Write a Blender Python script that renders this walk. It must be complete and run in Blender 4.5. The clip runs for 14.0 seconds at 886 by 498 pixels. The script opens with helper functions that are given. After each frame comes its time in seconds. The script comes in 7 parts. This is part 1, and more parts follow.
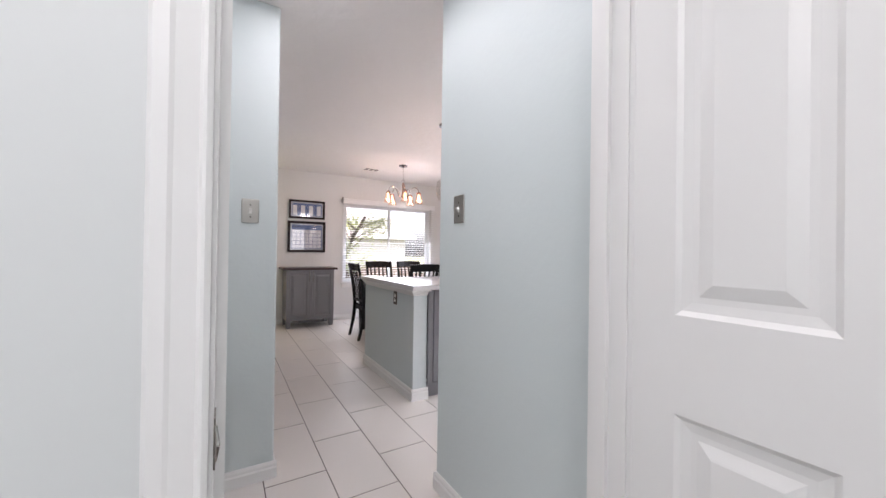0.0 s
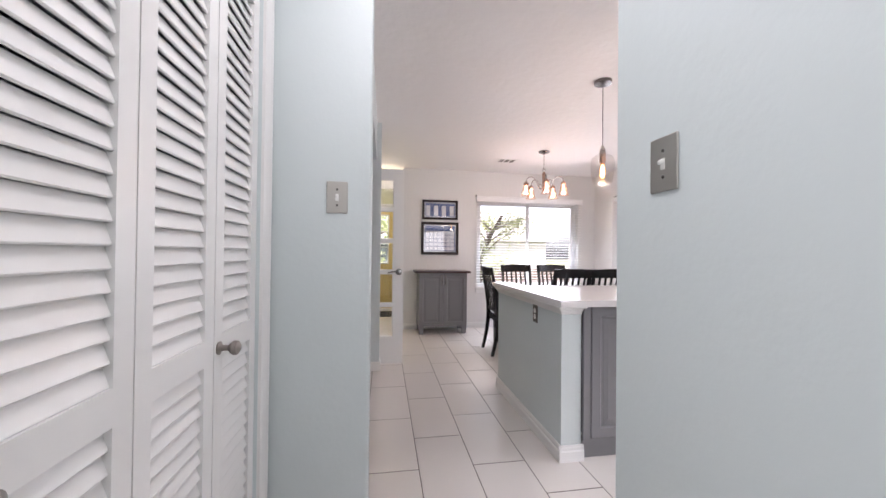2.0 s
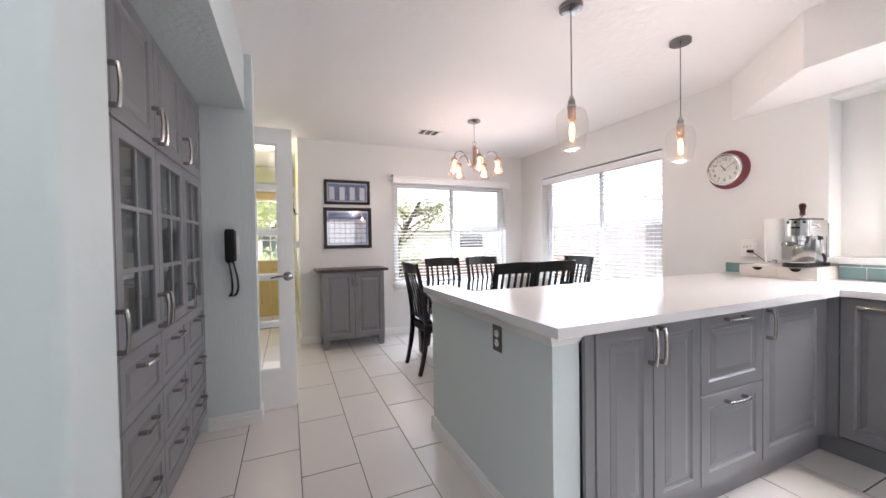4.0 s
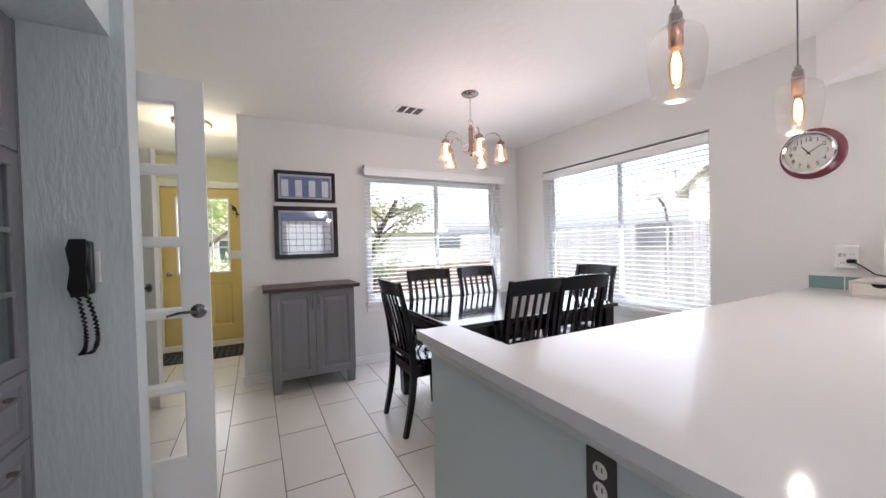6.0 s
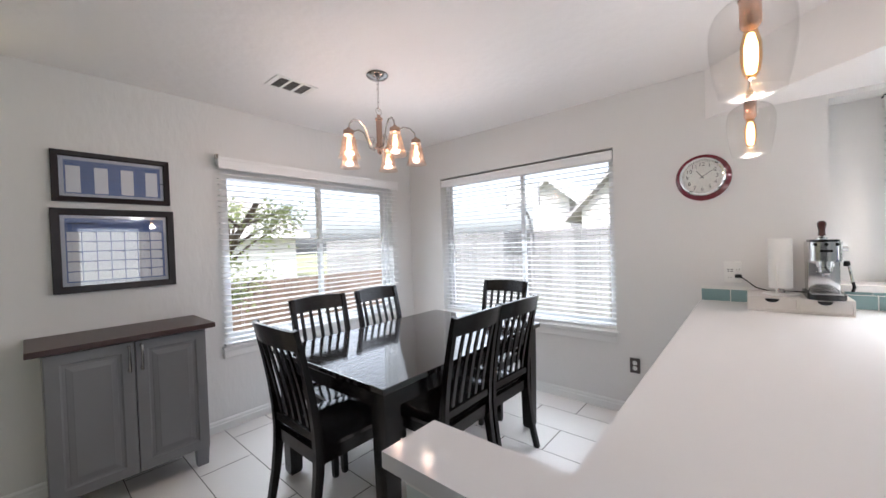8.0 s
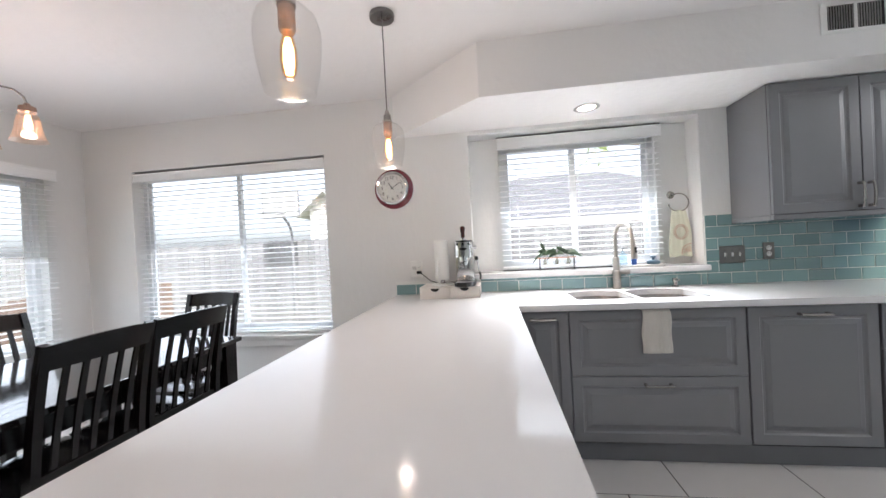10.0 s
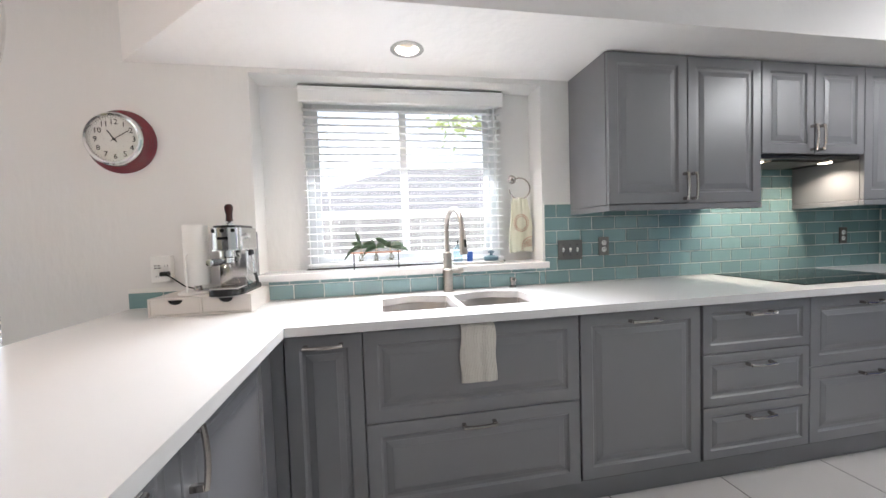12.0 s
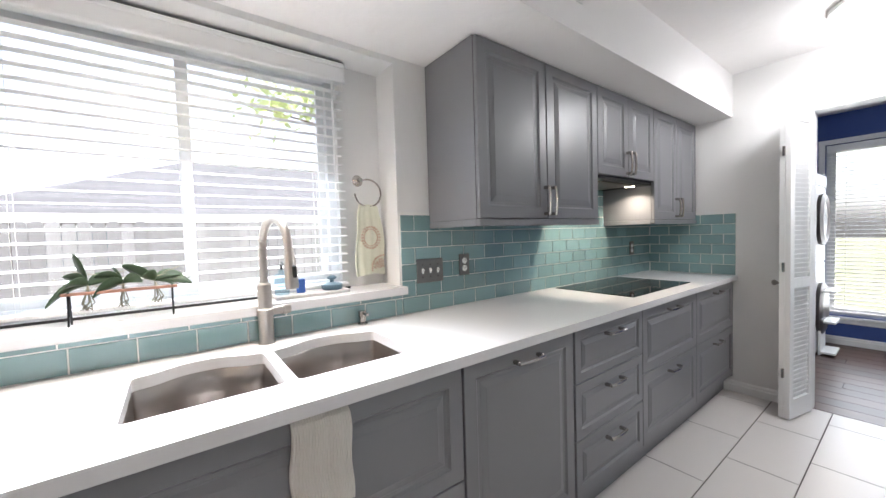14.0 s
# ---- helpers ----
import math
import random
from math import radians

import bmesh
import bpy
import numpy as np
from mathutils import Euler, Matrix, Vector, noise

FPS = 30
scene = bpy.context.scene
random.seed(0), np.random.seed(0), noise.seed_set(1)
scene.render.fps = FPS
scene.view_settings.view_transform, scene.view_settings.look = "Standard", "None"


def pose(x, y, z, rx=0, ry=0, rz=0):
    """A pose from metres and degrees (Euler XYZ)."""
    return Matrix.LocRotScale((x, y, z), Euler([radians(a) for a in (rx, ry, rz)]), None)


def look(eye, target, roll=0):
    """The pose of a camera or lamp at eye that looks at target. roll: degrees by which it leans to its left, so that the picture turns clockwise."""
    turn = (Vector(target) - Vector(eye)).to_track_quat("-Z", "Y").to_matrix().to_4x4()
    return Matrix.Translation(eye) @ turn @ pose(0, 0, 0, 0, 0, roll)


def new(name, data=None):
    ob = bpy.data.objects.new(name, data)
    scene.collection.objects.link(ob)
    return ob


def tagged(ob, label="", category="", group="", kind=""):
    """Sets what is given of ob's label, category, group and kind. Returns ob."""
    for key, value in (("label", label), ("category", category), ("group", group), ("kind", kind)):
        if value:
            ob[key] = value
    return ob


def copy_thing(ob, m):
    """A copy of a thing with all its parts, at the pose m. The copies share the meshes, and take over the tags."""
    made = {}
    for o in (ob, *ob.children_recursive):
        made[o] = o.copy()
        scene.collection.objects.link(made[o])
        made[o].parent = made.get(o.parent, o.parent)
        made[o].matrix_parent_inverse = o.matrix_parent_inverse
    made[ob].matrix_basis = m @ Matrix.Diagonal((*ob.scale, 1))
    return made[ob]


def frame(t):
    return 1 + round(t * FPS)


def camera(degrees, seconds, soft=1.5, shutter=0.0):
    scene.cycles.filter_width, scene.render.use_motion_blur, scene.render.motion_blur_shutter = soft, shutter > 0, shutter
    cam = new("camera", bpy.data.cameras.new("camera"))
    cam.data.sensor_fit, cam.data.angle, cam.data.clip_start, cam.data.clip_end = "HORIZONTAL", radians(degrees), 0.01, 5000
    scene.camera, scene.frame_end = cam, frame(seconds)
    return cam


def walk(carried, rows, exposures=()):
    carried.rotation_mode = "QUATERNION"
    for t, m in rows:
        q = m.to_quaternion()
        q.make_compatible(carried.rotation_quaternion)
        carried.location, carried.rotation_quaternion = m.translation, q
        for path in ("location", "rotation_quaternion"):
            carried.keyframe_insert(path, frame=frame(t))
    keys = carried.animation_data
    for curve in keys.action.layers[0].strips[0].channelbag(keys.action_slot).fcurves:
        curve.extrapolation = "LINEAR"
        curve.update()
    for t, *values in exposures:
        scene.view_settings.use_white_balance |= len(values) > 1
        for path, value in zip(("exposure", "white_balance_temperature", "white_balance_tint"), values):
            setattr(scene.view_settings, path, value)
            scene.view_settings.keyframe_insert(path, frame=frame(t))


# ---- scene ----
cam = camera(102.0, 14.0)
PATH = [
    (0, (0.268, 0.39, 1.179), (1.307, 2.099, 1.191), 0.8),
    (0.5, (0.405, 0.432, 1.187), (1.083, 2.313, 1.208), 0.7),
    (1, (0.457, 0.549, 1.17), (0.908, 2.497, 1.197), 0.8),
    (1.5, (0.504, 0.806, 1.172), (0.86, 2.774, 1.196), 0.6),
    (2, (0.551, 1.029, 1.164), (0.875, 3.003, 1.183), 0.6),
    (2.5, (0.616, 1.315, 1.164), (0.936, 3.289, 1.184), 0.1),
    (3, (0.653, 1.531, 1.179), (0.995, 3.501, 1.131), -0.0),
    (3.5, (0.674, 1.76, 1.195), (1.228, 3.68, 1.14), -0.5),
    (4, (0.717, 1.932, 1.19), (1.506, 3.77, 1.15), -0.9),
    (4.2, (0.748, 2.022, 1.192), (1.571, 3.845, 1.158), -1.0),
    (6.3, (0.982, 2.953, 1.273), (1.925, 4.717, 1.234), -1.4),
    (6.5, (1.007, 3.077, 1.309), (1.962, 4.833, 1.259), -1.3),
    (7, (1.05, 3.31, 1.321), (2.05, 5.041, 1.273), -1.4),
    (7.5, (1.031, 3.44, 1.354), (2.26, 5.017, 1.308), -1.6),
    (8, (1.006, 3.448, 1.352), (2.525, 4.749, 1.319), -1.9),
    (8.5, (1.037, 3.396, 1.35), (2.758, 4.415, 1.316), -2.6),
    (9, (1.082, 3.291, 1.346), (2.945, 4.016, 1.293), -3.1),
    (9.2, (1.112, 3.239, 1.335), (3.015, 3.852, 1.28), -3.2),
    (11.3, (1.647, 2.562, 1.204), (3.642, 2.425, 1.171), -2.4),
    (11.5, (1.719, 2.544, 1.239), (3.706, 2.333, 1.172), -2.3),
    (12, (1.965, 2.469, 1.233), (3.933, 2.123, 1.149), -1.9),
    (12.5, (2.192, 2.413, 1.247), (4.141, 1.969, 1.162), -1.7),
    (13, (2.36, 2.387, 1.261), (4.276, 1.819, 1.181), -1.6),
    (13.5, (2.478, 2.387, 1.267), (4.269, 1.5, 1.201), -1.6),
    (14, (2.492, 2.357, 1.286), (4.091, 1.159, 1.209), -1.7),
]
EXPOSURES = [(0.0, 1.80, 6300, 20), (2.0, 1.97, 6300, 21), (3.5, 2.0, 6200, 17), (4.2, 1.97, 6150, 16), (6.5, 1.66, 5950, 14), (9.0, 1.56, 5950, 11), (11.5, 1.58, 6050, 11), (12.5, 1.70, 6100, 11), (14.0, 1.66, 6100, 12)]

walk(cam, [(t, look(eye, target, roll)) for t, eye, target, roll in PATH], EXPOSURES)

# ---- world, sun, exposure ----
world = bpy.data.worlds.new("world")
scene.world = world
world.use_nodes = True
wn = world.node_tree
wn.nodes.clear()
sky = wn.nodes.new("ShaderNodeTexSky")
sky.sky_type = "NISHITA"
sky.sun_disc = False
sky.sun_elevation = radians(50)
sky.sun_rotation = radians(235)
sky.air_density, sky.dust_density = 1.0, 4.0
bg = wn.nodes.new("ShaderNodeBackground")
bg.inputs["Strength"].default_value = 0.15
wo = wn.nodes.new("ShaderNodeOutputWorld")
haze = wn.nodes.new("ShaderNodeHueSaturation")
haze.inputs["Saturation"].default_value = 0.35
haze.inputs["Value"].default_value = 1.1
wn.links.new(sky.outputs[0], haze.inputs["Color"])
wn.links.new(haze.outputs[0], bg.inputs["Color"])
wn.links.new(bg.outputs[0], wo.inputs["Surface"])
sun = new("sun", bpy.data.lights.new("sun", "SUN"))
sun.data.energy, sun.data.angle, sun.data.color = 2.6, radians(0.5), (1.0, 0.95, 0.88)
sun.matrix_world = look((0, 0, 10), (8.2 * math.cos(radians(35)), 8.2 * math.sin(radians(35)), 0.2))


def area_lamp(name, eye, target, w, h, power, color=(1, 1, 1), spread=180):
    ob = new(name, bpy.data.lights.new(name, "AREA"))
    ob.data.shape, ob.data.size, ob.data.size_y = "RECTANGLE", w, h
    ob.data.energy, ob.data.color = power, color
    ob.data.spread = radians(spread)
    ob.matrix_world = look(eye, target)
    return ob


def point_lamp(name, place, power, color, radius=0.02):
    ob = new(name, bpy.data.lights.new(name, "POINT"))
    ob.data.energy, ob.data.color, ob.data.shadow_soft_size = power, color, radius
    ob.location = place
    return ob


# the sky's light at each window, falling as from above the trees
SKY = (0.92, 0.97, 1.0)
area_lamp("skylight_far_window", (2.84, 6.39, 1.35), (2.84, 5.39, -0.40), 1.68, 1.30, 8, SKY, 76)
area_lamp("skylight_far_window_level", (2.84, 6.385, 1.35), (2.84, 3.4, 0.4), 1.68, 1.38, 2.6, SKY, 160)
area_lamp("skylight_side_window", (3.955, 5.12, 1.38), (2.955, 5.12, -0.37), 1.62, 1.30, 8.5, SKY, 76)
area_lamp("skylight_side_window_level", (3.95, 5.12, 1.38), (1, 5.12, 0.4), 1.62, 1.36, 3.4, SKY, 160)
area_lamp("skylight_sink_window", (4.065, 2.29, 1.56), (3.065, 2.29, -0.10), 1.10, 0.96, 7.2, SKY, 72)
area_lamp("skylight_sink_window_level", (4.06, 2.29, 1.56), (1, 2.29, 0.6), 1.10, 0.96, 0.8, SKY, 160)
area_lamp("skylight_laundry_window", (2.48, -3.20, 1.2), (2.48, 0, 1.0), 1.15, 1.6, 7, (0.95, 0.98, 1.0))
area_lamp("skylight_front_door", (0.35, 8.75, 1.4), (0.35, 0, 1.2), 0.6, 1.0, 4, (0.95, 0.98, 1.0))
# added fill for the first room and hall; neither has a fixture
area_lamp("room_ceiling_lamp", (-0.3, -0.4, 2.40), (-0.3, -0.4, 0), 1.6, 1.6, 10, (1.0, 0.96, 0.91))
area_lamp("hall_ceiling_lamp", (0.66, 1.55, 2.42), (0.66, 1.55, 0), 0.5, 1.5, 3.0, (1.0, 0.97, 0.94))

# ---- materials ----
def mat(name, color, rough=0.5, metal=0.0, bump=0.0, bscale=50.0, vary=0.0, vscale=2.0, stretch=(1, 1, 1),
        coat=0.0, detail=4.0, vcolor=None, per_object=0.0, rvary=0.0, dist=0.002, spec=0.5):
    m = bpy.data.materials.new(name)
    m.use_nodes = True
    n, l = m.node_tree.nodes, m.node_tree.links
    b = n["Principled BSDF"]
    b.inputs["Base Color"].default_value = (*color, 1)
    b.inputs["Roughness"].default_value = rough
    b.inputs["Metallic"].default_value = metal
    b.inputs["Coat Weight"].default_value = coat
    b.inputs["Specular IOR Level"].default_value = spec
    tc = n.new("ShaderNodeTexCoord")
    mp = n.new("ShaderNodeMapping")
    mp.inputs["Scale"].default_value = stretch
    l.new(tc.outputs["Object"], mp.inputs["Vector"])
    if vary or vcolor or per_object:
        t = n.new("ShaderNodeTexNoise")
        t.inputs["Scale"].default_value = vscale
        t.inputs["Detail"].default_value = 6
        l.new(mp.outputs[0], t.inputs["Vector"])
        mx = n.new("ShaderNodeMix")
        mx.data_type = "RGBA"
        other = vcolor or tuple(c * (1 - vary) for c in color)
        mx.inputs[6].default_value = (*color, 1)
        mx.inputs[7].default_value = (*other, 1)
        l.new(t.outputs["Fac"], mx.inputs[0])
        out = mx.outputs[2]
        if per_object:
            oi = n.new("ShaderNodeObjectInfo")
            hsv = n.new("ShaderNodeHueSaturation")
            mr = n.new("ShaderNodeMapRange")
            mr.inputs[3].default_value, mr.inputs[4].default_value = 1 - per_object, 1 + per_object
            l.new(oi.outputs["Random"], mr.inputs[0])
            l.new(mr.outputs[0], hsv.inputs["Value"])
            l.new(out, hsv.inputs["Color"])
            out = hsv.outputs[0]
        l.new(out, b.inputs["Base Color"])
    if rvary:
        t3 = n.new("ShaderNodeTexNoise")
        t3.inputs["Scale"].default_value = vscale * 3
        l.new(mp.outputs[0], t3.inputs["Vector"])
        mr = n.new("ShaderNodeMapRange")
        mr.inputs[3].default_value, mr.inputs[4].default_value = max(0, rough - rvary), min(1, rough + rvary)
        l.new(t3.outputs["Fac"], mr.inputs[0])
        l.new(mr.outputs[0], b.inputs["Roughness"])
    if bump:
        t2 = n.new("ShaderNodeTexNoise")
        t2.inputs["Scale"].default_value = bscale
        t2.inputs["Detail"].default_value = detail
        l.new(mp.outputs[0], t2.inputs["Vector"])
        bp = n.new("ShaderNodeBump")
        bp.inputs["Strength"].default_value = bump
        bp.inputs["Distance"].default_value = dist
        l.new(t2.outputs["Fac"], bp.inputs["Height"])
        l.new(bp.outputs[0], b.inputs["Normal"])
    return m


def glass_mat(name, color=(1, 1, 1), rough=0.0, ior=1.45, seeded=False):
    """Thin clear glass: mostly see-through, with a Fresnel reflection."""
    m = bpy.data.materials.new(name)
    m.use_nodes = True
    n, l = m.node_tree.nodes, m.node_tree.links
    n.clear()
    out = n.new("ShaderNodeOutputMaterial")
    tr = n.new("ShaderNodeBsdfTransparent")
    tr.inputs[0].default_value = (*color, 1)
    gl = n.new("ShaderNodeBsdfGlossy")
    gl.inputs["Roughness"].default_value = rough
    lw = n.new("ShaderNodeLayerWeight")
    lw.inputs["Blend"].default_value = 0.5
    pw = n.new("ShaderNodeMath")
    pw.operation = "POWER"
    pw.inputs[1].default_value = 4.0
    l.new(lw.outputs["Facing"], pw.inputs[0])
    fr = n.new("ShaderNodeMapRange")
    f0 = ((ior - 1) / (ior + 1)) ** 2
    fr.inputs[3].default_value, fr.inputs[4].default_value = f0, (0.3 if seeded else 0.6)
    l.new(pw.outputs[0], fr.inputs[0])
    mx = n.new("ShaderNodeMixShader")
    l.new(fr.outputs[0], mx.inputs[0])
    l.new(tr.outputs[0], mx.inputs[1])
    l.new(gl.outputs[0], mx.inputs[2])
    l.new(mx.outputs[0], out.inputs[0])
    if seeded:
        t = n.new("ShaderNodeTexVoronoi")
        t.inputs["Scale"].default_value = 90
        bp = n.new("ShaderNodeBump")
        bp.inputs["Strength"].default_value = 0.2
        bp.inputs["Distance"].default_value = 0.002
        l.new(t.outputs["Distance"], bp.inputs["Height"])
        l.new(bp.outputs[0], gl.inputs["Normal"])
    return m


def glow_mat(name, color, strength):
    m = bpy.data.materials.new(name)
    m.use_nodes = True
    b = m.node_tree.nodes["Principled BSDF"]
    b.inputs["Base Color"].default_value = (*color, 1)
    b.inputs["Emission Color"].default_value = (*color, 1)
    b.inputs["Emission Strength"].default_value = strength
    return m


M_wall = mat("wall_paint", (0.735, 0.73, 0.72), 0.6, bump=0.55, bscale=30, detail=8, stretch=(1, 1, 0.4), vary=0.03, vscale=1.2, dist=0.004)
M_hall = mat("hall_paint", (0.62, 0.685, 0.69), 0.55, bump=0.3, bscale=35, detail=6, vary=0.03, vscale=1.2, dist=0.003)
M_room = mat("room_paint", (0.665, 0.69, 0.685), 0.55, bump=0.12, bscale=35, detail=6, vary=0.03, vscale=1.2, dist=0.003)
M_alcove = mat("alcove_paint", (0.64, 0.70, 0.71), 0.55, bump=0.9, bscale=45, detail=6, stretch=(1, 1, 0.25), vary=0.04, vscale=1.5, dist=0.004)
M_yellow_wall = mat("entry_paint", (0.68, 0.68, 0.48), 0.6, bump=0.2, bscale=30, vary=0.03)
M_blue_wall = mat("blue_paint", (0.035, 0.075, 0.27), 0.55, bump=0.2, bscale=30, vary=0.08)
M_ceil = mat("ceiling_paint", (0.83, 0.81, 0.80), 0.85, bump=0.6, bscale=16, detail=8, vary=0.03, dist=0.006)
M_trim = mat("trim_paint", (0.80, 0.80, 0.79), 0.32, bump=0.04, bscale=60, vary=0.02)
M_tile = mat("floor_tile", (0.66, 0.628, 0.603), 0.30, bump=0.02, bscale=25, vary=0.035, vscale=1.6, per_object=0.02, rvary=0.03, dist=0.0008)
M_grout = mat("grout", (0.13, 0.112, 0.105), 0.9, bump=0.2, bscale=200, vary=0.2, vscale=8)
M_quartz = mat("quartz", (0.69, 0.68, 0.675), 0.10, spec=0.13, vary=0.04, vscale=3, rvary=0.015, vcolor=(0.70, 0.695, 0.70))
M_grey = mat("cabinet_paint", (0.195, 0.194, 0.207), 0.33, vary=0.05, vscale=3, bump=0.02, bscale=120)
# near-black, so the gaps between fronts look shaded
M_gap_shade = mat("gap_shade", (0.045, 0.045, 0.05), 0.6, vary=0.05)
M_grey_in = mat("cabinet_inside", (0.50, 0.50, 0.50), 0.5, vary=0.03)
M_steel = mat("brushed_steel", (0.33, 0.30, 0.28), 0.33, 1.0, bump=0.03, bscale=200, stretch=(1, 1, 8), rvary=0.06)
M_brushed = mat("brushed_nickel", (0.46, 0.42, 0.38), 0.34, 1.0, bump=0.03, bscale=220, stretch=(1, 1, 8), vary=0.06)
M_nickel = mat("nickel", (0.44, 0.41, 0.385), 0.20, 1.0, vary=0.1, vscale=20)
M_canopy = mat("canopy_chrome", (0.24, 0.23, 0.225), 0.14, 1.0, vary=0.15, vscale=8)
M_chrome = mat("chrome", (0.75, 0.75, 0.75), 0.1, 1.0)
M_espresso = mat("espresso_wood", (0.008, 0.0055, 0.0055), 0.20, bump=0.03, bscale=40, stretch=(1, 6, 1), vary=0.4, vscale=12, spec=0.35)
M_walnut = mat("walnut_top", (0.060, 0.028, 0.026), 0.35, bump=0.06, bscale=30, stretch=(1, 12, 1), vary=0.5, vscale=9)
M_black = mat("black_plastic", (0.008, 0.008, 0.008), 0.22, vary=0.1)
M_white = mat("white_plastic", (0.78, 0.78, 0.76), 0.35, vary=0.02)
M_teal = mat("teal_glass_tile", (0.205, 0.325, 0.332), 0.10, vary=0.16, vscale=2.2, per_object=0.14, coat=0.6)
M_tgrout = mat("tile_grout", (0.78, 0.78, 0.75), 0.9, vary=0.05)
M_yellow_door = mat("yellow_paint", (0.66, 0.50, 0.185), 0.4, vary=0.04, bump=0.03, bscale=60)
M_glass = glass_mat("window_glass")
M_lampglass = glass_mat("lamp_glass", (0.98, 0.98, 0.97), 0.03, 1.2, True)
M_bulb = glow_mat("bulb", (1.0, 0.62, 0.25), 14.0)
M_slat = mat("blind_slat", (0.82, 0.82, 0.82), 0.4, vary=0.02)


# ---- building helpers ----
def bx(bm, x0, x1, y0, y1, z0, z1, bev=0.0, seg=1):
    """A box, with bevelled edges if asked."""
    r = bmesh.ops.create_cube(bm, size=1.0)
    vs = r["verts"]
    bmesh.ops.transform(bm, verts=vs, matrix=Matrix.LocRotScale(((x0 + x1) / 2, (y0 + y1) / 2, (z0 + z1) / 2), None, (abs(x1 - x0), abs(y1 - y0), abs(z1 - z0))))
    if bev:
        es = list({e for v in vs for e in v.link_edges})
        bmesh.ops.bevel(bm, geom=es, offset=bev, segments=seg, affect="EDGES", profile=0.5)
    return bm


def obx(bm, m, sx, sy, sz, bev=0.0, seg=1):
    """A box of that size centred on the pose m."""
    r = bmesh.ops.create_cube(bm, size=1.0)
    vs = r["verts"]
    bmesh.ops.transform(bm, verts=vs, matrix=m @ Matrix.Diagonal((sx, sy, sz, 1)))
    if bev:
        bmesh.ops.bevel(bm, geom=list({e for v in vs for e in v.link_edges}), offset=bev, segments=seg, affect="EDGES", profile=0.5)
    return bm


def box(*a, **k):
    return bx(bmesh.new(), *a, **k)


def cyl(bm, p, q, r, r2=None, n=16):
    """A closed cylinder or cone from p to q."""
    p, q = Vector(p), Vector(q)
    d = q - p
    m = Matrix.Translation((p + q) / 2) @ d.to_track_quat("Z", "Y").to_matrix().to_4x4()
    bmesh.ops.create_cone(bm, cap_ends=True, segments=n, radius1=r, radius2=r if r2 is None else r2, depth=d.length, matrix=m)
    return bm


def lathe(bm, prof, m=Matrix(), n=24, closed=False):
    """Turns a profile of (radius, height) about z."""
    rings = []
    for r, z in prof:
        if r < 1e-5:
            rings.append([bm.verts.new(m @ Vector((0, 0, z)))])
        else:
            rings.append([bm.verts.new(m @ Vector((r * math.cos(2 * math.pi * i / n), r * math.sin(2 * math.pi * i / n), z))) for i in range(n)])
    for a, b in zip(rings, rings[1:]):
        for i in range(n):
            j = (i + 1) % n
            if len(a) == 1 and len(b) > 1:
                bm.faces.new((a[0], b[j], b[i]))
            elif len(b) == 1 and len(a) > 1:
                bm.faces.new((a[i], a[j], b[0]))
            elif len(a) > 1:
                bm.faces.new((a[i], a[j], b[j], b[i]))
    return bm


def tube(bm, pts, r, n=10, r2=None):
    """A round tube along points."""
    pts = [Vector(p) for p in pts]
    rings = []
    up = Vector((0, 0, 1))
    for k, p in enumerate(pts):
        d = (pts[min(k + 1, len(pts) - 1)] - pts[max(k - 1, 0)]).normalized()
        a = d.cross(up)
        if a.length < 0.05:
            a = d.cross(Vector((0, 1, 0)))
        if rings and a.dot(prev) < 0:
            a = -a
        a.normalize()
        prev = a.copy()
        b = a.cross(d)
        rr = r if r2 is None else r + (r2 - r) * k / (len(pts) - 1)
        rings.append([bm.verts.new(p + a * rr * math.cos(2 * math.pi * i / n) + b * rr * math.sin(2 * math.pi * i / n)) for i in range(n)])
    for a, b in zip(rings, rings[1:]):
        for i in range(n):
            bm.faces.new((a[i], a[(i + 1) % n], b[(i + 1) % n], b[i]))
    bm.faces.new(rings[0])
    bm.faces.new(rings[-1])
    return bm


def prism(bm, outline, z0, z1, m=Matrix()):
    """An outline of (x, y) pulled up from z0 to z1."""
    lo = [bm.verts.new(m @ Vector((x, y, z0))) for x, y in outline]
    hi = [bm.verts.new(m @ Vector((x, y, z1))) for x, y in outline]
    bm.faces.new(lo)
    bm.faces.new(hi)
    n = len(outline)
    for i in range(n):
        bm.faces.new((lo[i], lo[(i + 1) % n], hi[(i + 1) % n], hi[i]))
    return bm


def mesh_of(name, bm, smooth=False):
    bmesh.ops.recalc_face_normals(bm, faces=bm.faces)
    me = bpy.data.meshes.new(name)
    bm.to_mesh(me)
    bm.free()
    if smooth:
        me.shade_smooth()
        me.set_sharp_from_angle(angle=radians(35))
    return me


def part(name, bm, material, parent=None, label="", smooth=False, at=None):
    """One mesh object under a thing or a part."""
    ob = new(name, mesh_of(name, bm, smooth))
    ob.data.materials.append(material)
    if parent is not None:
        ob.parent = parent
    if at is not None:
        ob.matrix_basis = at
    if label:
        tagged(ob, label)
    return ob


def thing(name, label, category, at=None, group=""):
    ob = new(name)
    ob.empty_display_size = 0.1
    if at is not None:
        ob.matrix_basis = at
    return tagged(ob, label, category, group)


def solid(name, bm, material, label, category, at=None, smooth=False, kind="", group=""):
    """A thing that is one mesh."""
    ob = part(name, bm, material, None, "", smooth, at)
    return tagged(ob, label, category, group, kind)


def structure(name, bm, material, label, category="wall", smooth=False):
    return solid(name, bm, material, label, category, None, smooth, "structure")

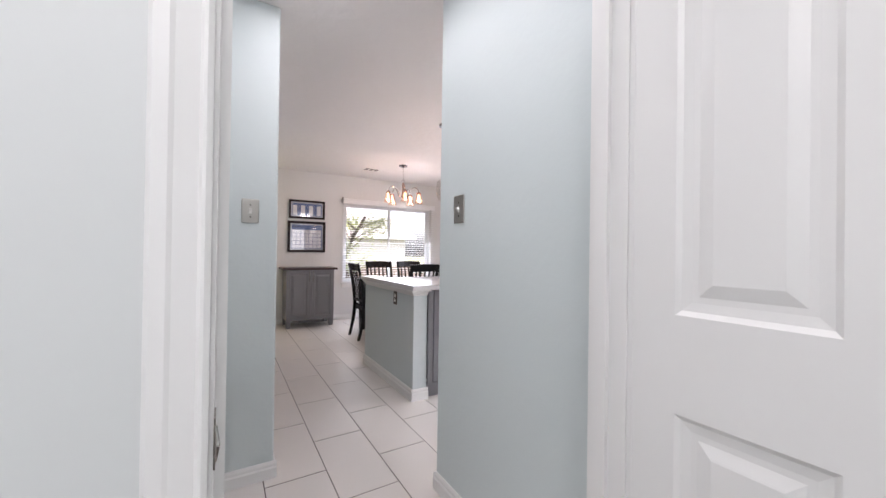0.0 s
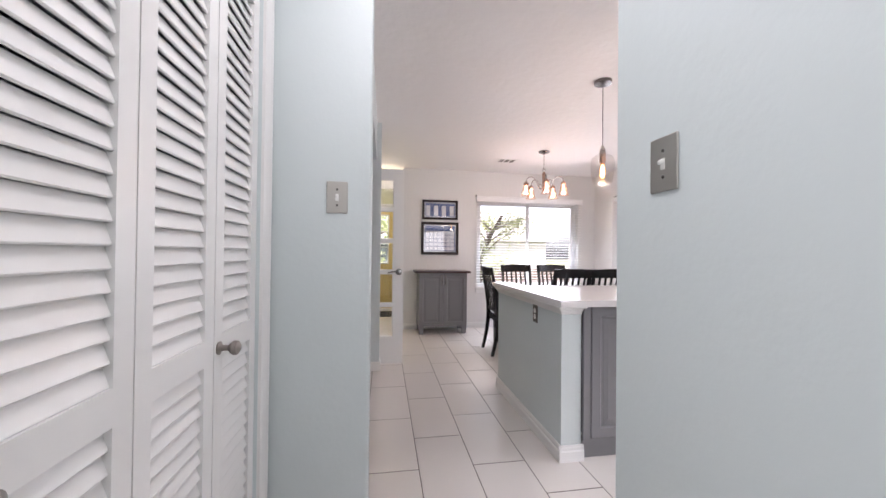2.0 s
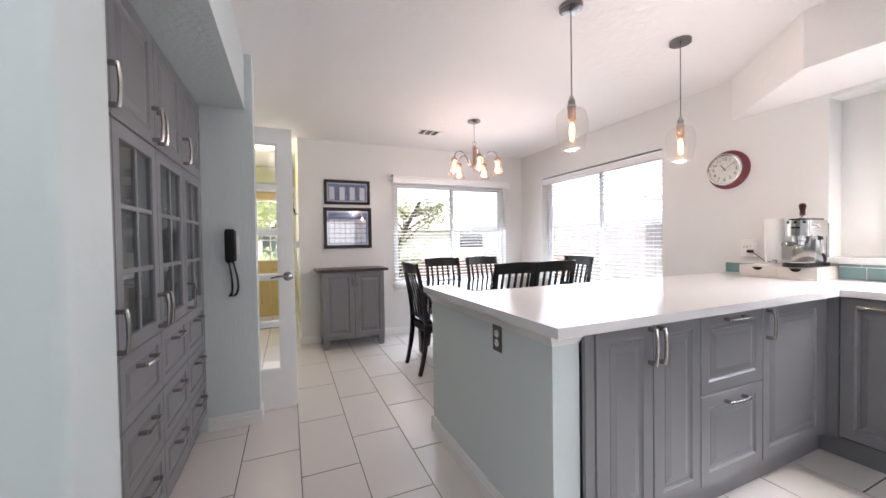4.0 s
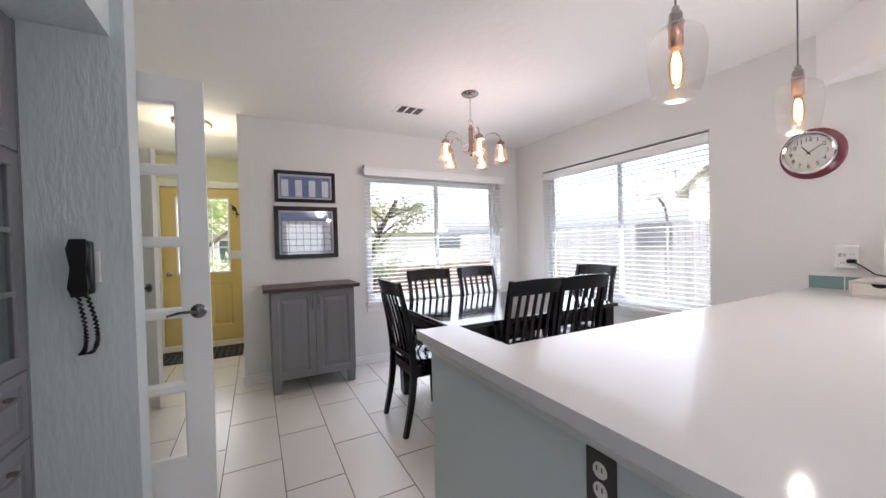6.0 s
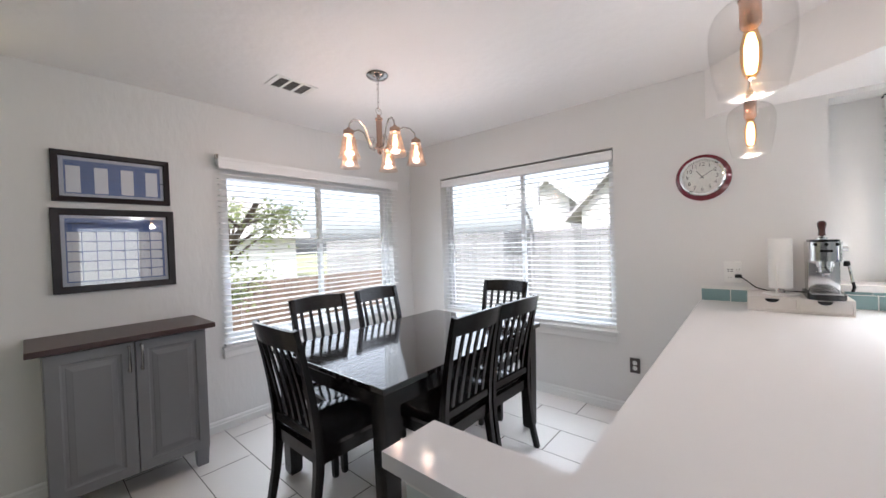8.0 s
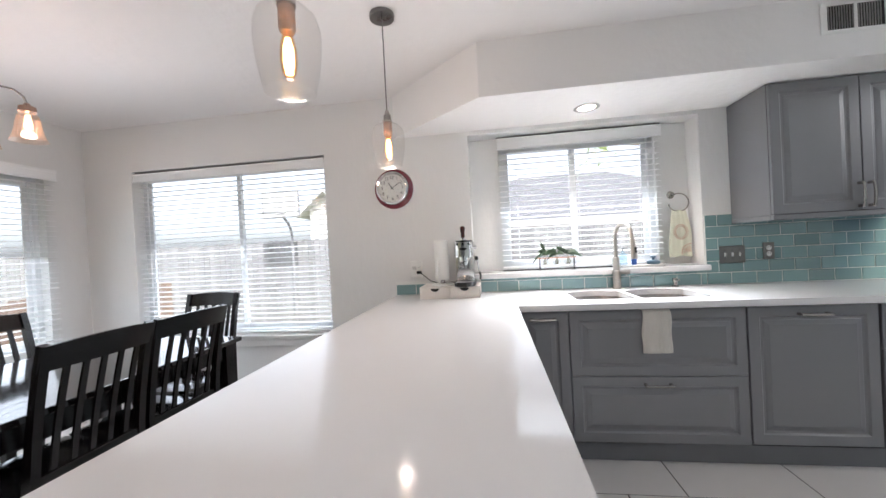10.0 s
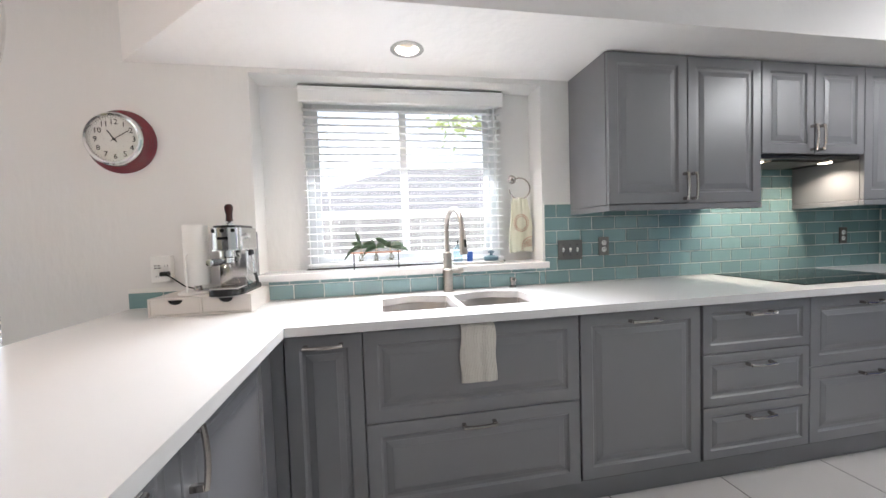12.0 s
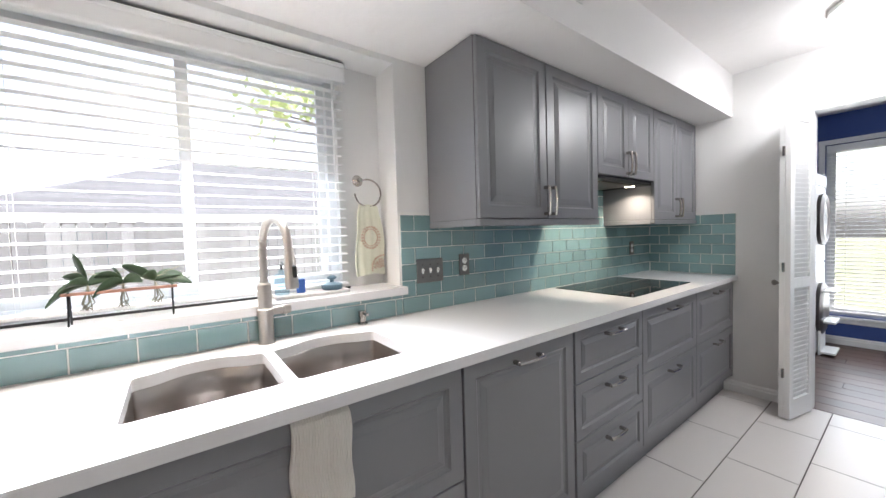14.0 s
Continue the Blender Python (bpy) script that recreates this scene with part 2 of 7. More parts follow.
def slab_with_holes(outline, holes, z0, z1):
    """A slab with holes: triangulated between its loops, then given thickness."""
    bm = bmesh.new()
    edges = []
    for loop in [outline] + holes:
        vs = [bm.verts.new((x, y, z1)) for x, y in loop]
        edges += [bm.edges.new((vs[i], vs[(i + 1) % len(vs)])) for i in range(len(vs))]
    bmesh.ops.triangle_fill(bm, use_beauty=True, edges=edges)
    faces = bm.faces[:]
    bmesh.ops.recalc_face_normals(bm, faces=faces)
    if faces[0].normal.z < 0:
        bmesh.ops.reverse_faces(bm, faces=faces)
    r = bmesh.ops.extrude_face_region(bm, geom=bm.faces[:])
    bmesh.ops.translate(bm, verts=[g for g in r["geom"] if isinstance(g, bmesh.types.BMVert)], vec=(0, 0, z0 - z1))
    bmesh.ops.recalc_face_normals(bm, faces=bm.faces)
    return bm


# ---- the shell ----
H = 2.44
XK, YA = 3.98, 6.48          # the long window wall and the far wall
YE, YD = -1.10, 8.40         # the far end of the kitchen; the front door's wall
WA = (1.99, 3.69, 0.62, 1.99)
WB = (4.243, 6.003, 0.62, 2.045)
WC = (1.505, 3.10, 1.05, 2.092)
XH, XR, YS = 0.13, 1.185, 2.43
DX0, DX1, DY0, DY1 = 0.26, 1.06, 0.875, 0.972


def wall_with_holes(axis, a, b, u0, u1, z1, holes, z0=0.0):
    """A wall between a and b on that axis, from u0 to u1 along the other, with openings (u0, u1, z0, z1)."""
    bm = bmesh.new()

    def add(p0, p1, q0, q1):
        if p1 - p0 < 1e-4 or q1 - q0 < 1e-4:
            return
        if axis == "x":
            bx(bm, a, b, p0, p1, q0, q1)
        else:
            bx(bm, p0, p1, a, b, q0, q1)
    u = u0
    for h0, h1, k0, k1 in sorted(holes):
        add(u, h0, z0, z1)
        add(h0, h1, z0, k0)
        add(h0, h1, k1, z1)
        u = h1
    add(u, u1, z0, z1)
    bmesh.ops.remove_doubles(bm, verts=bm.verts, dist=1e-5)
    return bm


FLOOR = structure("floor", box(-1.2, XK + 0.2, YE - 0.06, YD + 0.2, -0.12, -0.0018), M_grout, "brown-grey grout bed under large pale tiles", "floor")
structure("ceiling", box(-1.6, 4.4, -4.2, 8.7, H, H + 0.1), M_ceil, "white textured plaster ceiling", "ceiling")
structure("wall_east", wall_with_holes("x", XK, XK + 0.17, YE - 0.12, YA + 0.17, H, [WB, WC]), M_wall,
          "off-white painted plaster wall with two windows")
structure("wall_east_niche", wall_with_holes("x", XK + 0.17, XK + 0.27, 1.3, 3.3, H, [(1.72, 2.87, 1.05, 2.06)]), M_wall,
          "off-white back of the window niche over the sink")
structure("wall_north", wall_with_holes("y", YA, YA + 0.15, 0.83, XK, H, [WA]), M_wall, "off-white textured wall with a wide window")
structure("wall_entry_right", box(0.83, 0.95, YA + 0.15, YD, 0, H), M_yellow_wall, "pale yellow painted entry hall wall")
structure("wall_entry_left", wall_with_holes("x", -0.42, -0.30, 4.76, YD, H, [(5.98, 6.76, 0, 2.04)]), M_yellow_wall, "pale yellow painted entry hall wall with a doorway")
structure("wall_entry_beyond", box(-1.2, -1.1, 4.76, YD, 0, H), M_wall, "plain pale wall seen through the side doorway")
structure("wall_entry_end", wall_with_holes("y", YD, YD + 0.15, -1.1, 0.99, H, [(-0.10, 0.81, 0.0, 2.045)]), M_yellow_wall, "pale yellow painted wall around the front door")
structure("wall_pantry_back", box(-0.42, -0.30, 2.56, 4.76, 0, H), M_alcove, "blue-grey painted back wall of the pantry alcove")
structure("wall_phone", box(-0.30, 0.515, 4.62, 4.76, 0, H), M_alcove, "blue-grey painted wall end beside the pantry cabinets")
structure("wall_pantry_header", box(-0.30, 0.47, 2.56, 4.62, 2.078, H), M_alcove, "blue-grey painted drop over the pantry cabinets")
bm = bmesh.new()
bx(bm, -0.42, 0.50, YS, 2.56, 0, H, 0.012, 3)
structure("wall_stub", bm, M_hall, "pale blue-grey painted wall end with a rounded corner", smooth=True)
structure("wall_closet", wall_with_holes("x", XH - 0.12, XH, DY1, YS, H, [(1.13, 2.345, 0, 2.055)]), M_hall, "pale blue-grey painted wall around the closet")
structure("wall_closet_end", box(-0.62, -0.42, YS, 2.56, 0, H), M_hall, "plain pale end wall of the closet")
structure("wall_closet_inside", box(-0.72, -0.62, DY0, 2.56, 0, H), M_hall, "plain pale wall inside the closet")
structure("wall_hall_right", box(XR, XR + 0.12, -1.32, 1.928, 0, H), M_hall, "pale blue-grey painted hall wall with a switch")
structure("wall_doorway", wall_with_holes("y", DY0, DY1, -1.2, XR, H, [(DX0 - 0.02, DX1 + 0.02, 0, 2.07)]), M_room, "pale grey painted wall around the doorway")
structure("wall_room_left", box(-1.2, -1.08, -1.2, DY0, 0, H), M_hall, "pale painted wall of the first room")
structure("wall_room_back", box(-1.2, XR, -1.32, -1.2, 0, H), M_hall, "pale painted back wall of the first room")
structure("wall_kitchen_end", wall_with_holes("y", YE - 0.12, YE, XR + 0.12, XK, H, [(1.60, 2.93, 0, 2.04)]), M_wall, "off-white painted wall around the laundry opening")
structure("wall_laundry_back", wall_with_holes("y", -3.42, -3.27, 1.0, XK + 0.1, H, [(1.85, 3.12, 0.30, 2.12)]), M_blue_wall, "deep blue painted laundry wall with a low window")
structure("wall_laundry_side", box(XK - 0.12, XK, -3.27, YE - 0.12, 0, H), M_blue_wall, "deep blue painted laundry wall")
structure("wall_laundry_left", box(1.0, 1.12, -3.27, YE - 0.12, 0, H), M_blue_wall, "deep blue painted laundry wall")
LFLOOR = structure("floor_laundry", box(1.0, XK, -3.27, YE - 0.062, -0.12, -0.004), mat("floor_joint", (0.02, 0.012, 0.01), 0.7), "dark joints of a brown wooden plank floor", "floor")
CAN = [(3.714 + 0.060 * math.cos(2 * math.pi * k / 32), 2.304 + 0.060 * math.sin(2 * math.pi * k / 32)) for k in range(32)]
bm = slab_with_holes([(3.37, YE), (3.37, 2.987), (XK, 3.662), (XK, YE)], [CAN], 2.12, H)
structure("soffit", bm, M_ceil, "white plaster soffit over the kitchen cabinets", "ceiling")


# ---- baseboards and casings ----
def board(name, p, q, h=0.085, t=0.014, flip=1, label="white painted stepped baseboard"):
    """A baseboard from p to q on the floor, standing out to the side that flip tells."""
    p, q = Vector((*p, 0)), Vector((*q, 0))
    d = (q - p).normalized()
    n = Vector((-d.y, d.x, 0)) * flip
    prof = [(0, 0), (t, 0), (t, h * 0.62), (t * 0.7, h * 0.70), (t * 0.7, h * 0.86), (t * 0.3, h), (0, h)]
    bm = bmesh.new()
    a = [bm.verts.new(p + n * (u + 0.0005) + Vector((0, 0, v))) for u, v in prof]
    b = [bm.verts.new(q + n * (u + 0.0005) + Vector((0, 0, v))) for u, v in prof]
    k = len(prof)
    for i in range(k):
        bm.faces.new((a[i], a[(i + 1) % k], b[(i + 1) % k], b[i]))
    bm.faces.new(a)
    bm.faces.new(b)
    structure(name, bm, M_trim, label, "baseboard")


board("baseboard_stub", (XH + 0.02, YS), (0.514, YS), flip=-1)
board("baseboard_stub_end", (0.50, YS), (0.50, 2.56), flip=-1)
board("baseboard_right", (XR, DY1), (XR, 1.928), flip=1)
board("baseboard_right_end", (XR - 0.014, 1.928), (XR + 0.12, 1.928), flip=1)
board("baseboard_phone", (0.22, 4.62), (0.529, 4.62), flip=-1)
board("baseboard_phone_end", (0.515, 4.62), (0.515, 4.76), flip=-1)
board("baseboard_north", (0.816, YA), (XK, YA), flip=-1)
board("baseboard_north_end", (0.83, YA), (0.83, YD), flip=1)
board("baseboard_east", (XK, 3.72), (XK, YA), flip=1)
board("baseboard_kitchen_end", (3.02, YE), (3.42, YE), flip=1)
board("baseboard_entry", (-0.30, 6.45), (-0.30, YD), flip=-1)
board("baseboard_laundry", (1.2, -3.27), (3.86, -3.27), flip=1)


def casing(name, path, w, out, side, t=0.018, label="white painted moulded door casing"):
    """A moulded casing along points on a wall. out: the wall's normal; side: which way its width runs at each point."""
    prof = [(0, 0), (0, 0.55), (0.10, 0.8), (0.16, 0.8), (0.22, 0.6), (0.60, 0.85), (0.68, 1.0), (0.92, 1.0), (1.0, 0.7), (1.0, 0)]
    out = Vector(out)
    bm = bmesh.new()
    rings = []
    for p, s in zip(path, side):
        p, s = Vector(p), Vector(s)
        rings.append([bm.verts.new(p + s * (u * w) + out * (v * t + 0.0005)) for u, v in prof])
    k = len(prof)
    for a, b in zip(rings, rings[1:]):
        for i in range(k):
            bm.faces.new((a[i], a[(i + 1) % k], b[(i + 1) % k], b[i]))
    bm.faces.new(rings[0])
    bm.faces.new(rings[-1])
    structure(name, bm, M_trim, label, "trim")


def frame_casing(name, axis, plane, u0, u1, top, w, out, label="white painted moulded door casing"):
    def P(u, z):
        return (plane, u, z) if axis == "x" else (u, plane, z)
    def S(a, b):
        return (0, a, b) if axis == "x" else (a, 0, b)
    casing(name, [P(u0, 0), P(u0, top), P(u1, top), P(u1, 0)], w, out, [S(-1, 0), S(-1, 1), S(1, 1), S(1, 0)], label=label)


frame_casing("casing_doorway", "y", DY0, DX0 - 0.005, DX1 + 0.005, 2.055, 0.058, (0, -1, 0))
frame_casing("casing_closet", "x", XH, 1.13, 2.345, 2.055, 0.068, (1, 0, 0), "white painted moulded casing round the closet")
frame_casing("casing_front_door", "y", YD, -0.10, 0.81, 2.045, 0.09, (0, -1, 0), "cream painted casing round the front door")
frame_casing("casing_laundry", "y", YE, 1.60, 2.93, 2.04, 0.06, (0, 1, 0), "white painted casing round the laundry opening")
bm = bmesh.new()
for x0, x1 in ((DX0 - 0.02, DX0), (DX1, DX1 + 0.02)):
    bx(bm, x0, x1, DY0 + 0.001, DY1 + 0.004, 0, 2.05)
    s = 0.012 if x0 < 0.5 else -0.012
    xs = sorted((x0 if s < 0 else x1, (x0 if s < 0 else x1) + s))
    bx(bm, xs[0], xs[1], DY0 + 0.045, DY0 + 0.08, 0, 2.05)
bx(bm, DX0, DX1, DY0 + 0.001, DY1 + 0.004, 2.05, 2.068)
structure("jamb_doorway", bm, M_trim, "white painted door jamb with a stop", "trim")
# ground outside
structure("ground", box(-60, 90, -60, 90, -0.60, -0.45), mat("lawn", (0.16, 0.19, 0.08), 0.9, vary=0.5, vscale=0.8, bump=0.5, bscale=20, vcolor=(0.30, 0.28, 0.17)), "sunlit lawn with dry patches around the house", "ground")
structure("patio", box(4.3, 7.0, 0.5, 9.5, -0.45, -0.30), mat("patio_concrete", (0.42, 0.41, 0.39), 0.85, vary=0.2, vscale=2, bump=0.3, bscale=40), "pale concrete patio beside the house", "pavement")
structure("porch", box(-1.5, 4.5, 8.55, 10.5, -0.45, -0.12), mat("porch_concrete", (0.40, 0.39, 0.37), 0.85, vary=0.2, vscale=2, bump=0.3, bscale=40), "grey concrete porch at the front door", "pavement")

# ---- cabinets ----
def at(x, y, z, rz=0.0):
    return pose(x, y, z, 0, 0, rz)


def nested(bm, w, h, loops, thick, x0=0.0, z0=0.0, hole=False):
    """A front facing -y: nested rectangles (inset, depth), closed at the back."""
    rings = []
    for ins, dep in [(0.0, thick)] + loops:
        rings.append([bm.verts.new((x0 + a, dep, z0 + b)) for a, b in ((ins, ins), (w - ins, ins), (w - ins, h - ins), (ins, h - ins))])
    if hole:
        ins = loops[-1][0]
        rings.append([bm.verts.new((x0 + a, thick, z0 + b)) for a, b in ((ins, ins), (w - ins, ins), (w - ins, h - ins), (ins, h - ins))])
    for a, b in zip(rings, rings[1:]):
        for i in range(4):
            bm.faces.new((a[i], a[(i + 1) % 4], b[(i + 1) % 4], b[i]))
    if hole:
        a, b = rings[-1], rings[0]
        for i in range(4):
            bm.faces.new((a[i], a[(i + 1) % 4], b[(i + 1) % 4], b[i]))
    else:
        bm.faces.new(rings[0])
        bm.faces.new(rings[-1])
    return bm


PANEL = [(0.0, 0.002), (0.002, 0.0), (0.052, 0.0), (0.054, 0.0025), (0.060, 0.0075), (0.072, 0.0080), (0.075, 0.0060), (0.096, 0.0015), (0.098, 0.0005)]
SLIM = [(0.0, 0.002), (0.002, 0.0), (0.040, 0.0), (0.042, 0.0025), (0.046, 0.0070), (0.055, 0.0075), (0.058, 0.0055), (0.072, 0.0015), (0.074, 0.0005)]


def pull_mesh(length=0.14):
    bm = bmesh.new()
    r = 0.0066
    for s in (-1, 1):
        obx(bm, pose(s * (length / 2 - 0.006), -0.014, 0), 0.016, 0.030, 0.0135, 0.002)
    pts = []
    for i in range(9):
        u = -1 + 2 * i / 8
        pts.append((u * length / 2, -0.030 - 0.006 * (1 - u * u), 0))
    tube(bm, pts, r, 8)
    return mesh_of("pull", bm, True)


PULL = pull_mesh()
PULL.materials.append(M_nickel)


def add_pull(parent, x, z, vertical):
    ob = new("handle", PULL)
    ob.parent = parent
    ob.matrix_basis = pose(x, 0, z, 0, 90 if vertical else 0, 0)
    return ob


def front(parent, name, x0, x1, z0, z1, thick=0.02, handle=None, label=""):
    """A door or drawer front between x0 and x1, z0 and z1, on the front plane y = 0 of its cabinet."""
    g = 0.0024
    w, h = x1 - x0 - 2 * g, z1 - z0 - 2 * g
    prof = SLIM if min(w, h) < 0.27 else PANEL
    bm = nested(bmesh.new(), w, h, prof, thick)
    ob = part(name, bm, M_grey, parent, label, at=pose(x0 + g, 0, z0 + g))
    if handle:
        hx, hz, v = handle
        add_pull(ob, hx - x0 - g, hz - z0 - g, v)
    return ob


def cabinet(label, m, w, depth, z0, z1, fronts, group="kitchen cabinets", name="cabinet", pull_side=None):
    """A cabinet unit facing -y in its own frame, its front at y = 0 and its left side at x = 0."""
    c = thing(name, label, "cabinet", m, group)
    # body coloured as the shade in the gaps; thin grey panels cover its sides
    part("body", box(0.0015, w - 0.0015, 0.0215, depth, z0, z1), M_gap_shade, c)
    part("side_panel", box(0.0003, 0.0014, 0.0215, depth, z0, z1), M_grey, c)
    part("side_panel", box(w - 0.0014, w - 0.0003, 0.0215, depth, z0, z1), M_grey, c)
    for kind, x0, x1, a, b, hd in fronts:
        front(c, kind, x0, x1, a, b, handle=hd)
    return c


def K(y, z=0.0):
    """A pose on the long run: it faces -x, and its own x runs towards -y."""
    return at(3.36, y, z, -90)


ZT = 0.873
cabinet("narrow grey painted base cabinet with one panelled pull-out", K(2.835), 0.285, 0.60, 0.12, ZT, [("door", 0, 0.285, 0.13, ZT - 0.004, (0.142, 0.828, False))])
cabinet("wide grey painted sink cabinet with two panelled fronts", K(2.55), 0.905, 0.60, 0.12, 0.70, [("drawer_front", 0, 0.905, 0.50, ZT - 0.004, None), ("drawer_front", 0, 0.905, 0.13, 0.50, (0.452, 0.458, False))])
cabinet("grey panelled front hiding the dishwasher", K(1.645), 0.612, 0.60, 0.12, ZT, [("door", 0.004, 0.606, 0.135, ZT - 0.004, (0.306, 0.826, False))], name="dishwasher")
cabinet("grey painted base cabinet with three drawers", K(1.03), 0.61, 0.60, 0.12, ZT,
        [("drawer_front", 0, 0.61, 0.634, ZT - 0.004, (0.305, 0.815, False)), ("drawer_front", 0, 0.61, 0.385, 0.634, (0.305, 0.576, False)), ("drawer_front", 0, 0.61, 0.135, 0.385, (0.305, 0.327, False))])
for yy, top in ((0.42, 0.85), (-0.33, ZT)):
    cabinet("grey painted base cabinet with two deep drawers", K(yy), 0.75, 0.60, 0.12, top, [("drawer_front", 0, 0.75, 0.52, ZT - 0.004, (0.375, 0.825, False)), ("drawer_front", 0, 0.75, 0.135, 0.52, (0.375, 0.468, False))])
solid("filler_panel", box(3.366, 3.385, YE, -1.082, 0.12, ZT), M_grey, "narrow grey painted filler strip by the wall", "cabinet")
solid("corner_filler", box(3.302, 3.386, 2.885, 2.905, 0.12, ZT), M_grey, "narrow grey painted corner filler strip", "cabinet")
solid("corner_filler", box(3.364, 3.384, 2.838, 2.884, 0.12, ZT), M_grey, "narrow grey painted corner filler strip", "cabinet")
solid("plinth", box(3.42, 3.435, YE, 2.932, 0.0, 0.12), M_grey, "grey painted plinth under the sink run", "plinth")
solid("plinth", box(1.661, 3.419, 2.932, 2.947, 0.0, 0.12), M_grey, "grey painted plinth under the peninsula", "plinth")


def PN(x):
    return at(x, 2.88, 0)


solid("filler_panel", box(1.661, 1.703, 2.884, 2.90, 0.12, ZT), M_grey, "narrow grey painted filler strip beside the half wall", "cabinet")
cabinet("grey painted peninsula cabinet with two panelled doors", PN(1.705), 0.587, 0.56, 0.12, ZT,
        [("door", 0, 0.297, 0.13, ZT - 0.004, (0.272, 0.78, True)), ("door", 0.297, 0.587, 0.13, ZT - 0.004, (0.322, 0.78, True))])
cabinet("grey painted peninsula cabinet with two drawers", PN(2.292), 0.458, 0.56, 0.12, ZT,
        [("drawer_front", 0, 0.458, 0.52, ZT - 0.004, (0.229, 0.835, False)), ("drawer_front", 0, 0.458, 0.13, 0.52, (0.229, 0.475, False))])
cabinet("grey painted peninsula cabinet with one panelled door", PN(2.75), 0.551, 0.56, 0.12, ZT, [("door", 0, 0.551, 0.13, ZT - 0.004, (0.03, 0.78, True))])
# upper cabinets
XU = 3.605


def U(y):
    return at(XU, y, 0, -90)


cabinet("grey painted wall cabinet with two tall panelled doors", U(1.325), 0.924, 0.373, 1.352, 2.118, [("door", 0, 0.460, 1.352, 2.114, (0.435, 1.44, True)), ("door", 0.460, 0.924, 1.352, 2.114, (0.485, 1.44, True))])
cabinet("short grey painted wall cabinet over the cooktop", U(0.400), 0.716, 0.373, 1.612, 2.118, [("door", 0, 0.358, 1.612, 2.114, (0.333, 1.70, True)), ("door", 0.358, 0.716, 1.612, 2.114, (0.383, 1.70, True))])
cabinet("grey painted wall cabinet with two tall panelled doors", U(-0.317), 0.763, 0.373, 1.352, 2.118, [("door", 0, 0.381, 1.352, 2.114, (0.356, 1.44, True)), ("door", 0.381, 0.763, 1.352, 2.114, (0.406, 1.44, True))])
for y0, y1 in ((0.398, 1.325), (-1.085, -0.317)):
    t = thing("light_rail", "grey painted light rail under a wall cabinet", "trim", at(XU, y1, 1.320), "light rails")
    part("rail", box(-0.004, 0.022, -(y1 - y0), 0.002, 0.0, 0.030, 0.003), M_grey, t)
    part("side_rail", box(0.023, 0.372, -0.018, 0.001, 0.0, 0.030, 0.003), M_grey, t)
    for k in range(2 if y1 > 0 else 1):
        u = thing("puck_light", "small round under-cabinet puck light", "lamp", at(3.72, y1 - 0.25 - 0.40 * k, 1.340), "puck lights")
        part("rim", lathe(bmesh.new(), [(0, 0.012), (0.035, 0.012), (0.036, 0.0), (0.030, -0.002)]), M_nickel, u, smooth=True)
        part("lens", lathe(bmesh.new(), [(0.030, -0.001), (0.0, -0.004)]), glow_mat("puck_glow", (1.0, 0.92, 0.80), 1.2), u)
# hood insert
h = thing("range_hood", "dark built-in extractor hood under the cabinet", "hood", at(3.62, 0.395, 1.585))
part("housing", box(0, 0.34, -0.705, 0, 0.002, 0.026, 0.004), M_black, h)
part("filter", box(0.05, 0.30, -0.56, -0.14, -0.003, 0.002), mat("mesh_filter", (0.10, 0.09, 0.08), 0.4, 0.8, bump=0.5, bscale=300), h)
for k in (0.10, 0.60):
    part("hood_light", lathe(bmesh.new(), [(0, 0.0), (0.030, 0.0), (0.033, 0.004)], at(0.10, -k, -0.003)), glow_mat("hood_glow", (1.0, 0.85, 0.62), 4.0), h)
    area_lamp("hood_lamp", (3.72, 0.395 - k, 1.575), (3.74, 0.395 - k, 0), 0.05, 0.05, 1.0, (1.0, 0.84, 0.64), 140)

# ---- worktops, half wall and sink ----
SX0, SX1, SY0, SY1 = 3.49, 3.86, 1.735, 2.470


def smooth_loop(pts, rounds=2):
    for _ in range(rounds):
        out = []
        for i, p in enumerate(pts):
            q = pts[(i + 1) % len(pts)]
            out += [(0.75 * p[0] + 0.25 * q[0], 0.75 * p[1] + 0.25 * q[1]), (0.25 * p[0] + 0.75 * q[0], 0.25 * p[1] + 0.75 * q[1])]
        pts = out
    return pts


def bowl_loop(y0, y1):
    x0, x1 = SX0, SX1
    q, w = 0.035, y1 - y0
    xm, xc = x1 - 0.050, x1 + 0.004
    c = [(x0 + q, y0), (x0, y0), (x0, y0 + q), (x0, y1 - q), (x0, y1), (x0 + q, y1), (xm - q, y1), (xm, y1), (xm + 0.006, y1 - q),
         (xm + 0.02, y1 - w * 0.2), (xc, y1 - w * 0.36), (xc, y0 + w * 0.36), (xm + 0.02, y0 + w * 0.2), (xm + 0.006, y0 + q), (xm, y0), (xm - q, y0)]
    return smooth_loop(c, 3)


BOWLS = [bowl_loop(2.135, SY1), bowl_loop(SY0, 2.105)]


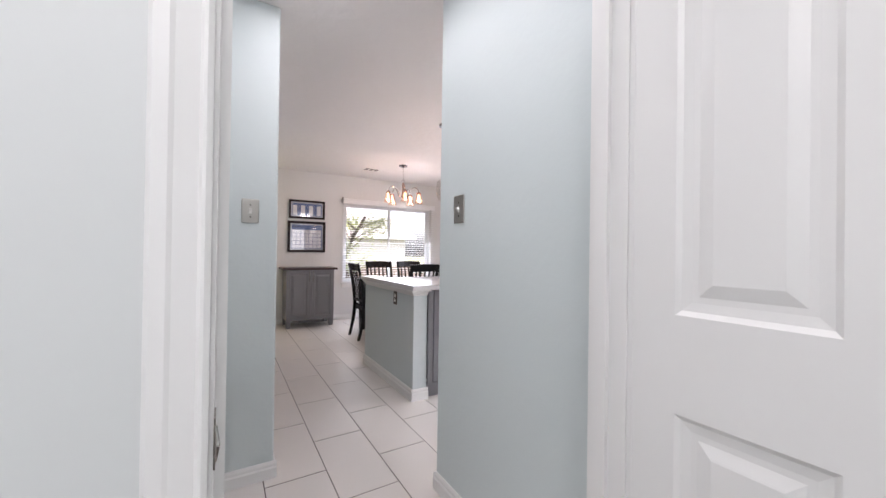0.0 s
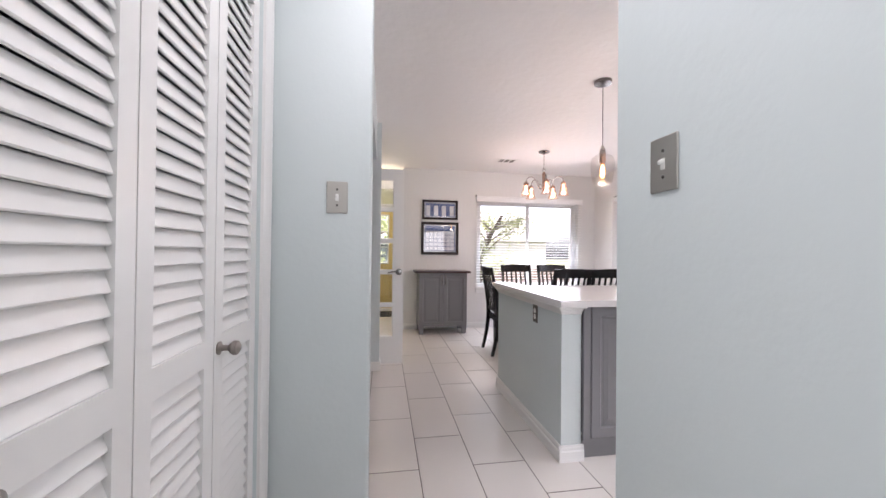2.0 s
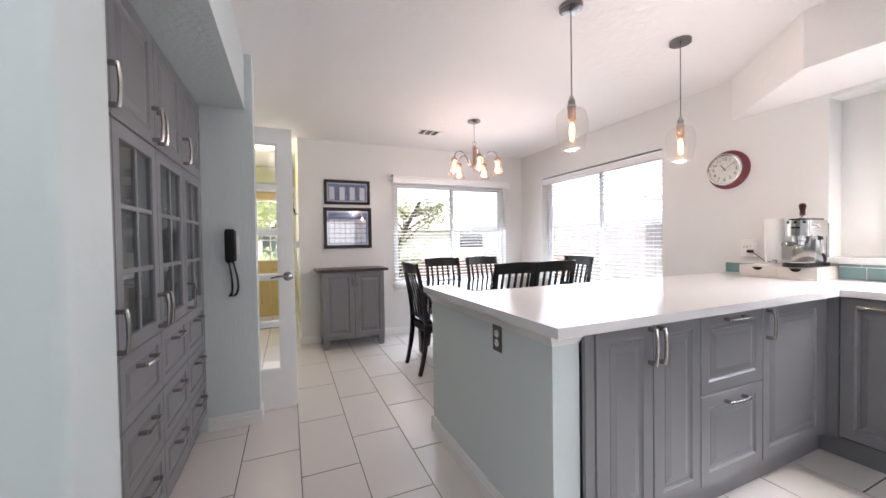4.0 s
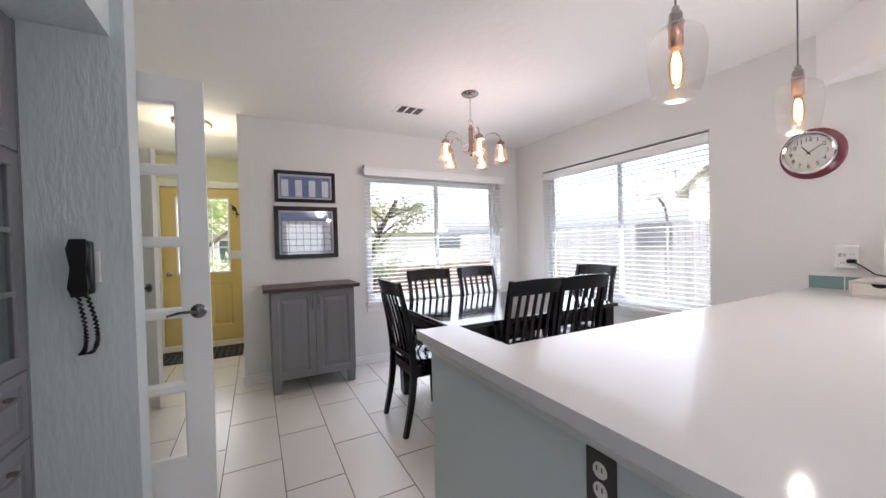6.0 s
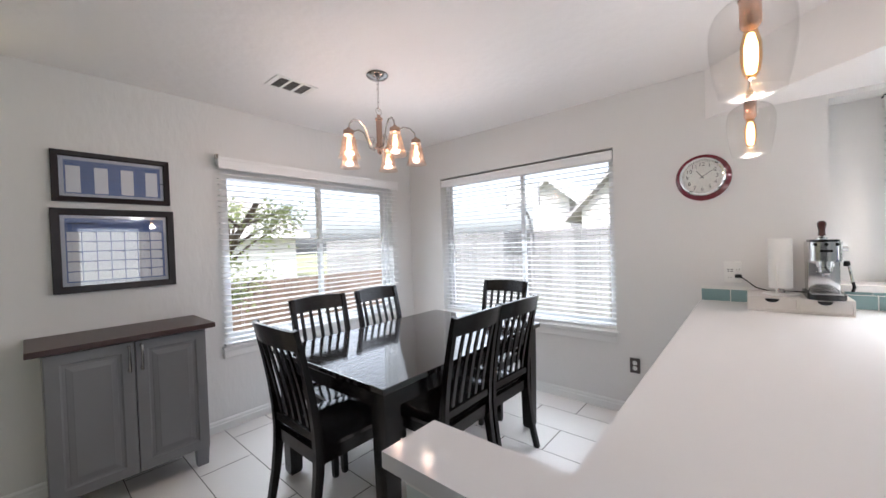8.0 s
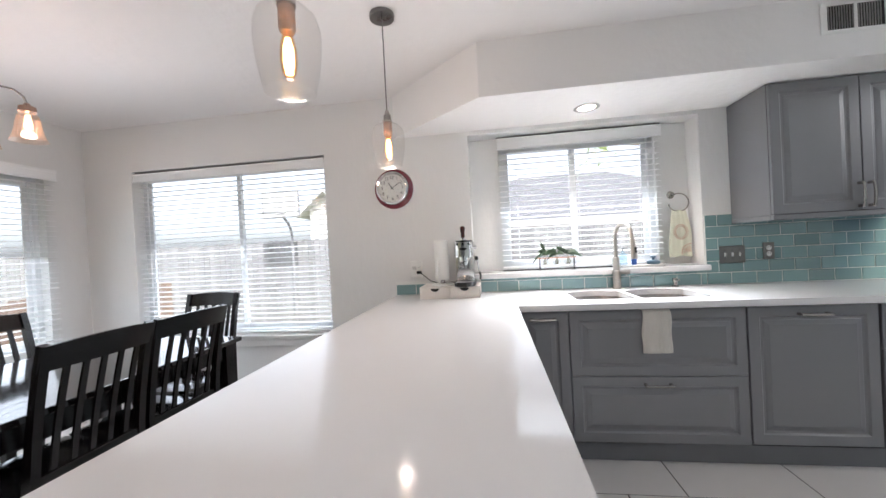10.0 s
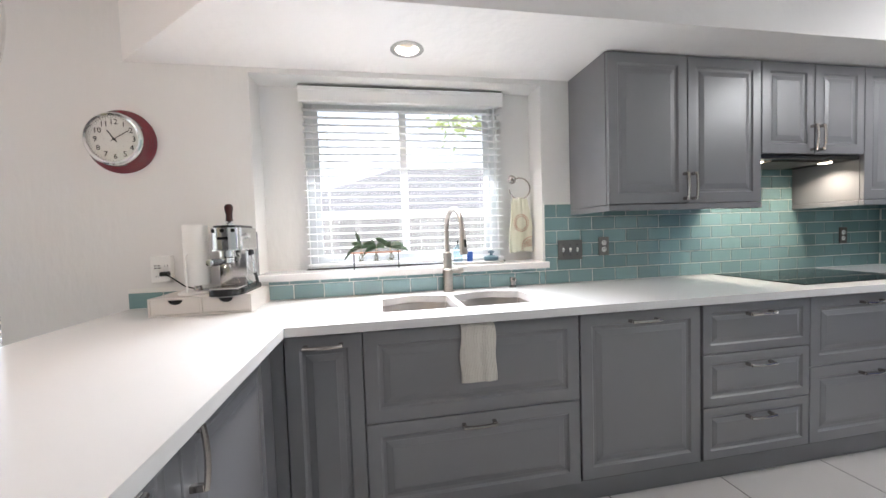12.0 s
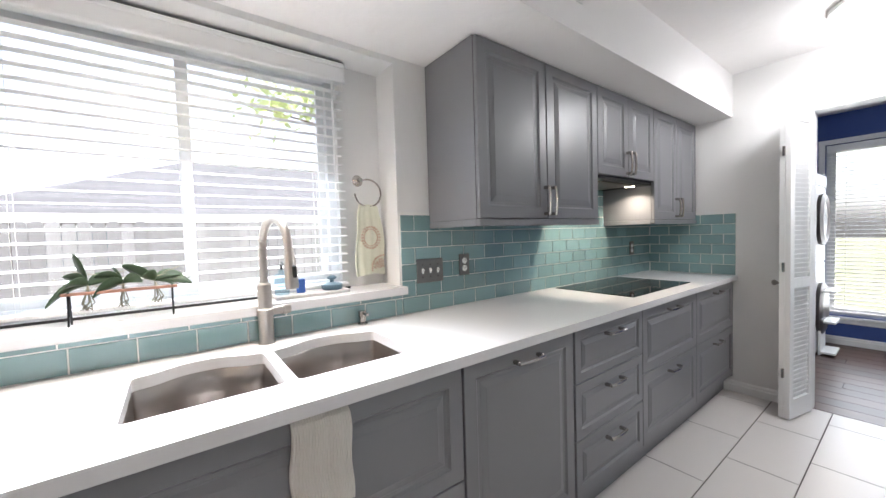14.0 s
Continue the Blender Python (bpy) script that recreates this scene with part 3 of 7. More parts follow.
top = slab_with_holes([(3.335, YE), (3.335, 2.825), (1.490, 2.825), (1.490, 4.055), (1.660, 4.055), (1.660, 3.708), (XK - 0.001, 3.708), (XK - 0.001, YE)], BOWLS, 0.875, 0.910)
wt = thing("worktop", "white quartz worktop running round the kitchen", "worktop", at(0, 0, 0))
sl = part("slab", top, M_quartz, wt)
bv = sl.modifiers.new("edge", "BEVEL")
bv.width, bv.segments, bv.limit_method, bv.angle_limit = 0.0025, 2, "ANGLE", radians(60)
sk = thing("sink", "stainless steel double-bowl undermount sink", "sink", at(0, 0, 0))
for loop in BOWLS:
    bm = bmesh.new()
    cx = sum(p[0] for p in loop) / len(loop)
    cy = sum(p[1] for p in loop) / len(loop)
    rings = []
    for s, z in ((1.015, 0.874), (1.0, 0.870), (0.985, 0.80), (0.96, 0.72), (0.90, 0.703), (0.2, 0.700)):
        rings.append([bm.verts.new((cx + (x - cx) * s, cy + (y - cy) * s, z)) for x, y in loop])
    for a, b in zip(rings, rings[1:]):
        for i in range(len(a)):
            bm.faces.new((a[i], a[(i + 1) % len(a)], b[(i + 1) % len(a)], b[i]))
    bm.faces.new(rings[-1])
    b = part("bowl", bm, M_steel, sk, smooth=True)
    part("drain", lathe(bmesh.new(), [(0.0, 0.002), (0.030, 0.002), (0.042, 0.004), (0.045, 0.0)], at(cx, cy, 0.7005)), M_chrome, b, smooth=True)
# half wall with its capping
hw = structure("wall_half", box(1.54, 1.66, 2.912, 4.035, 0, 0.83), M_hall, "pale blue-grey textured half wall at the end of the peninsula")
structure("wall_half_back", box(1.66, XK, 3.445, 3.52, 0, 0.874), M_hall, "pale blue-grey panel wall behind the peninsula cabinets")
bm = bmesh.new()
for g, z0, z1 in ((0.004, 0.822, 0.834), (0.012, 0.834, 0.846), (0.022, 0.846, 0.858), (0.032, 0.858, 0.8745)):
    bx(bm, 1.54 - g, 1.66 + g * 0.6, 2.912 - g, 4.035 + g * 0.3, z0, z1, 0.002)
structure("capping_half_wall", bm, M_trim, "white painted stepped moulding under the worktop", "trim")
board("baseboard_half_wall", (1.54, 2.898), (1.54, 4.049), flip=1, h=0.09)
board("baseboard_half_wall_end", (1.526, 2.912), (1.674, 2.912), flip=-1, h=0.09)
board("baseboard_half_wall_far", (1.526, 4.035), (1.66, 4.035), flip=1, h=0.09)

# ---- faucet and soap pump ----
f = thing("kitchen_faucet", "brushed nickel pull-down faucet on the worktop", "faucet", at(3.93, 2.10, 0.91, 12))
part("base", lathe(bmesh.new(), [(0, 0), (0.030, 0), (0.030, 0.008), (0.026, 0.014), (0.026, 0.10), (0.029, 0.105), (0.029, 0.125), (0.024, 0.130), (0.024, 0.215), (0.019, 0.222), (0.0, 0.222)]), M_brushed, f, smooth=True)
pts = [(0, 0, 0.22), (0, 0, 0.30)] + [(-0.10 + 0.10 * math.cos(radians(a)), 0, 0.350 + 0.10 * math.sin(radians(a))) for a in range(0, 166, 15)]
pts += [(-0.205, 0, 0.330)]
part("neck", tube(bmesh.new(), pts, 0.0145, 16), M_brushed, f, smooth=True)
sp = part("spray_head", lathe(bmesh.new(), [(0, 0), (0.019, 0), (0.021, 0.006), (0.020, 0.06), (0.017, 0.115), (0.015, 0.120), (0, 0.120)], pose(-0.216, 0, 0.216, 0, 6, 0)), M_brushed, f, smooth=True)
part("spray_button", obx(bmesh.new(), pose(-0.236, 0, 0.273, 0, 6, 0), 0.008, 0.013, 0.040, 0.003), M_black, sp)
part("handle", cyl(cyl(bmesh.new(), (0, -0.010, 0.115), (0, -0.062, 0.115), 0.0165, n=24), (0, -0.060, 0.115), (0, -0.088, 0.115), 0.0200, n=24), M_brushed, f, smooth=True)
part("lever", tube(bmesh.new(), [(0, -0.086, 0.115), (-0.004, -0.105, 0.117), (-0.010, -0.132, 0.121)], 0.006, 10, 0.004), M_brushed, f, smooth=True)
s = thing("soap_pump", "short nickel soap pump set in the worktop", "soap dispenser", at(3.945, 1.716, 0.91))
part("base", lathe(bmesh.new(), [(0, 0), (0.022, 0), (0.022, 0.006), (0.013, 0.012), (0.013, 0.030), (0, 0.030)]), M_nickel, s, smooth=True)
part("nozzle", bx(lathe(bmesh.new(), [(0, 0.030), (0.017, 0.032), (0.017, 0.058), (0, 0.060)]), -0.055, -0.01, -0.006, 0.006, 0.044, 0.055, 0.002), M_nickel, s, smooth=True)

# ---- cooktop ----
c = thing("cooktop", "black glass electric cooktop set flush in the worktop", "cooktop", at(3.435, -0.455, 0.9105))
part("glass_top", box(0, 0.51, 0, 0.80, 0, 0.005, 0.002), mat("ceramic_glass", (0.008, 0.008, 0.009), 0.04, vary=0.1), c)
M_ring = mat("ring_print", (0.12, 0.12, 0.12), 0.2)
for x, y, r in ((0.15, 0.18, 0.09), (0.36, 0.20, 0.075), (0.15, 0.60, 0.075), (0.36, 0.58, 0.10)):
    part("burner_ring", lathe(bmesh.new(), [(r, 0.0052), (r + 0.003, 0.0056), (r + 0.004, 0.0052)], at(x, y, 0), 40), M_ring, c)

# ---- splashback ----
bm = box(XK - 0.0045, XK - 0.0005, YE, 1.497, 0.911, 1.40)
bx(bm, XK - 0.0045, XK - 0.0005, -0.317, 0.400, 1.40, 1.62)
bx(bm, XK - 0.0045, XK - 0.0005, 1.497, 3.704, 0.911, 1.0115)
bx(bm, 3.345, XK - 0.005, YE + 0.0005, YE + 0.0045, 0.911, 1.392)
SPLASH = structure("splashback", bm, M_tgrout, "pale grout bed of the teal glass tile splashback", "wall")
TW, TH, GG = 0.1515, 0.0760, 0.0036


def tile_mesh(w, h):
    bm = bmesh.new()
    t, b = 0.0022, 0.0010
    lo = [bm.verts.new(p) for p in ((0, 0, 0), (w, 0, 0), (w, 0, h), (0, 0, h))]
    hi = [bm.verts.new(p) for p in ((b, -t, b), (w - b, -t, b), (w - b, -t, h - b), (b, -t, h - b))]
    for i in range(4):
        bm.faces.new((lo[i], lo[(i + 1) % 4], hi[(i + 1) % 4], hi[i]))
    bm.faces.new(hi)
    bm.faces.new(lo)
    me = mesh_of("tile", bm)
    me.materials.append(M_teal)
    return me


TILE_CACHE = {}


def lay_tiles(u0, u1, z0, rows, to_world, clip=None, tw=TW, th=TH, shift=0.0):
    """Running-bond tiles from u0 to u1; to_world gives each one's pose."""
    for r in range(rows):
        z = z0 + r * (th + GG)
        u = u0 - ((tw + GG) / 2 if (r % 2) else 0) - shift
        while u < u1 - 0.004:
            a, b = max(u, u0), min(u + tw, u1)
            if b - a > 0.008 and not (clip and clip(a, b, z)):
                key = (round(b - a, 3), round(th, 4))
                if key not in TILE_CACHE:
                    TILE_CACHE[key] = tile_mesh(*key)
                ob = new("tile", TILE_CACHE[key])
                ob.parent = SPLASH
                ob.matrix_basis = to_world(a, z, b)
            u += tw + GG


lay_tiles(-1.494, -YE - 0.006, 0.9125, 6, lambda u, z, b: at(XK - 0.005, -u, z, -90))
lay_tiles(-0.398, 0.315, 0.9125 + 6 * (TH + GG), 3, lambda u, z, b: at(XK - 0.005, -u, z, -90))
lay_tiles(-3.702, -1.497, 0.9125, 1, lambda u, z, b: at(XK - 0.005, -u, z, -90))
lay_tiles(-3.052, -1.497, 0.9125 + TH + GG, 1, lambda u, z, b: at(XK - 0.005, -u, z, -90), th=0.016, shift=0.05)
lay_tiles(3.348, XK - 0.006, 0.9125, 6, lambda u, z, b: at(b, YE + 0.005, z, 180))

# ---- windows with their blinds ----
M_vinyl = mat("window_vinyl", (0.74, 0.75, 0.76), 0.4, vary=0.02)
M_shadow_strip = mat("shadow_strip", (0.02, 0.02, 0.02), 0.6)
M_cord = mat("blind_cord", (0.75, 0.75, 0.74), 0.8)


def window(label, m, w, h, mull, group="windows"):
    """A sliding window in its own frame: x along the wall, z up, the room towards -y."""
    t = tagged(new("window"), label, "window", group, "structure")
    t.matrix_basis = m
    bm = nested(bmesh.new(), w, h, [(0.0, 0.0), (0.038, 0.0)], 0.06, hole=True)
    part("window_frame", bm, M_vinyl, t)
    for a, b, dy in ((0.036, mull + 0.02, 0.012), (mull - 0.02, w - 0.036, 0.034)):
        s = part("sash", nested(bmesh.new(), b - a, h - 0.072, [(0.0, 0.0), (0.034, 0.0)], 0.018, hole=True), M_vinyl, t, at=pose(a, dy, 0.036))
        p = part("pane", box(0.033, b - a - 0.033, 0.007, 0.010, 0.033, h - 0.105), M_glass, s)
        p.visible_shadow = False
    return t


def blind(label, m, w, z_top, z_bot, pitch, tilt, valance_h=0.09, wand=None, depth=0.048, strip=0.0):
    """A wooden slat blind hanging in its own frame, the room towards -y."""
    t = thing("window_blind", label, "blind", m, "window blinds")
    bm = bmesh.new()
    obx(bm, pose(w / 2, -depth / 2 - 0.014, z_top - valance_h / 2), w, 0.010, valance_h, 0.002)
    va = part("valance", bm, M_slat, t)
    part("moulding", obx(bmesh.new(), pose(w / 2, -depth / 2 - 0.0225, z_top - 0.012), w, 0.006, 0.022, 0.002), M_slat, va)
    part("moulding", obx(bmesh.new(), pose(w / 2, -depth / 2 - 0.0225, z_top - valance_h + 0.008), w, 0.006, 0.014, 0.002), M_slat, va)
    # black strip imitates the shadow gap between valance and recess head
    if strip:
        part("mounting_strip", box(0.002, w - 0.002, -depth / 2 - 0.012, depth / 2, z_top + 0.001, z_top + strip), M_shadow_strip, t, "thin black strip imitating the shadow gap above the valance")
    part("head_rail", box(0.005, w - 0.005, -depth / 2 + 0.002, depth / 2 - 0.002, z_top - 0.055, z_top - 0.010), M_slat, t)
    bm = bmesh.new()
    n = 6
    rows = []
    for i in range(n + 1):
        u = -1 + 2 * i / n
        rows.append([(x, u * depth / 2, 0.0035 * (1 - u * u)) for x in (0.008, w - 0.008)])
    vs = [[bm.verts.new(p) for p in r] for r in rows]
    lo = [[bm.verts.new((p[0], p[1], p[2] - 0.0024)) for p in r] for r in rows]
    for g, f in ((vs, 1), (lo, -1)):
        for a, b in zip(g, g[1:]):
            bm.faces.new((a[0], a[1], b[1], b[0]))
    for k in (0, -1):
        bm.faces.new((vs[k][0], vs[k][1], lo[k][1], lo[k][0]))
    for k in (0, 1):
        for i in range(n):
            bm.faces.new((vs[i][k], vs[i + 1][k], lo[i + 1][k], lo[i][k]))
    me = mesh_of("slat", bm, True)
    me.materials.append(M_slat)
    z = z_top - 0.075
    rnd = random.Random(int(w * 1000))
    while z > z_bot + 0.035:
        ob = new("slat", me)
        ob.parent = t
        ob.matrix_basis = pose(0, 0, z, tilt + rnd.uniform(-0.8, 0.8), rnd.uniform(-0.04, 0.04), 0)
        z -= pitch
    part("bottom_rail", box(0.008, w - 0.008, -depth / 2, depth / 2, z_bot + 0.004, z_bot + 0.020, 0.003), M_slat, t)
    for x in (0.14, w / 2 - 0.04, w / 2 + 0.04, w - 0.14) if w > 1.3 else (0.14, w / 2, w - 0.14):
        bm = bmesh.new()
        for yy in (-depth / 2 - 0.001, depth / 2 + 0.001):
            cyl(bm, (x, yy, z_bot + 0.01), (x, yy, z_top - 0.05), 0.0009, n=6)
        part("ladder_cord", bm, M_cord, t)
    if wand:
        part("tilt_wand", cyl(bmesh.new(), (wand, -depth / 2 - 0.022, z_top - 0.62), (wand, -depth / 2 - 0.022, z_top - 0.09), 0.0045, n=8), M_slat, t)
    return t


def sill(name, m, w, depth_in, depth_out, z, apron=0.07, over=0.02):
    bm = bx(bmesh.new(), -over, w + over, -depth_out, -0.001, z - 0.022, z, 0.004, 2)
    bx(bm, 0.001, w - 0.001, -0.002, depth_in, z - 0.022, z)
    if apron:
        bx(bm, -over * 0.3, w + over * 0.3, -0.016, -0.0006, z - 0.022 - apron, z - 0.0225, 0.003)
        bx(bm, -over * 0.5, w + over * 0.5, -0.024, -0.0006, z - 0.040, z - 0.0225, 0.004)
    ob = solid(name, bm, M_trim, "white painted window stool with a moulded apron", "window sill", m, kind="structure")
    return ob


# far window
window("wide white two-pane sliding window over the side garden", at(WA[0], YA + 0.075, WA[2]), WA[1] - WA[0], WA[3] - WA[2], 0.865)
blind("open white slat blind over the wide far window", at(1.955, YA - 0.032, 0), 1.77, 2.045, 0.628, 0.0415, 4, wand=None)
part("bracket", box(-0.012, 0.004, -0.042, -0.004, 2.030, 2.062, 0.002), M_nickel, [o for o in scene.objects if o.name == "window_blind"][0])
sill("window_sill", at(WA[0] - 0.02, YA, 0), WA[1] - WA[0] + 0.04, 0.07, 0.045, 0.628)
# side window
mB = at(XK, WB[1], 0, -90)
window("white two-pane sliding window looking on the back fence", mB @ pose(0, 0.10, WB[2]), WB[1] - WB[0], WB[3] - WB[2], 0.92)
blind("open white slat blind inside the recess of the dining window", mB @ pose(0.006, 0.050, 0), WB[1] - WB[0] - 0.012, WB[3] - 0.016, WB[2] + 0.005, 0.0415, 3, valance_h=0.075, strip=0.008)
sill("window_sill", mB, WB[1] - WB[0], 0.095, 0.04, WB[2] + 0.003)
# kitchen window
mC = at(XK + 0.17, 2.87, 0, -90)
window("white two-pane sliding window over the kitchen sink", mC @ pose(0, 0.035, 1.052), 1.15, 1.006, 0.565)
blind("open white slat blind over the kitchen sink window", mC @ pose(-0.012, -0.026, 0), 1.182, 2.077, 1.062, 0.0415, 5, valance_h=0.088, wand=1.12, strip=0.008)
# black strip stands in for the shaded gap under the blind
part("sill_track", box(0.004, 1.178, -0.030, -0.024, 1.0512, 1.0600), M_shadow_strip, [o for o in scene.objects if o.name.startswith("window_blind")][-1], "thin black strip imitating the dark gap at the sill")
bm = bx(bmesh.new(), 3.935, XK, 1.485, 3.115, 1.012, 1.050, 0.004, 2)
bx(bm, XK - 0.001, XK + 0.169, 1.506, 3.099, 1.030, 1.0505)
structure("window_sill_kitchen", bm, M_quartz, "white stone sill under the kitchen window", "window sill")
# laundry window
window("bright white-framed laundry window", at(3.12, -3.345, 0.30, 180), 1.27, 1.82, 0.6)
blind("open white slat blind in the laundry window", at(3.11, -3.30, 0, 180), 1.25, 2.11, 0.33, 0.041, 4, valance_h=0.07)
frame_casing("casing_laundry_window", "y", -3.27, 1.85, 3.12, 2.12, 0.05, (0, 1, 0), "white painted casing round the laundry window")
sill("window_sill", at(3.14, -3.27, 0, 180), 1.31, 0.02, 0.04, 0.30, 0.05)

# ---- doors ----
def lever_handle(parent, x, y, z, sgn, mirror=1):
    """A rose with a curved lever; sgn: which way along y it stands out; mirror: which way the lever points."""
    bm = bmesh.new()
    m = pose(x, y, z) @ pose(0, 0, 0, 90 * sgn, 0, 0)
    lathe(bm, [(0, 0), (0.033, 0), (0.033, 0.005), (0.028, 0.011), (0.012, 0.013), (0.011, 0.045), (0, 0.047)], m)
    h = part("door_handle", bm, M_canopy, parent, smooth=True)
    yy = y - sgn * 0.042
    part("lever", tube(bmesh.new(), [(x, yy, z), (x + mirror * 0.03, yy, z + 0.004), (x + mirror * 0.07, yy, z + 0.003), (x + mirror * 0.115, yy + sgn * 0.006, z - 0.008)], 0.0085, 10, 0.005), M_canopy, h, smooth=True)
    return h


def stile_frame(w, h, openings, t):
    """A door leaf with rectangular holes (x0, x1, z0, z1) stacked in one column."""
    bm = bmesh.new()
    x0, x1 = openings[0][0], openings[0][1]
    bx(bm, 0, x0, 0, t, 0, h)
    bx(bm, x1, w, 0, t, 0, h)
    z = 0
    for _, _, a, b in openings:
        bx(bm, x0, x1, 0, t, z, a)
        z = b
    bx(bm, x0, x1, 0, t, z, h)
    bmesh.ops.remove_doubles(bm, verts=bm.verts, dist=1e-5)
    return bm


# french door leaf with five lights
fd = thing("french_door", "white painted narrow glazed door with five panes and a lever", "door", at(0.14, 4.785, 0.012))
lights = [(0.105, 0.51, 0.27, 0.588), (0.105, 0.51, 0.614, 0.930), (0.105, 0.51, 0.956, 1.255), (0.105, 0.51, 1.281, 1.580), (0.105, 0.51, 1.606, 1.902)]
part("leaf", stile_frame(0.612, 2.012, lights, 0.036), M_trim, fd)
for a in lights:
    part("glazing_bead", nested(bmesh.new(), a[1] - a[0], a[3] - a[2], [(0.0, 0.0), (0.006, 0.001), (0.012, 0.006)], 0.036 - 0.010, a[0], a[2], hole=True), M_trim, fd, at=pose(0, 0.005, 0))
    p = part("pane", box(a[0] + 0.001, a[1] - 0.001, 0.016, 0.020, a[2] + 0.001, a[3] - 0.001), M_glass, fd)
    p.visible_shadow = False
lever_handle(fd, 0.565, 0.0, 0.945, 1, -1)
lever_handle(fd, 0.565, 0.036, 0.945, -1, -1)
for z in (0.25, 1.0, 1.75):
    part("hinge", cyl(bmesh.new(), (-0.004, 0.018, z - 0.045), (-0.004, 0.018, z + 0.045), 0.007), M_nickel, fd, smooth=True)


def panel_door(label, m, w, h, mt, t=0.035, cols=2, rows=((0.13, 0.76), (0.94, 1.60), (1.70, 1.92)), both=False, name="door", margin=0.105):
    """A moulded panel door; local x along its width, facing -y."""
    d = thing(name, label, "door", m)
    gap = 0.105
    pw = (w - 2 * margin - gap * (cols - 1)) / cols
    bm = bmesh.new()
    us = [0.0]
    for c in range(cols):
        us += [margin + c * (pw + gap), margin + c * (pw + gap) + pw]
    us.append(w)
    zs = [0.0]
    for a, b in rows:
        zs += [a, b]
    zs.append(h)
    for i in range(len(us) - 1):
        for j in range(len(zs) - 1):
            a0, a1, b0, b1 = us[i], us[i + 1], zs[j], zs[j + 1]
            if i % 2 == 1 and j % 2 == 1:
                for side in ((0, 1), (t, -1)) if both else ((0, 1),):
                    y, s = side
                    rings = []
                    for ins, dep in ((0, 0), (0.010, 0.007), (0.028, 0.0095), (0.040, 0.0095), (0.062, 0.003), (0.066, 0.002)):
                        rings.append([bm.verts.new((x, y + s * dep, z)) for x, z in ((a0 + ins, b0 + ins), (a1 - ins, b0 + ins), (a1 - ins, b1 - ins), (a0 + ins, b1 - ins))])
                    for p, q in zip(rings, rings[1:]):
                        for k in range(4):
                            bm.faces.new((p[k], p[(k + 1) % 4], q[(k + 1) % 4], q[k]))
                    bm.faces.new(rings[-1])
                if not both:
                    bm.faces.new([bm.verts.new(p) for p in ((a0, t, b0), (a1, t, b0), (a1, t, b1), (a0, t, b1))])
            else:
                for y in (0, t):
                    bm.faces.new([bm.verts.new(p) for p in ((a0, y, b0), (a1, y, b0), (a1, y, b1), (a0, y, b1))])
    for q in (((0, 0, 0), (0, t, 0), (0, t, h), (0, 0, h)), ((w, 0, 0), (w, t, 0), (w, t, h), (w, 0, h)), ((0, 0, 0), (w, 0, 0), (w, t, 0), (0, t, 0)), ((0, 0, h), (w, 0, h), (w, t, h), (0, t, h))):
        bm.faces.new([bm.verts.new(p) for p in q])
    bmesh.ops.remove_doubles(bm, verts=bm.verts, dist=1e-5)
    part("leaf", bm, mt, d)
    return d


# the first room's door stands open against the right
d1 = panel_door("open white painted six-panel door by the doorway", at(1.066, 0.885, 0.012, -90), 0.80, 2.03, M_trim, 0.035, margin=0.11, rows=((0.20, 0.838), (1.042, 1.76), (1.85, 1.96)))
sp = thing("strike_plate", "worn nickel strike plate let into the door jamb", "hardware", at(DX0, DY0 + 0.016, 0.955))
part("plate", obx(bmesh.new(), pose(0.0012, 0, 0.0), 0.0022, 0.032, 0.060, 0.0005), M_nickel, sp)
part("lip", tube(bmesh.new(), [(0.002, -0.014, -0.02), (0.005, -0.022, 0.0), (0.002, -0.014, 0.02)], 0.002, 6), M_nickel, sp)
# side door in the entry hall, ajar
d2 = panel_door("white painted door standing ajar in the entry hall", at(-0.285, 6.745, 0.012, -41.6), 0.72, 2.02, M_trim, both=True)
lever_handle(d2, 0.655, 0.0, 0.94, 1, -1)
lever_handle(d2, 0.655, 0.035, 0.94, -1, -1)
# the yellow front door
yd = thing("front_door", "yellow painted front door with nine panes and two panels", "door", at(-0.098, YD + 0.03, 0.015))
yl = nested(bmesh.new(), 0.60, 1.00, [(0.0, 0.0), (0.004, -0.008), (0.020, -0.008), (0.026, 0.0)], 0.004, hole=True)
part("light_frame", yl, M_trim, yd, "white window frame in the door", at=pose(0.145, -0.002, 0.905))
bm = bmesh.new()
Wd, Hd, Td = 0.906, 2.025, 0.044
gx0, gx1, gz0, gz1 = 0.168, 0.722, 0.930, 1.880
bx(bm, 0, Wd, 0, Td, 0.86, gz0)
bx(bm, 0, Wd, 0, Td, gz1, Hd)
bx(bm, 0, gx0, 0, Td, gz0, gz1)
bx(bm, gx1, Wd, 0, Td, gz0, gz1)
bx(bm, 0, Wd, 0.014, Td, 0, 0.86)
px = (0.0, 0.155, 0.403, 0.508, 0.751, Wd)
for i in (0, 2, 4):
    bx(bm, px[i], px[i + 1], 0, 0.014, 0, 0.86)
for i in (1, 3):
    bx(bm, px[i], px[i + 1], 0, 0.014, 0, 0.20)
    bx(bm, px[i], px[i + 1], 0, 0.014, 0.77, 0.86)
    nested(bm, px[i + 1] - px[i], 0.57, [(0.0, 0.0), (0.012, 0.007), (0.035, 0.008), (0.055, 0.002)], 0.0139, px[i], 0.20)
part("leaf", bm, M_yellow_door, yd)
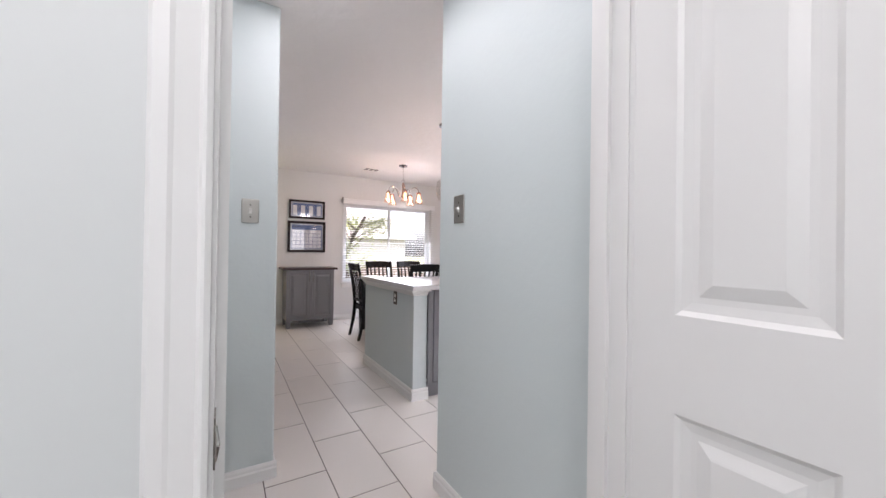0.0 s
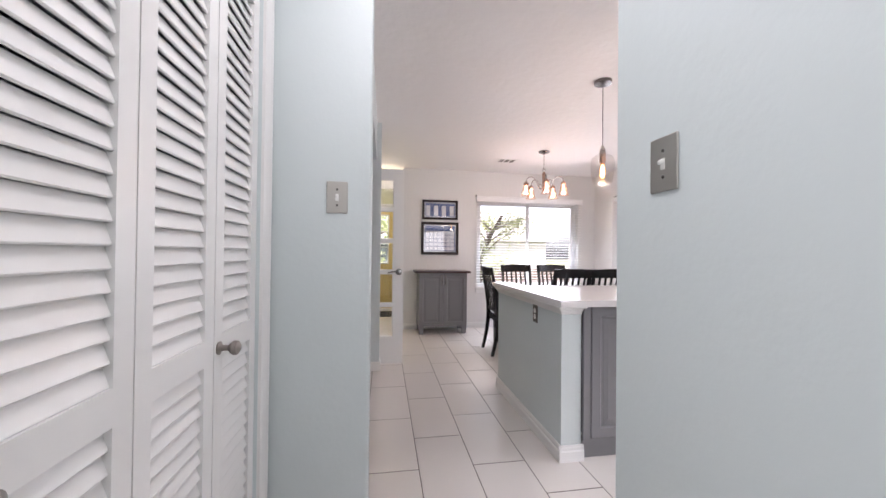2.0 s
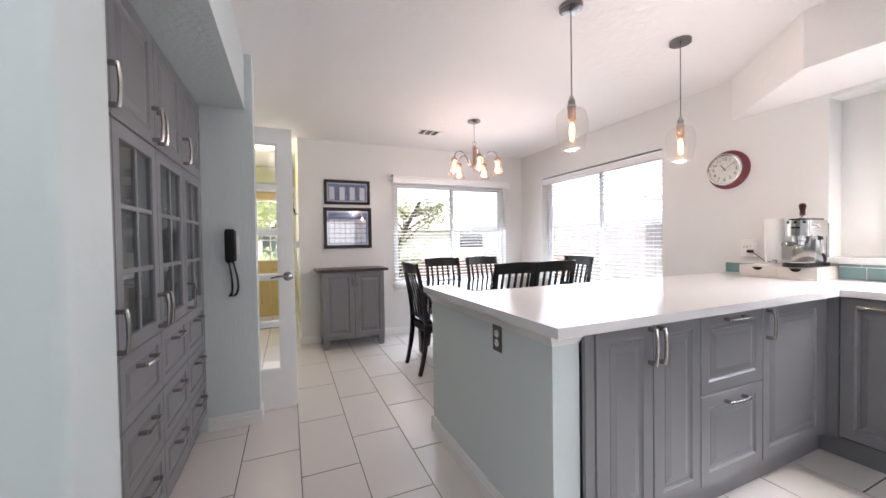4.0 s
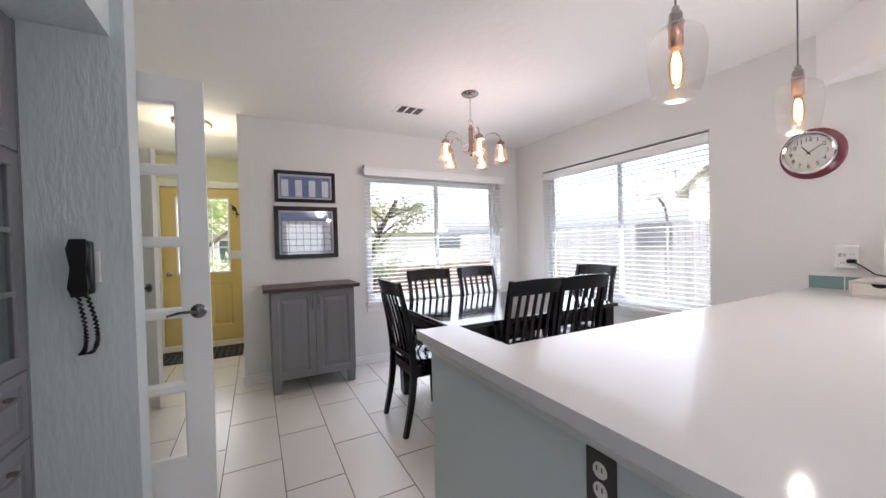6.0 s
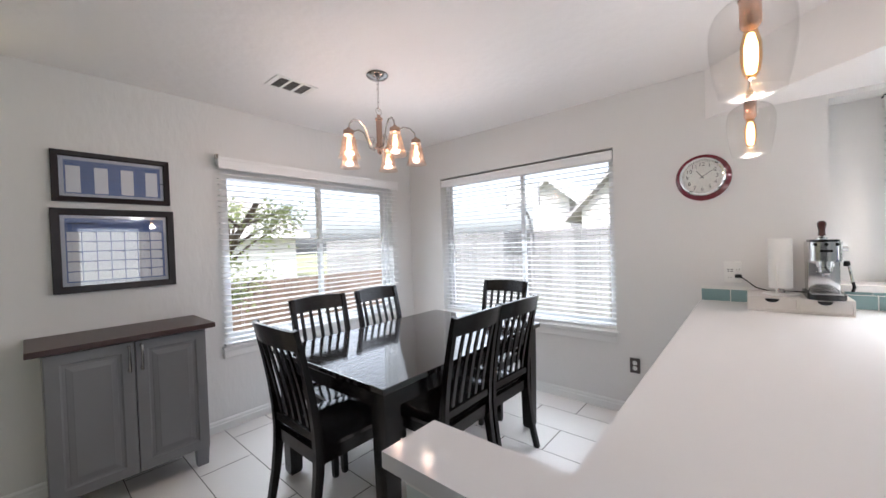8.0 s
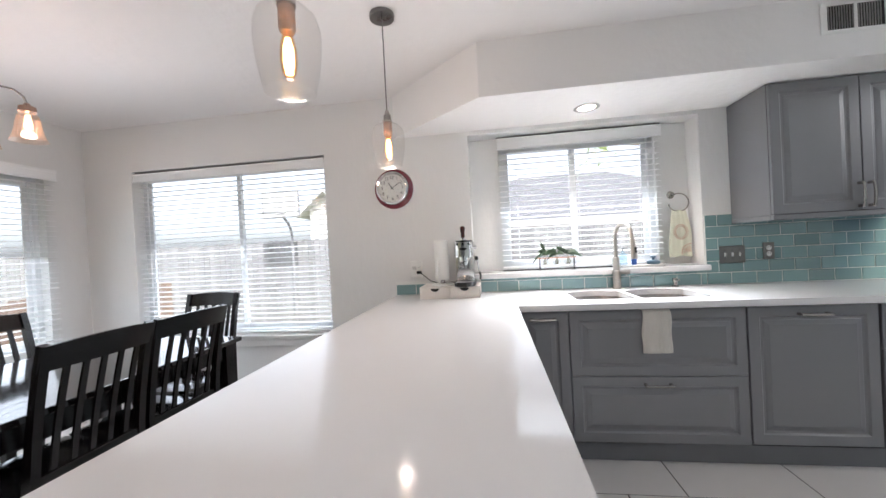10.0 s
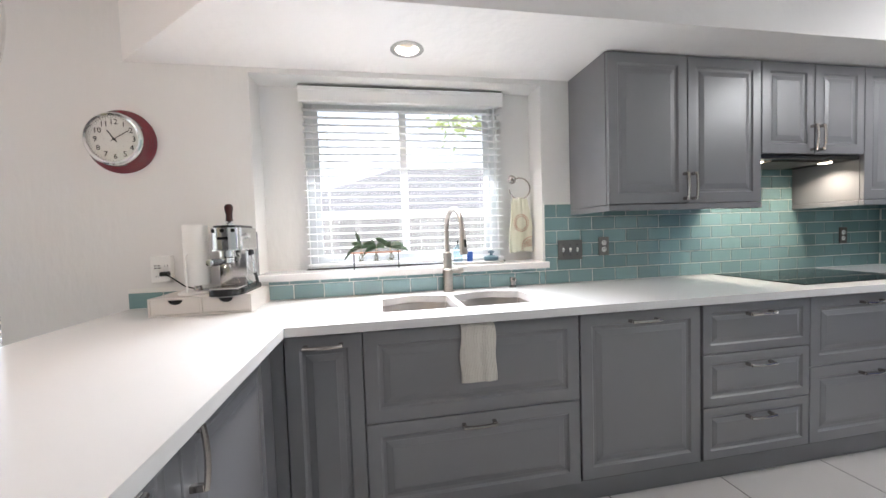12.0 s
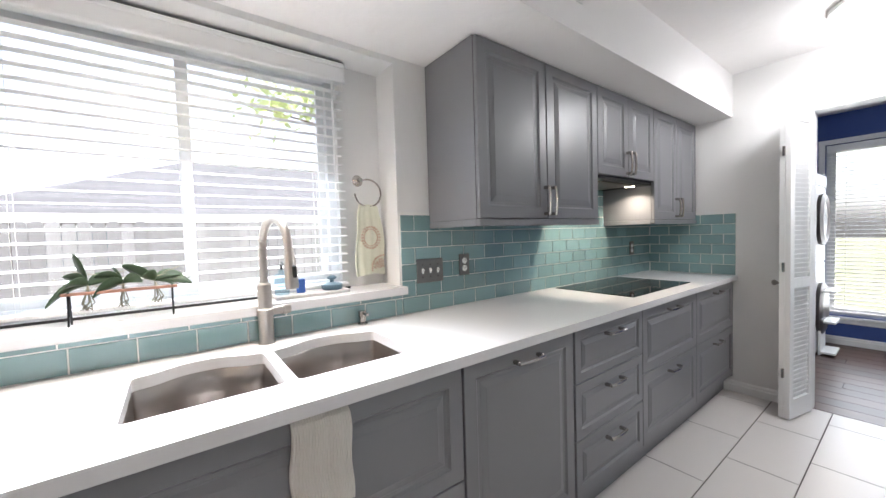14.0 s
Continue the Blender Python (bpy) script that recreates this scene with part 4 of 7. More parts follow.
for i in range(3):
    for j in range(3):
        a0 = gx0 + (gx1 - gx0) * i / 3
        b0 = gz0 + (gz1 - gz0) * j / 3
        p = part("pane", box(a0 + 0.008, a0 + (gx1 - gx0) / 3 - 0.008, 0.018, 0.022, b0 + 0.008, b0 + (gz1 - gz0) / 3 - 0.008), M_glass, yd)
        p.visible_shadow = False
for i in range(1, 3):
    x = gx0 + (gx1 - gx0) * i / 3
    z = gz0 + (gz1 - gz0) * i / 3
    part("glazing_bar", box(x - 0.009, x + 0.009, -0.004, 0.036, gz0 - 0.001, gz1 + 0.001, 0.003), M_trim, yd)
    part("glazing_bar", box(gx0 - 0.001, gx1 + 0.001, -0.0035, 0.0365, z - 0.009, z + 0.009, 0.003), M_trim, yd)
for z in (0.28, 1.05, 1.80):
    part("hinge", cyl(bmesh.new(), (Wd + 0.001, -0.004, z - 0.05), (Wd + 0.001, -0.004, z + 0.05), 0.007), M_nickel, yd, smooth=True)
k = part("door_handle", lathe(bmesh.new(), [(0, 0), (0.032, 0), (0.032, 0.006), (0.012, 0.01), (0.012, 0.035), (0.027, 0.045), (0.029, 0.058), (0.018, 0.070), (0, 0.073)], pose(0.07, 0, 0.92, 90, 0, 0)), M_nickel, yd, smooth=True)
solid("threshold", box(-0.10, 0.81, YD - 0.012, YD + 0.15, -0.006, 0.013, 0.003), M_trim, "pale painted threshold under the front door", "threshold")

# ---- closet with louvred folding doors ----
def louvre_mesh(w, pitch):
    bm = bmesh.new()
    obx(bm, pose(w / 2, 0.014, 0, 71, 0, 0), w, 0.0415, 0.0065, 0.002)
    me = mesh_of("louvre", bm)
    me.materials.append(M_trim)
    return me


KNOB = lathe(bmesh.new(), [(0, 0), (0.017, 0), (0.018, 0.003), (0.008, 0.008), (0.007, 0.024), (0.014, 0.030), (0.0195, 0.038), (0.018, 0.048), (0.009, 0.054), (0, 0.055)], pose(0, 0, 0, 90, 0, 0), 24)
KNOB = mesh_of("knob", KNOB, True)
KNOB.materials.append(mat("knob_nickel", (0.34, 0.31, 0.29), 0.3, 1.0, vary=0.3, vscale=40))


def louvre_leaf(parent, x, w, h, m=None, knob=None, pitch=0.0385):
    """One leaf of a folding door with two louvred fields; it becomes a part."""
    t = 0.028
    st = 0.048
    f = [(st, w - st, 0.125, 0.861), (st, w - st, 0.925, h - 0.065)]
    lf = part("leaf", stile_frame(w, h, f, t), M_trim, parent, at=m if m is not None else pose(x, 0, 0))
    me = louvre_mesh(w - 2 * st + 0.004, pitch)
    for _, _, a, b in f:
        n = int((b - a) / pitch)
        for i in range(n):
            ob = new("louvre", me)
            ob.parent = lf
            ob.matrix_basis = pose(st - 0.002, 0, a + (i + 0.5) * (b - a) / n)
    if knob:
        ob = new("knob", KNOB)
        ob.parent = lf
        ob.matrix_basis = pose(knob, 0, 0.890)
    return lf


cl = thing("closet_door", "white painted louvred folding closet doors with round knobs", "door", at(XH - 0.012, 1.142, 0.012, 90))
for i, kb in enumerate((None, 0.013, None, 0.026)):
    louvre_leaf(cl, i * 0.302, 0.298, 2.035, knob=kb)
part("track", box(0, 1.203, 0.0, 0.03, 2.036, 2.042), M_nickel, cl)
# laundry folding doors, folded open
ld = thing("folding_door", "white louvred folding laundry doors folded open at the wall", "door", at(2.965, YE + 0.045, 0.012, 77))
louvre_leaf(ld, 0, 0.30, 2.01, m=pose(-0.05, 0.0, 0, 0, 0, 0), pitch=0.030)
louvre_leaf(ld, 0, 0.30, 2.01, m=pose(-0.05, -0.040, 0, 0, 0, 2), knob=0.26, pitch=0.030)
for z in (0.3, 1.0, 1.75):
    part("hinge", box(0.236, 0.262, -0.012, 0.0, z - 0.03, z + 0.03), M_nickel, ld)

# ---- pantry ----
M_pglass = glass_mat("cabinet_glass", (0.93, 0.95, 0.95), 0.0, 1.6)
PX = 0.215
col = 0.408
for k in range(5):
    y1 = 4.60 - col * k
    y0 = max(y1 - col, 2.575)
    w = y1 - y0
    c = thing("pantry_cabinet", "tall grey pantry cabinet with a glazed door above three drawers", "cabinet", at(PX, y0, 0, 90), "pantry cabinets")
    bm = bmesh.new()
    g = 0.002
    bx(bm, g, w - g, 0.021, 0.495, 0.12, 0.83)
    bx(bm, g, g + 0.016, 0.021, 0.495, 0.83, 2.07)
    bx(bm, w - g - 0.016, w - g, 0.021, 0.495, 0.83, 2.07)
    bx(bm, g, w - g, 0.485, 0.495, 0.83, 2.07)
    bx(bm, g, w - g, 0.021, 0.495, 2.055, 2.07)
    bx(bm, g, w - g, 0.021, 0.495, 1.59, 1.61)
    part("body", bm, M_grey, c)
    bm = bmesh.new()
    bx(bm, g + 0.017, w - g - 0.017, 0.470, 0.484, 0.832, 1.589)
    bx(bm, g + 0.0165, g + 0.0185, 0.03, 0.470, 0.832, 1.589)
    bx(bm, w - g - 0.0185, w - g - 0.0165, 0.03, 0.470, 0.832, 1.589)
    part("lining", bm, M_grey_in, c, "pale grey inside of the cabinet")
    bm = bmesh.new()
    for i in range(14):
        for yy in (0.07, 0.40):
            for xx, s in ((g + 0.0186, 1), (w - g - 0.0186, -1)):
                cyl(bm, (xx, yy, 0.88 + i * 0.05), (xx + s * 0.0006, yy, 0.88 + i * 0.05), 0.004, n=6)
    pg = part("shelf_pin_hole", bm, M_black, c)
    tagged(pg, kind="stuff")
    for z in (1.07, 1.33):
        s = part("shelf", box(g + 0.019, w - g - 0.019, 0.05, 0.468, z, z + 0.016), M_grey_in, c)
    hr = 0.03 if k in (0, 1, 4) else w - 0.03
    front(c, "upper_door", 0, w, 1.602, 2.066, handle=(hr, 1.69, True))
    # glazed door with six lights
    gd = part("glazed_door", nested(bmesh.new(), w - 0.004, 0.764, [(0.0, 0.001), (0.001, 0.0), (0.050, 0.0), (0.054, 0.006)], 0.02, hole=True), M_grey, c, at=pose(0.002, 0, 0.834))
    add_pull(gd, hr, 0.09, True)
    iw, ih = w - 0.004 - 0.108, 0.764 - 0.108
    bm = bx(bmesh.new(), 0.054 + iw / 2 - 0.009, 0.054 + iw / 2 + 0.009, 0.003, 0.017, 0.053, 0.711, 0.002)
    part("muntin", bm, M_grey, gd)
    for j in (1, 2):
        zc = 0.054 + ih * j / 3
        part("muntin", box(0.053, 0.055 + iw, 0.0035, 0.0165, zc - 0.009, zc + 0.009, 0.002), M_grey, gd)
    p = part("pane", box(0.052, w - 0.056, 0.009, 0.012, 0.052, 0.712), M_pglass, gd)
    p.visible_shadow = False
    for z0, z1 in ((0.59, 0.832), (0.35, 0.59), (0.125, 0.35)):
        front(c, "drawer_front", 0, w, z0, z1, handle=(w / 2, z1 - 0.063, False))
solid("plinth", box(0.155, 0.170, 2.57, 4.605, 0, 0.12), M_grey, "grey painted plinth under the pantry cabinets", "plinth")
solid("filler_panel", box(0.196, 0.214, 4.602, 4.618, 0.12, 2.07), M_grey, "thin grey painted filler strip beside the pantry", "cabinet")

# ---- dining table and chairs ----
t = thing("dining_table", "dark espresso wooden dining table with a glossy top", "table", at(2.69, 5.125, 0))
bm = bmesh.new()
bx(bm, -0.735, 0.735, -0.51, 0.51, 0.722, 0.750, 0.004, 2)
part("tabletop", bm, mat("table_gloss", (0.010, 0.007, 0.007), 0.09, bump=0.12, bscale=14, stretch=(1, 5, 1), vary=0.5, vscale=10, coat=0.4, rvary=0.05), t, "glossy dark wooden top")
bm = bmesh.new()
for y in (-0.46, 0.46):
    bx(bm, -0.62, 0.62, y - 0.011, y + 0.011, 0.632, 0.7215)
for x in (-0.685, 0.685):
    bx(bm, x - 0.011, x + 0.011, -0.40, 0.40, 0.632, 0.7215)
part("apron", bm, M_espresso, t)
for x in (-0.665, 0.665):
    for y in (-0.44, 0.44):
        bm = bmesh.new()
        r = []
        for w, z in ((0.030, 0.0), (0.036, 0.02), (0.045, 0.60), (0.046, 0.7215)):
            r.append([bm.verts.new((x + a * w, y + b * w, z)) for a, b in ((-1, -1), (1, -1), (1, 1), (-1, 1))])
        for p, q in zip(r, r[1:]):
            for i in range(4):
                bm.faces.new((p[i], p[(i + 1) % 4], q[(i + 1) % 4], q[i]))
        bm.faces.new(r[0])
        bm.faces.new(r[-1])
        part("leg", bm, M_espresso, t)


def bar(bm, pts, w, d, side=(1, 0, 0)):
    """A flat bar along points: w across 'side', d the other way; w and d may be lists."""
    side = Vector(side)
    rings = []
    for k, p in enumerate(pts):
        p = Vector(p)
        dd = (Vector(pts[min(k + 1, len(pts) - 1)]) - Vector(pts[max(k - 1, 0)])).normalized()
        n = dd.cross(side).normalized()
        ww = w[k] if isinstance(w, (list, tuple)) else w
        de = d[k] if isinstance(d, (list, tuple)) else d
        rings.append([bm.verts.new(p + side * a * ww / 2 + n * b * de / 2) for a, b in ((-1, -1), (1, -1), (1, 1), (-1, 1))])
    for a, b in zip(rings, rings[1:]):
        for i in range(4):
            bm.faces.new((a[i], a[(i + 1) % 4], b[(i + 1) % 4], b[i]))
    bm.faces.new(rings[0])
    bm.faces.new(rings[-1])
    return bm


def back_curve(z):
    """How far the back post stands behind the seat's rear edge at a height."""
    if z < 0.44:
        return 0.070 * ((0.44 - z) / 0.44) ** 1.7
    return 0.095 * ((z - 0.44) / 0.57) ** 1.5


def chair(m):
    """A slat-back chair; it faces +y in its own frame, its seat centred on the origin."""
    c = thing("dining_chair", "dark espresso wooden dining chair with a slatted back and glossy seat", "chair", m, "chairs round the table")
    W, D, yb = 0.43, 0.42, -0.20
    bm = bmesh.new()
    n = 8
    g = []
    for j in range(n + 1):
        v = j / n
        row = []
        for i in range(n + 1):
            u = i / n
            wx = (0.205 + 0.020 * v)
            x = (2 * u - 1) * wx
            y = yb + 0.005 + v * D
            y += 0.018 * (1 - (2 * u - 1) ** 2) * v
            dish = -0.010 * math.exp(-(((2 * u - 1) / 0.55) ** 2 + ((v - 0.45) / 0.32) ** 2))
            edge = -0.006 if i in (0, n) or j in (0, n) else 0
            row.append(bm.verts.new((x, y, 0.462 + dish + edge)))
        g.append(row)
    for j in range(n):
        for i in range(n):
            bm.faces.new((g[j][i], g[j][i + 1], g[j + 1][i + 1], g[j + 1][i]))
    rim = g[0] + [r[-1] for r in g[1:]] + list(reversed(g[-1][:-1])) + [r[0] for r in reversed(g[1:-1])]
    lo = [bm.verts.new((v.co.x * 0.985, v.co.y * 0.985, 0.436)) for v in rim]
    for i in range(len(rim)):
        bm.faces.new((rim[i], rim[(i + 1) % len(rim)], lo[(i + 1) % len(lo)], lo[i]))
    bm.faces.new(lo)
    part("seat", bm, M_seat, c, smooth=True)
    for s in (-1, 1):
        zs = [0.0, 0.10, 0.22, 0.34, 0.44, 0.55, 0.68, 0.80, 0.92, 1.0]
        bm = bar(bmesh.new(), [(s * 0.195, yb - back_curve(z), z) for z in zs], 0.030, [0.030, 0.033, 0.037, 0.042, 0.044, 0.038, 0.033, 0.030, 0.028, 0.024])
        part("back_post", bm, M_espresso, c)
        bm = bmesh.new()
        bar(bm, [(s * 0.198, 0.185, 0.0), (s * 0.198, 0.183, 0.02), (s * 0.196, 0.175, 0.436)], [0.026, 0.030, 0.040], [0.026, 0.030, 0.040])
        part("front_leg", bm, M_espresso, c)
    # top rail, curved and dished
    bm = bmesh.new()
    rings = []
    for i in range(11):
        u = -1 + 2 * i / 10
        x = u * 0.215
        dip = -0.030 * (1 - u * u)
        lift = 0.012 * (1 - u * u)
        z0, z1 = 0.905 + 0.004 * (1 - u * u), 0.995 + lift
        y0, y1 = yb - back_curve(z0) + dip, yb - back_curve(1.0) - 0.004 + dip
        rings.append([bm.verts.new(p) for p in ((x, y0 - 0.010, z0), (x, y0 + 0.010, z0), (x, y1 + 0.009, z1), (x, y1 - 0.009, z1))])
    for a, b in zip(rings, rings[1:]):
        for i in range(4):
            bm.faces.new((a[i], a[(i + 1) % 4], b[(i + 1) % 4], b[i]))
    bm.faces.new(rings[0])
    bm.faces.new(rings[-1])
    part("top_rail", bm, M_espresso, c, smooth=True)
    part("lower_rail", box(-0.182, 0.182, yb - 0.020, yb + 0.004, 0.485, 0.525, 0.003), M_espresso, c)
    for k in range(5):
        x = (-2 + k) * 0.066
        pts = [(x, yb - back_curve(z) * (1.0) - 0.022 * (z - 0.5) / 0.42, z) for z in (0.515, 0.62, 0.72, 0.82, 0.915)]
        part("slat", bar(bmesh.new(), pts, [0.020, 0.022, 0.023, 0.022, 0.020], 0.010), M_espresso, c)
    bm = bmesh.new()
    bx(bm, -0.18, 0.18, 0.168, 0.186, 0.375, 0.436)
    bx(bm, -0.18, 0.18, yb - 0.008, yb + 0.010, 0.375, 0.436)
    for s in (-1, 1):
        bx(bm, s * 0.196 - 0.009, s * 0.196 + 0.009, yb + 0.02, 0.16, 0.375, 0.436)
    part("seat_frame", bm, M_espresso, c)
    return c


M_seat = mat("seat_gloss", (0.008, 0.0055, 0.0055), 0.13, vary=0.4, vscale=10, coat=0.5)
first_chair = chair(at(2.032, 5.12, 0, -90))
for x, y, a in ((2.355, 5.50, 179), (2.885, 5.50, 181), (2.50, 4.80, 1), (2.955, 4.80, -2), (3.48, 5.10, 91)):
    copy_thing(first_chair, at(x, y, 0, a))

# ---- small cabinet ----
m = at(1.045, 6.065, 0)
c = thing("buffet_cabinet", "grey painted two-door buffet cabinet with a dark wooden top", "cabinet", m)
part("body", box(0.0, 0.69, 0.021, 0.41, 0.115, 0.868), M_grey, c)
front(c, "door", 0.0, 0.345, 0.118, 0.862, handle=(0.318, 0.772, True))
front(c, "door", 0.345, 0.69, 0.118, 0.862, handle=(0.372, 0.772, True))
bm = bx(bmesh.new(), -0.058, 0.735, -0.035, 0.412, 0.869, 0.899, 0.003, 2)
part("top", bm, M_walnut, c, "dark walnut-stained plank top")
for x in (0.0, 0.620):
    for y in (0.022, 0.35):
        bm = bmesh.new()
        r = []
        for w, z in ((0.006, 0.0), (0.0, 0.115)):
            r.append([bm.verts.new(p) for p in ((x + w, y + w, z), (x + 0.070 - w, y + w, z), (x + 0.070 - w, y + 0.055 - w, z), (x + w, y + 0.055 - w, z))])
        for i in range(4):
            bm.faces.new((r[0][i], r[0][(i + 1) % 4], r[1][(i + 1) % 4], r[1][i]))
        bm.faces.new(r[0])
        bm.faces.new(r[1])
        part("foot", bm, M_grey, c)

# ---- framed calendars ----
M_frame = mat("frame_wood", (0.014, 0.006, 0.007), 0.32, vary=0.4, vscale=12, spec=0.3)
M_paper = mat("paper", (0.66, 0.67, 0.72), 0.7, vary=0.03)
M_blue = mat("paper_blue", (0.10, 0.15, 0.33), 0.7, vary=0.1)
M_mount = mat("mount_grey", (0.42, 0.44, 0.52), 0.7, vary=0.04)
M_ink = mat("ink", (0.05, 0.06, 0.10), 0.7)
M_picglass = glass_mat("picture_glass", (1, 1, 1), 0.0, 1.6)


def picture(label, x0, x1, z0, z1, fw):
    p = thing("framed_calendar", label, "picture", at(x0, YA - 0.026, z0), "framed calendars")
    w, h = x1 - x0, z1 - z0
    part("frame", nested(bmesh.new(), w, h, [(0, 0.002), (0.003, 0), (fw - 0.006, 0.003), (fw, 0.010)], 0.024, hole=True), M_frame, p)
    part("mount", box(fw - 0.002, w - fw + 0.002, 0.016, 0.022, fw - 0.002, h - fw + 0.002), M_mount, p)
    g = part("glass", box(fw - 0.001, w - fw + 0.001, 0.0095, 0.0112, fw - 0.001, h - fw + 0.001), M_picglass, p)
    g.visible_shadow = False
    return p, w, h


p, w, h = picture("wide dark-framed print with blue and white stripes", 1.118, 1.668, 1.668, 1.965, 0.032)
part("sheet", box(0.052, w - 0.048, 0.0145, 0.0158, 0.048, h - 0.052), M_blue, p)
for i in range(4):
    a = 0.060 + i * 0.1215
    part("stripe", box(a, a + 0.061, 0.0135, 0.0144, 0.055, h - 0.085), M_paper, p)
    part("stripe_text", box(a + 0.072, a + 0.110, 0.0138, 0.0144, 0.140, 0.146), M_ink, p)
p, w, h = picture("dark-framed monthly wall calendar on blue paper", 1.106, 1.682, 1.130, 1.628, 0.040)
part("sheet", box(0.058, w - 0.056, 0.0145, 0.0158, 0.060, h - 0.058), M_blue, p)
part("header_text", box(0.07, 0.20, 0.0138, 0.0144, h - 0.092, h - 0.084), M_ink, p)
for r in range(5):
    for k in range(7):
        a, b = 0.065 + k * 0.0640, 0.068 + r * 0.0595
        part("day_cell", box(a, a + 0.0585, 0.0135, 0.0144, b, b + 0.0535), M_paper, p)
        if (r * 7 + k) % 3:
            part("day_number", box(a + 0.046, a + 0.058, 0.0128, 0.0134, b + 0.048, b + 0.055), M_ink, p)

# ---- clock ----
M_red = mat("red_enamel", (0.16, 0.012, 0.022), 0.14, vary=0.15, vscale=6, coat=0.7)
M_face = mat("clock_face", (0.72, 0.71, 0.68), 0.5, vary=0.02)
c = thing("wall_clock", "round wall clock with a deep glossy red rim", "clock", at(XK, 3.682, 1.731, -90))
F = pose(0, 0, 0, 90, 0, 0)
part("case", lathe(bmesh.new(), [(0.112, 0.0005), (0.150, 0.0005), (0.153, 0.008), (0.147, 0.014), (0.148, 0.020), (0.140, 0.026), (0.141, 0.032), (0.133, 0.038), (0.134, 0.044), (0.127, 0.050), (0.124, 0.066), (0.112, 0.070), (0.108, 0.060)], F, 56), M_red, c, smooth=True)
part("chrome_ring", lathe(bmesh.new(), [(0.106, 0.060), (0.108, 0.075), (0.116, 0.078), (0.123, 0.072), (0.1245, 0.064)], F, 56), M_chrome, c, smooth=True)
part("face", lathe(bmesh.new(), [(0, 0.058), (0.111, 0.058), (0.111, 0.052), (0, 0.052)], F, 56), M_face, c)


def lettering(name, text, size, m, material, parent, depth=0.0004):
    cu = bpy.data.curves.new(name, "FONT")
    cu.body, cu.size, cu.align_x, cu.align_y, cu.extrude = text, size, "CENTER", "CENTER", depth
    cu.resolution_u = 2
    ob = new(name, cu)
    ob.data.materials.append(material)
    ob.parent = parent
    ob.matrix_basis = m
    return ob


for k in range(1, 13):
    a = radians(30 * k)
    lettering("numeral", str(k), 0.036, pose(math.sin(a) * 0.081, -0.0588, math.cos(a) * 0.081, 90, 0, 0), M_black, c)
ticks = bmesh.new()
for k in range(60):
    obx(ticks, pose(math.sin(radians(6 * k)) * 0.1025, -0.0584, math.cos(radians(6 * k)) * 0.1025, 0, 6 * k, 0), 0.0012, 0.0006, 0.005)
part("minute_marks", ticks, M_black, c)
for ang, ln, wd, yy in ((-35, 0.052, 0.005, -0.0605), (57, 0.078, 0.0035, -0.0625)):
    part("clock_hand", obx(bmesh.new(), pose(0, yy, 0, 0, ang, 0) @ pose(0, 0, ln / 2 - 0.008), wd, 0.001, ln + 0.016, 0.0004), M_black, c)
part("pin", cyl(bmesh.new(), (0, -0.058, 0), (0, -0.066, 0), 0.005), M_black, c)
gl = part("glass", lathe(bmesh.new(), [(0, 0.073), (0.06, 0.0725), (0.109, 0.070), (0.109, 0.068), (0, 0.071)], F, 40), M_picglass, c, smooth=True)
gl.visible_shadow = False

# ---- plates on the walls ----
M_plate = mat("brushed_plate", (0.50, 0.48, 0.45), 0.35, 1.0, bump=0.04, bscale=200, stretch=(8, 1, 1), vary=0.1)
M_plate2 = mat("dark_brushed_plate", (0.20, 0.19, 0.18), 0.35, 1.0, bump=0.04, bscale=200, stretch=(8, 1, 1), vary=0.1)
M_dark = mat("dark_bronze", (0.10, 0.09, 0.085), 0.4, 0.8)


def switch_plate(label, m, gangs=1, plate=M_plate, w=None, h=0.114):
    w = w or (0.070 + 0.046 * (gangs - 1))
    s = thing("light_switch", label, "switch", m, "light switches")
    part("plate", box(-w / 2, w / 2, -0.006, -0.0005, -h / 2, h / 2, 0.003, 2), plate, s)
    for g in range(gangs):
        x = (g - (gangs - 1) / 2) * 0.046 if gangs > 1 else 0
        part("toggle_surround", box(x - 0.006, x + 0.006, -0.0075, -0.0061, -0.013, 0.013), M_white, s)
        part("toggle", obx(bmesh.new(), pose(x, -0.012, 0.004, 25, 0, 0), 0.008, 0.014, 0.009, 0.002), M_white, s)
        for z in (-0.030, 0.030):
            part("screw", lathe(bmesh.new(), [(0, 0.0078), (0.0036, 0.0072), (0.0044, 0.006)], pose(x, 0, z, 90, 0, 0), 10), M_dark, s)
    return s


def outlet(label, m, plate, face=M_white, w=0.070, h=0.114):
    s = thing("outlet", label, "outlet", m, "wall outlets")
    part("plate", box(-w / 2, w / 2, -0.006, -0.0005, -h / 2, h / 2, 0.003, 2), plate, s)
    for z in (-0.020, 0.020):
        f = part("receptacle", lathe(bmesh.new(), [(0, 0.0085), (0.0155, 0.0085), (0.0165, 0.0062)], pose(0, 0, z, 90, 0, 0), 20), face, s)
        for x in (-0.006, 0.006):
            part("slot", box(x - 0.0012, x + 0.0012, -0.0092, -0.0087, z - 0.001, z + 0.009), M_black, f)
    return s


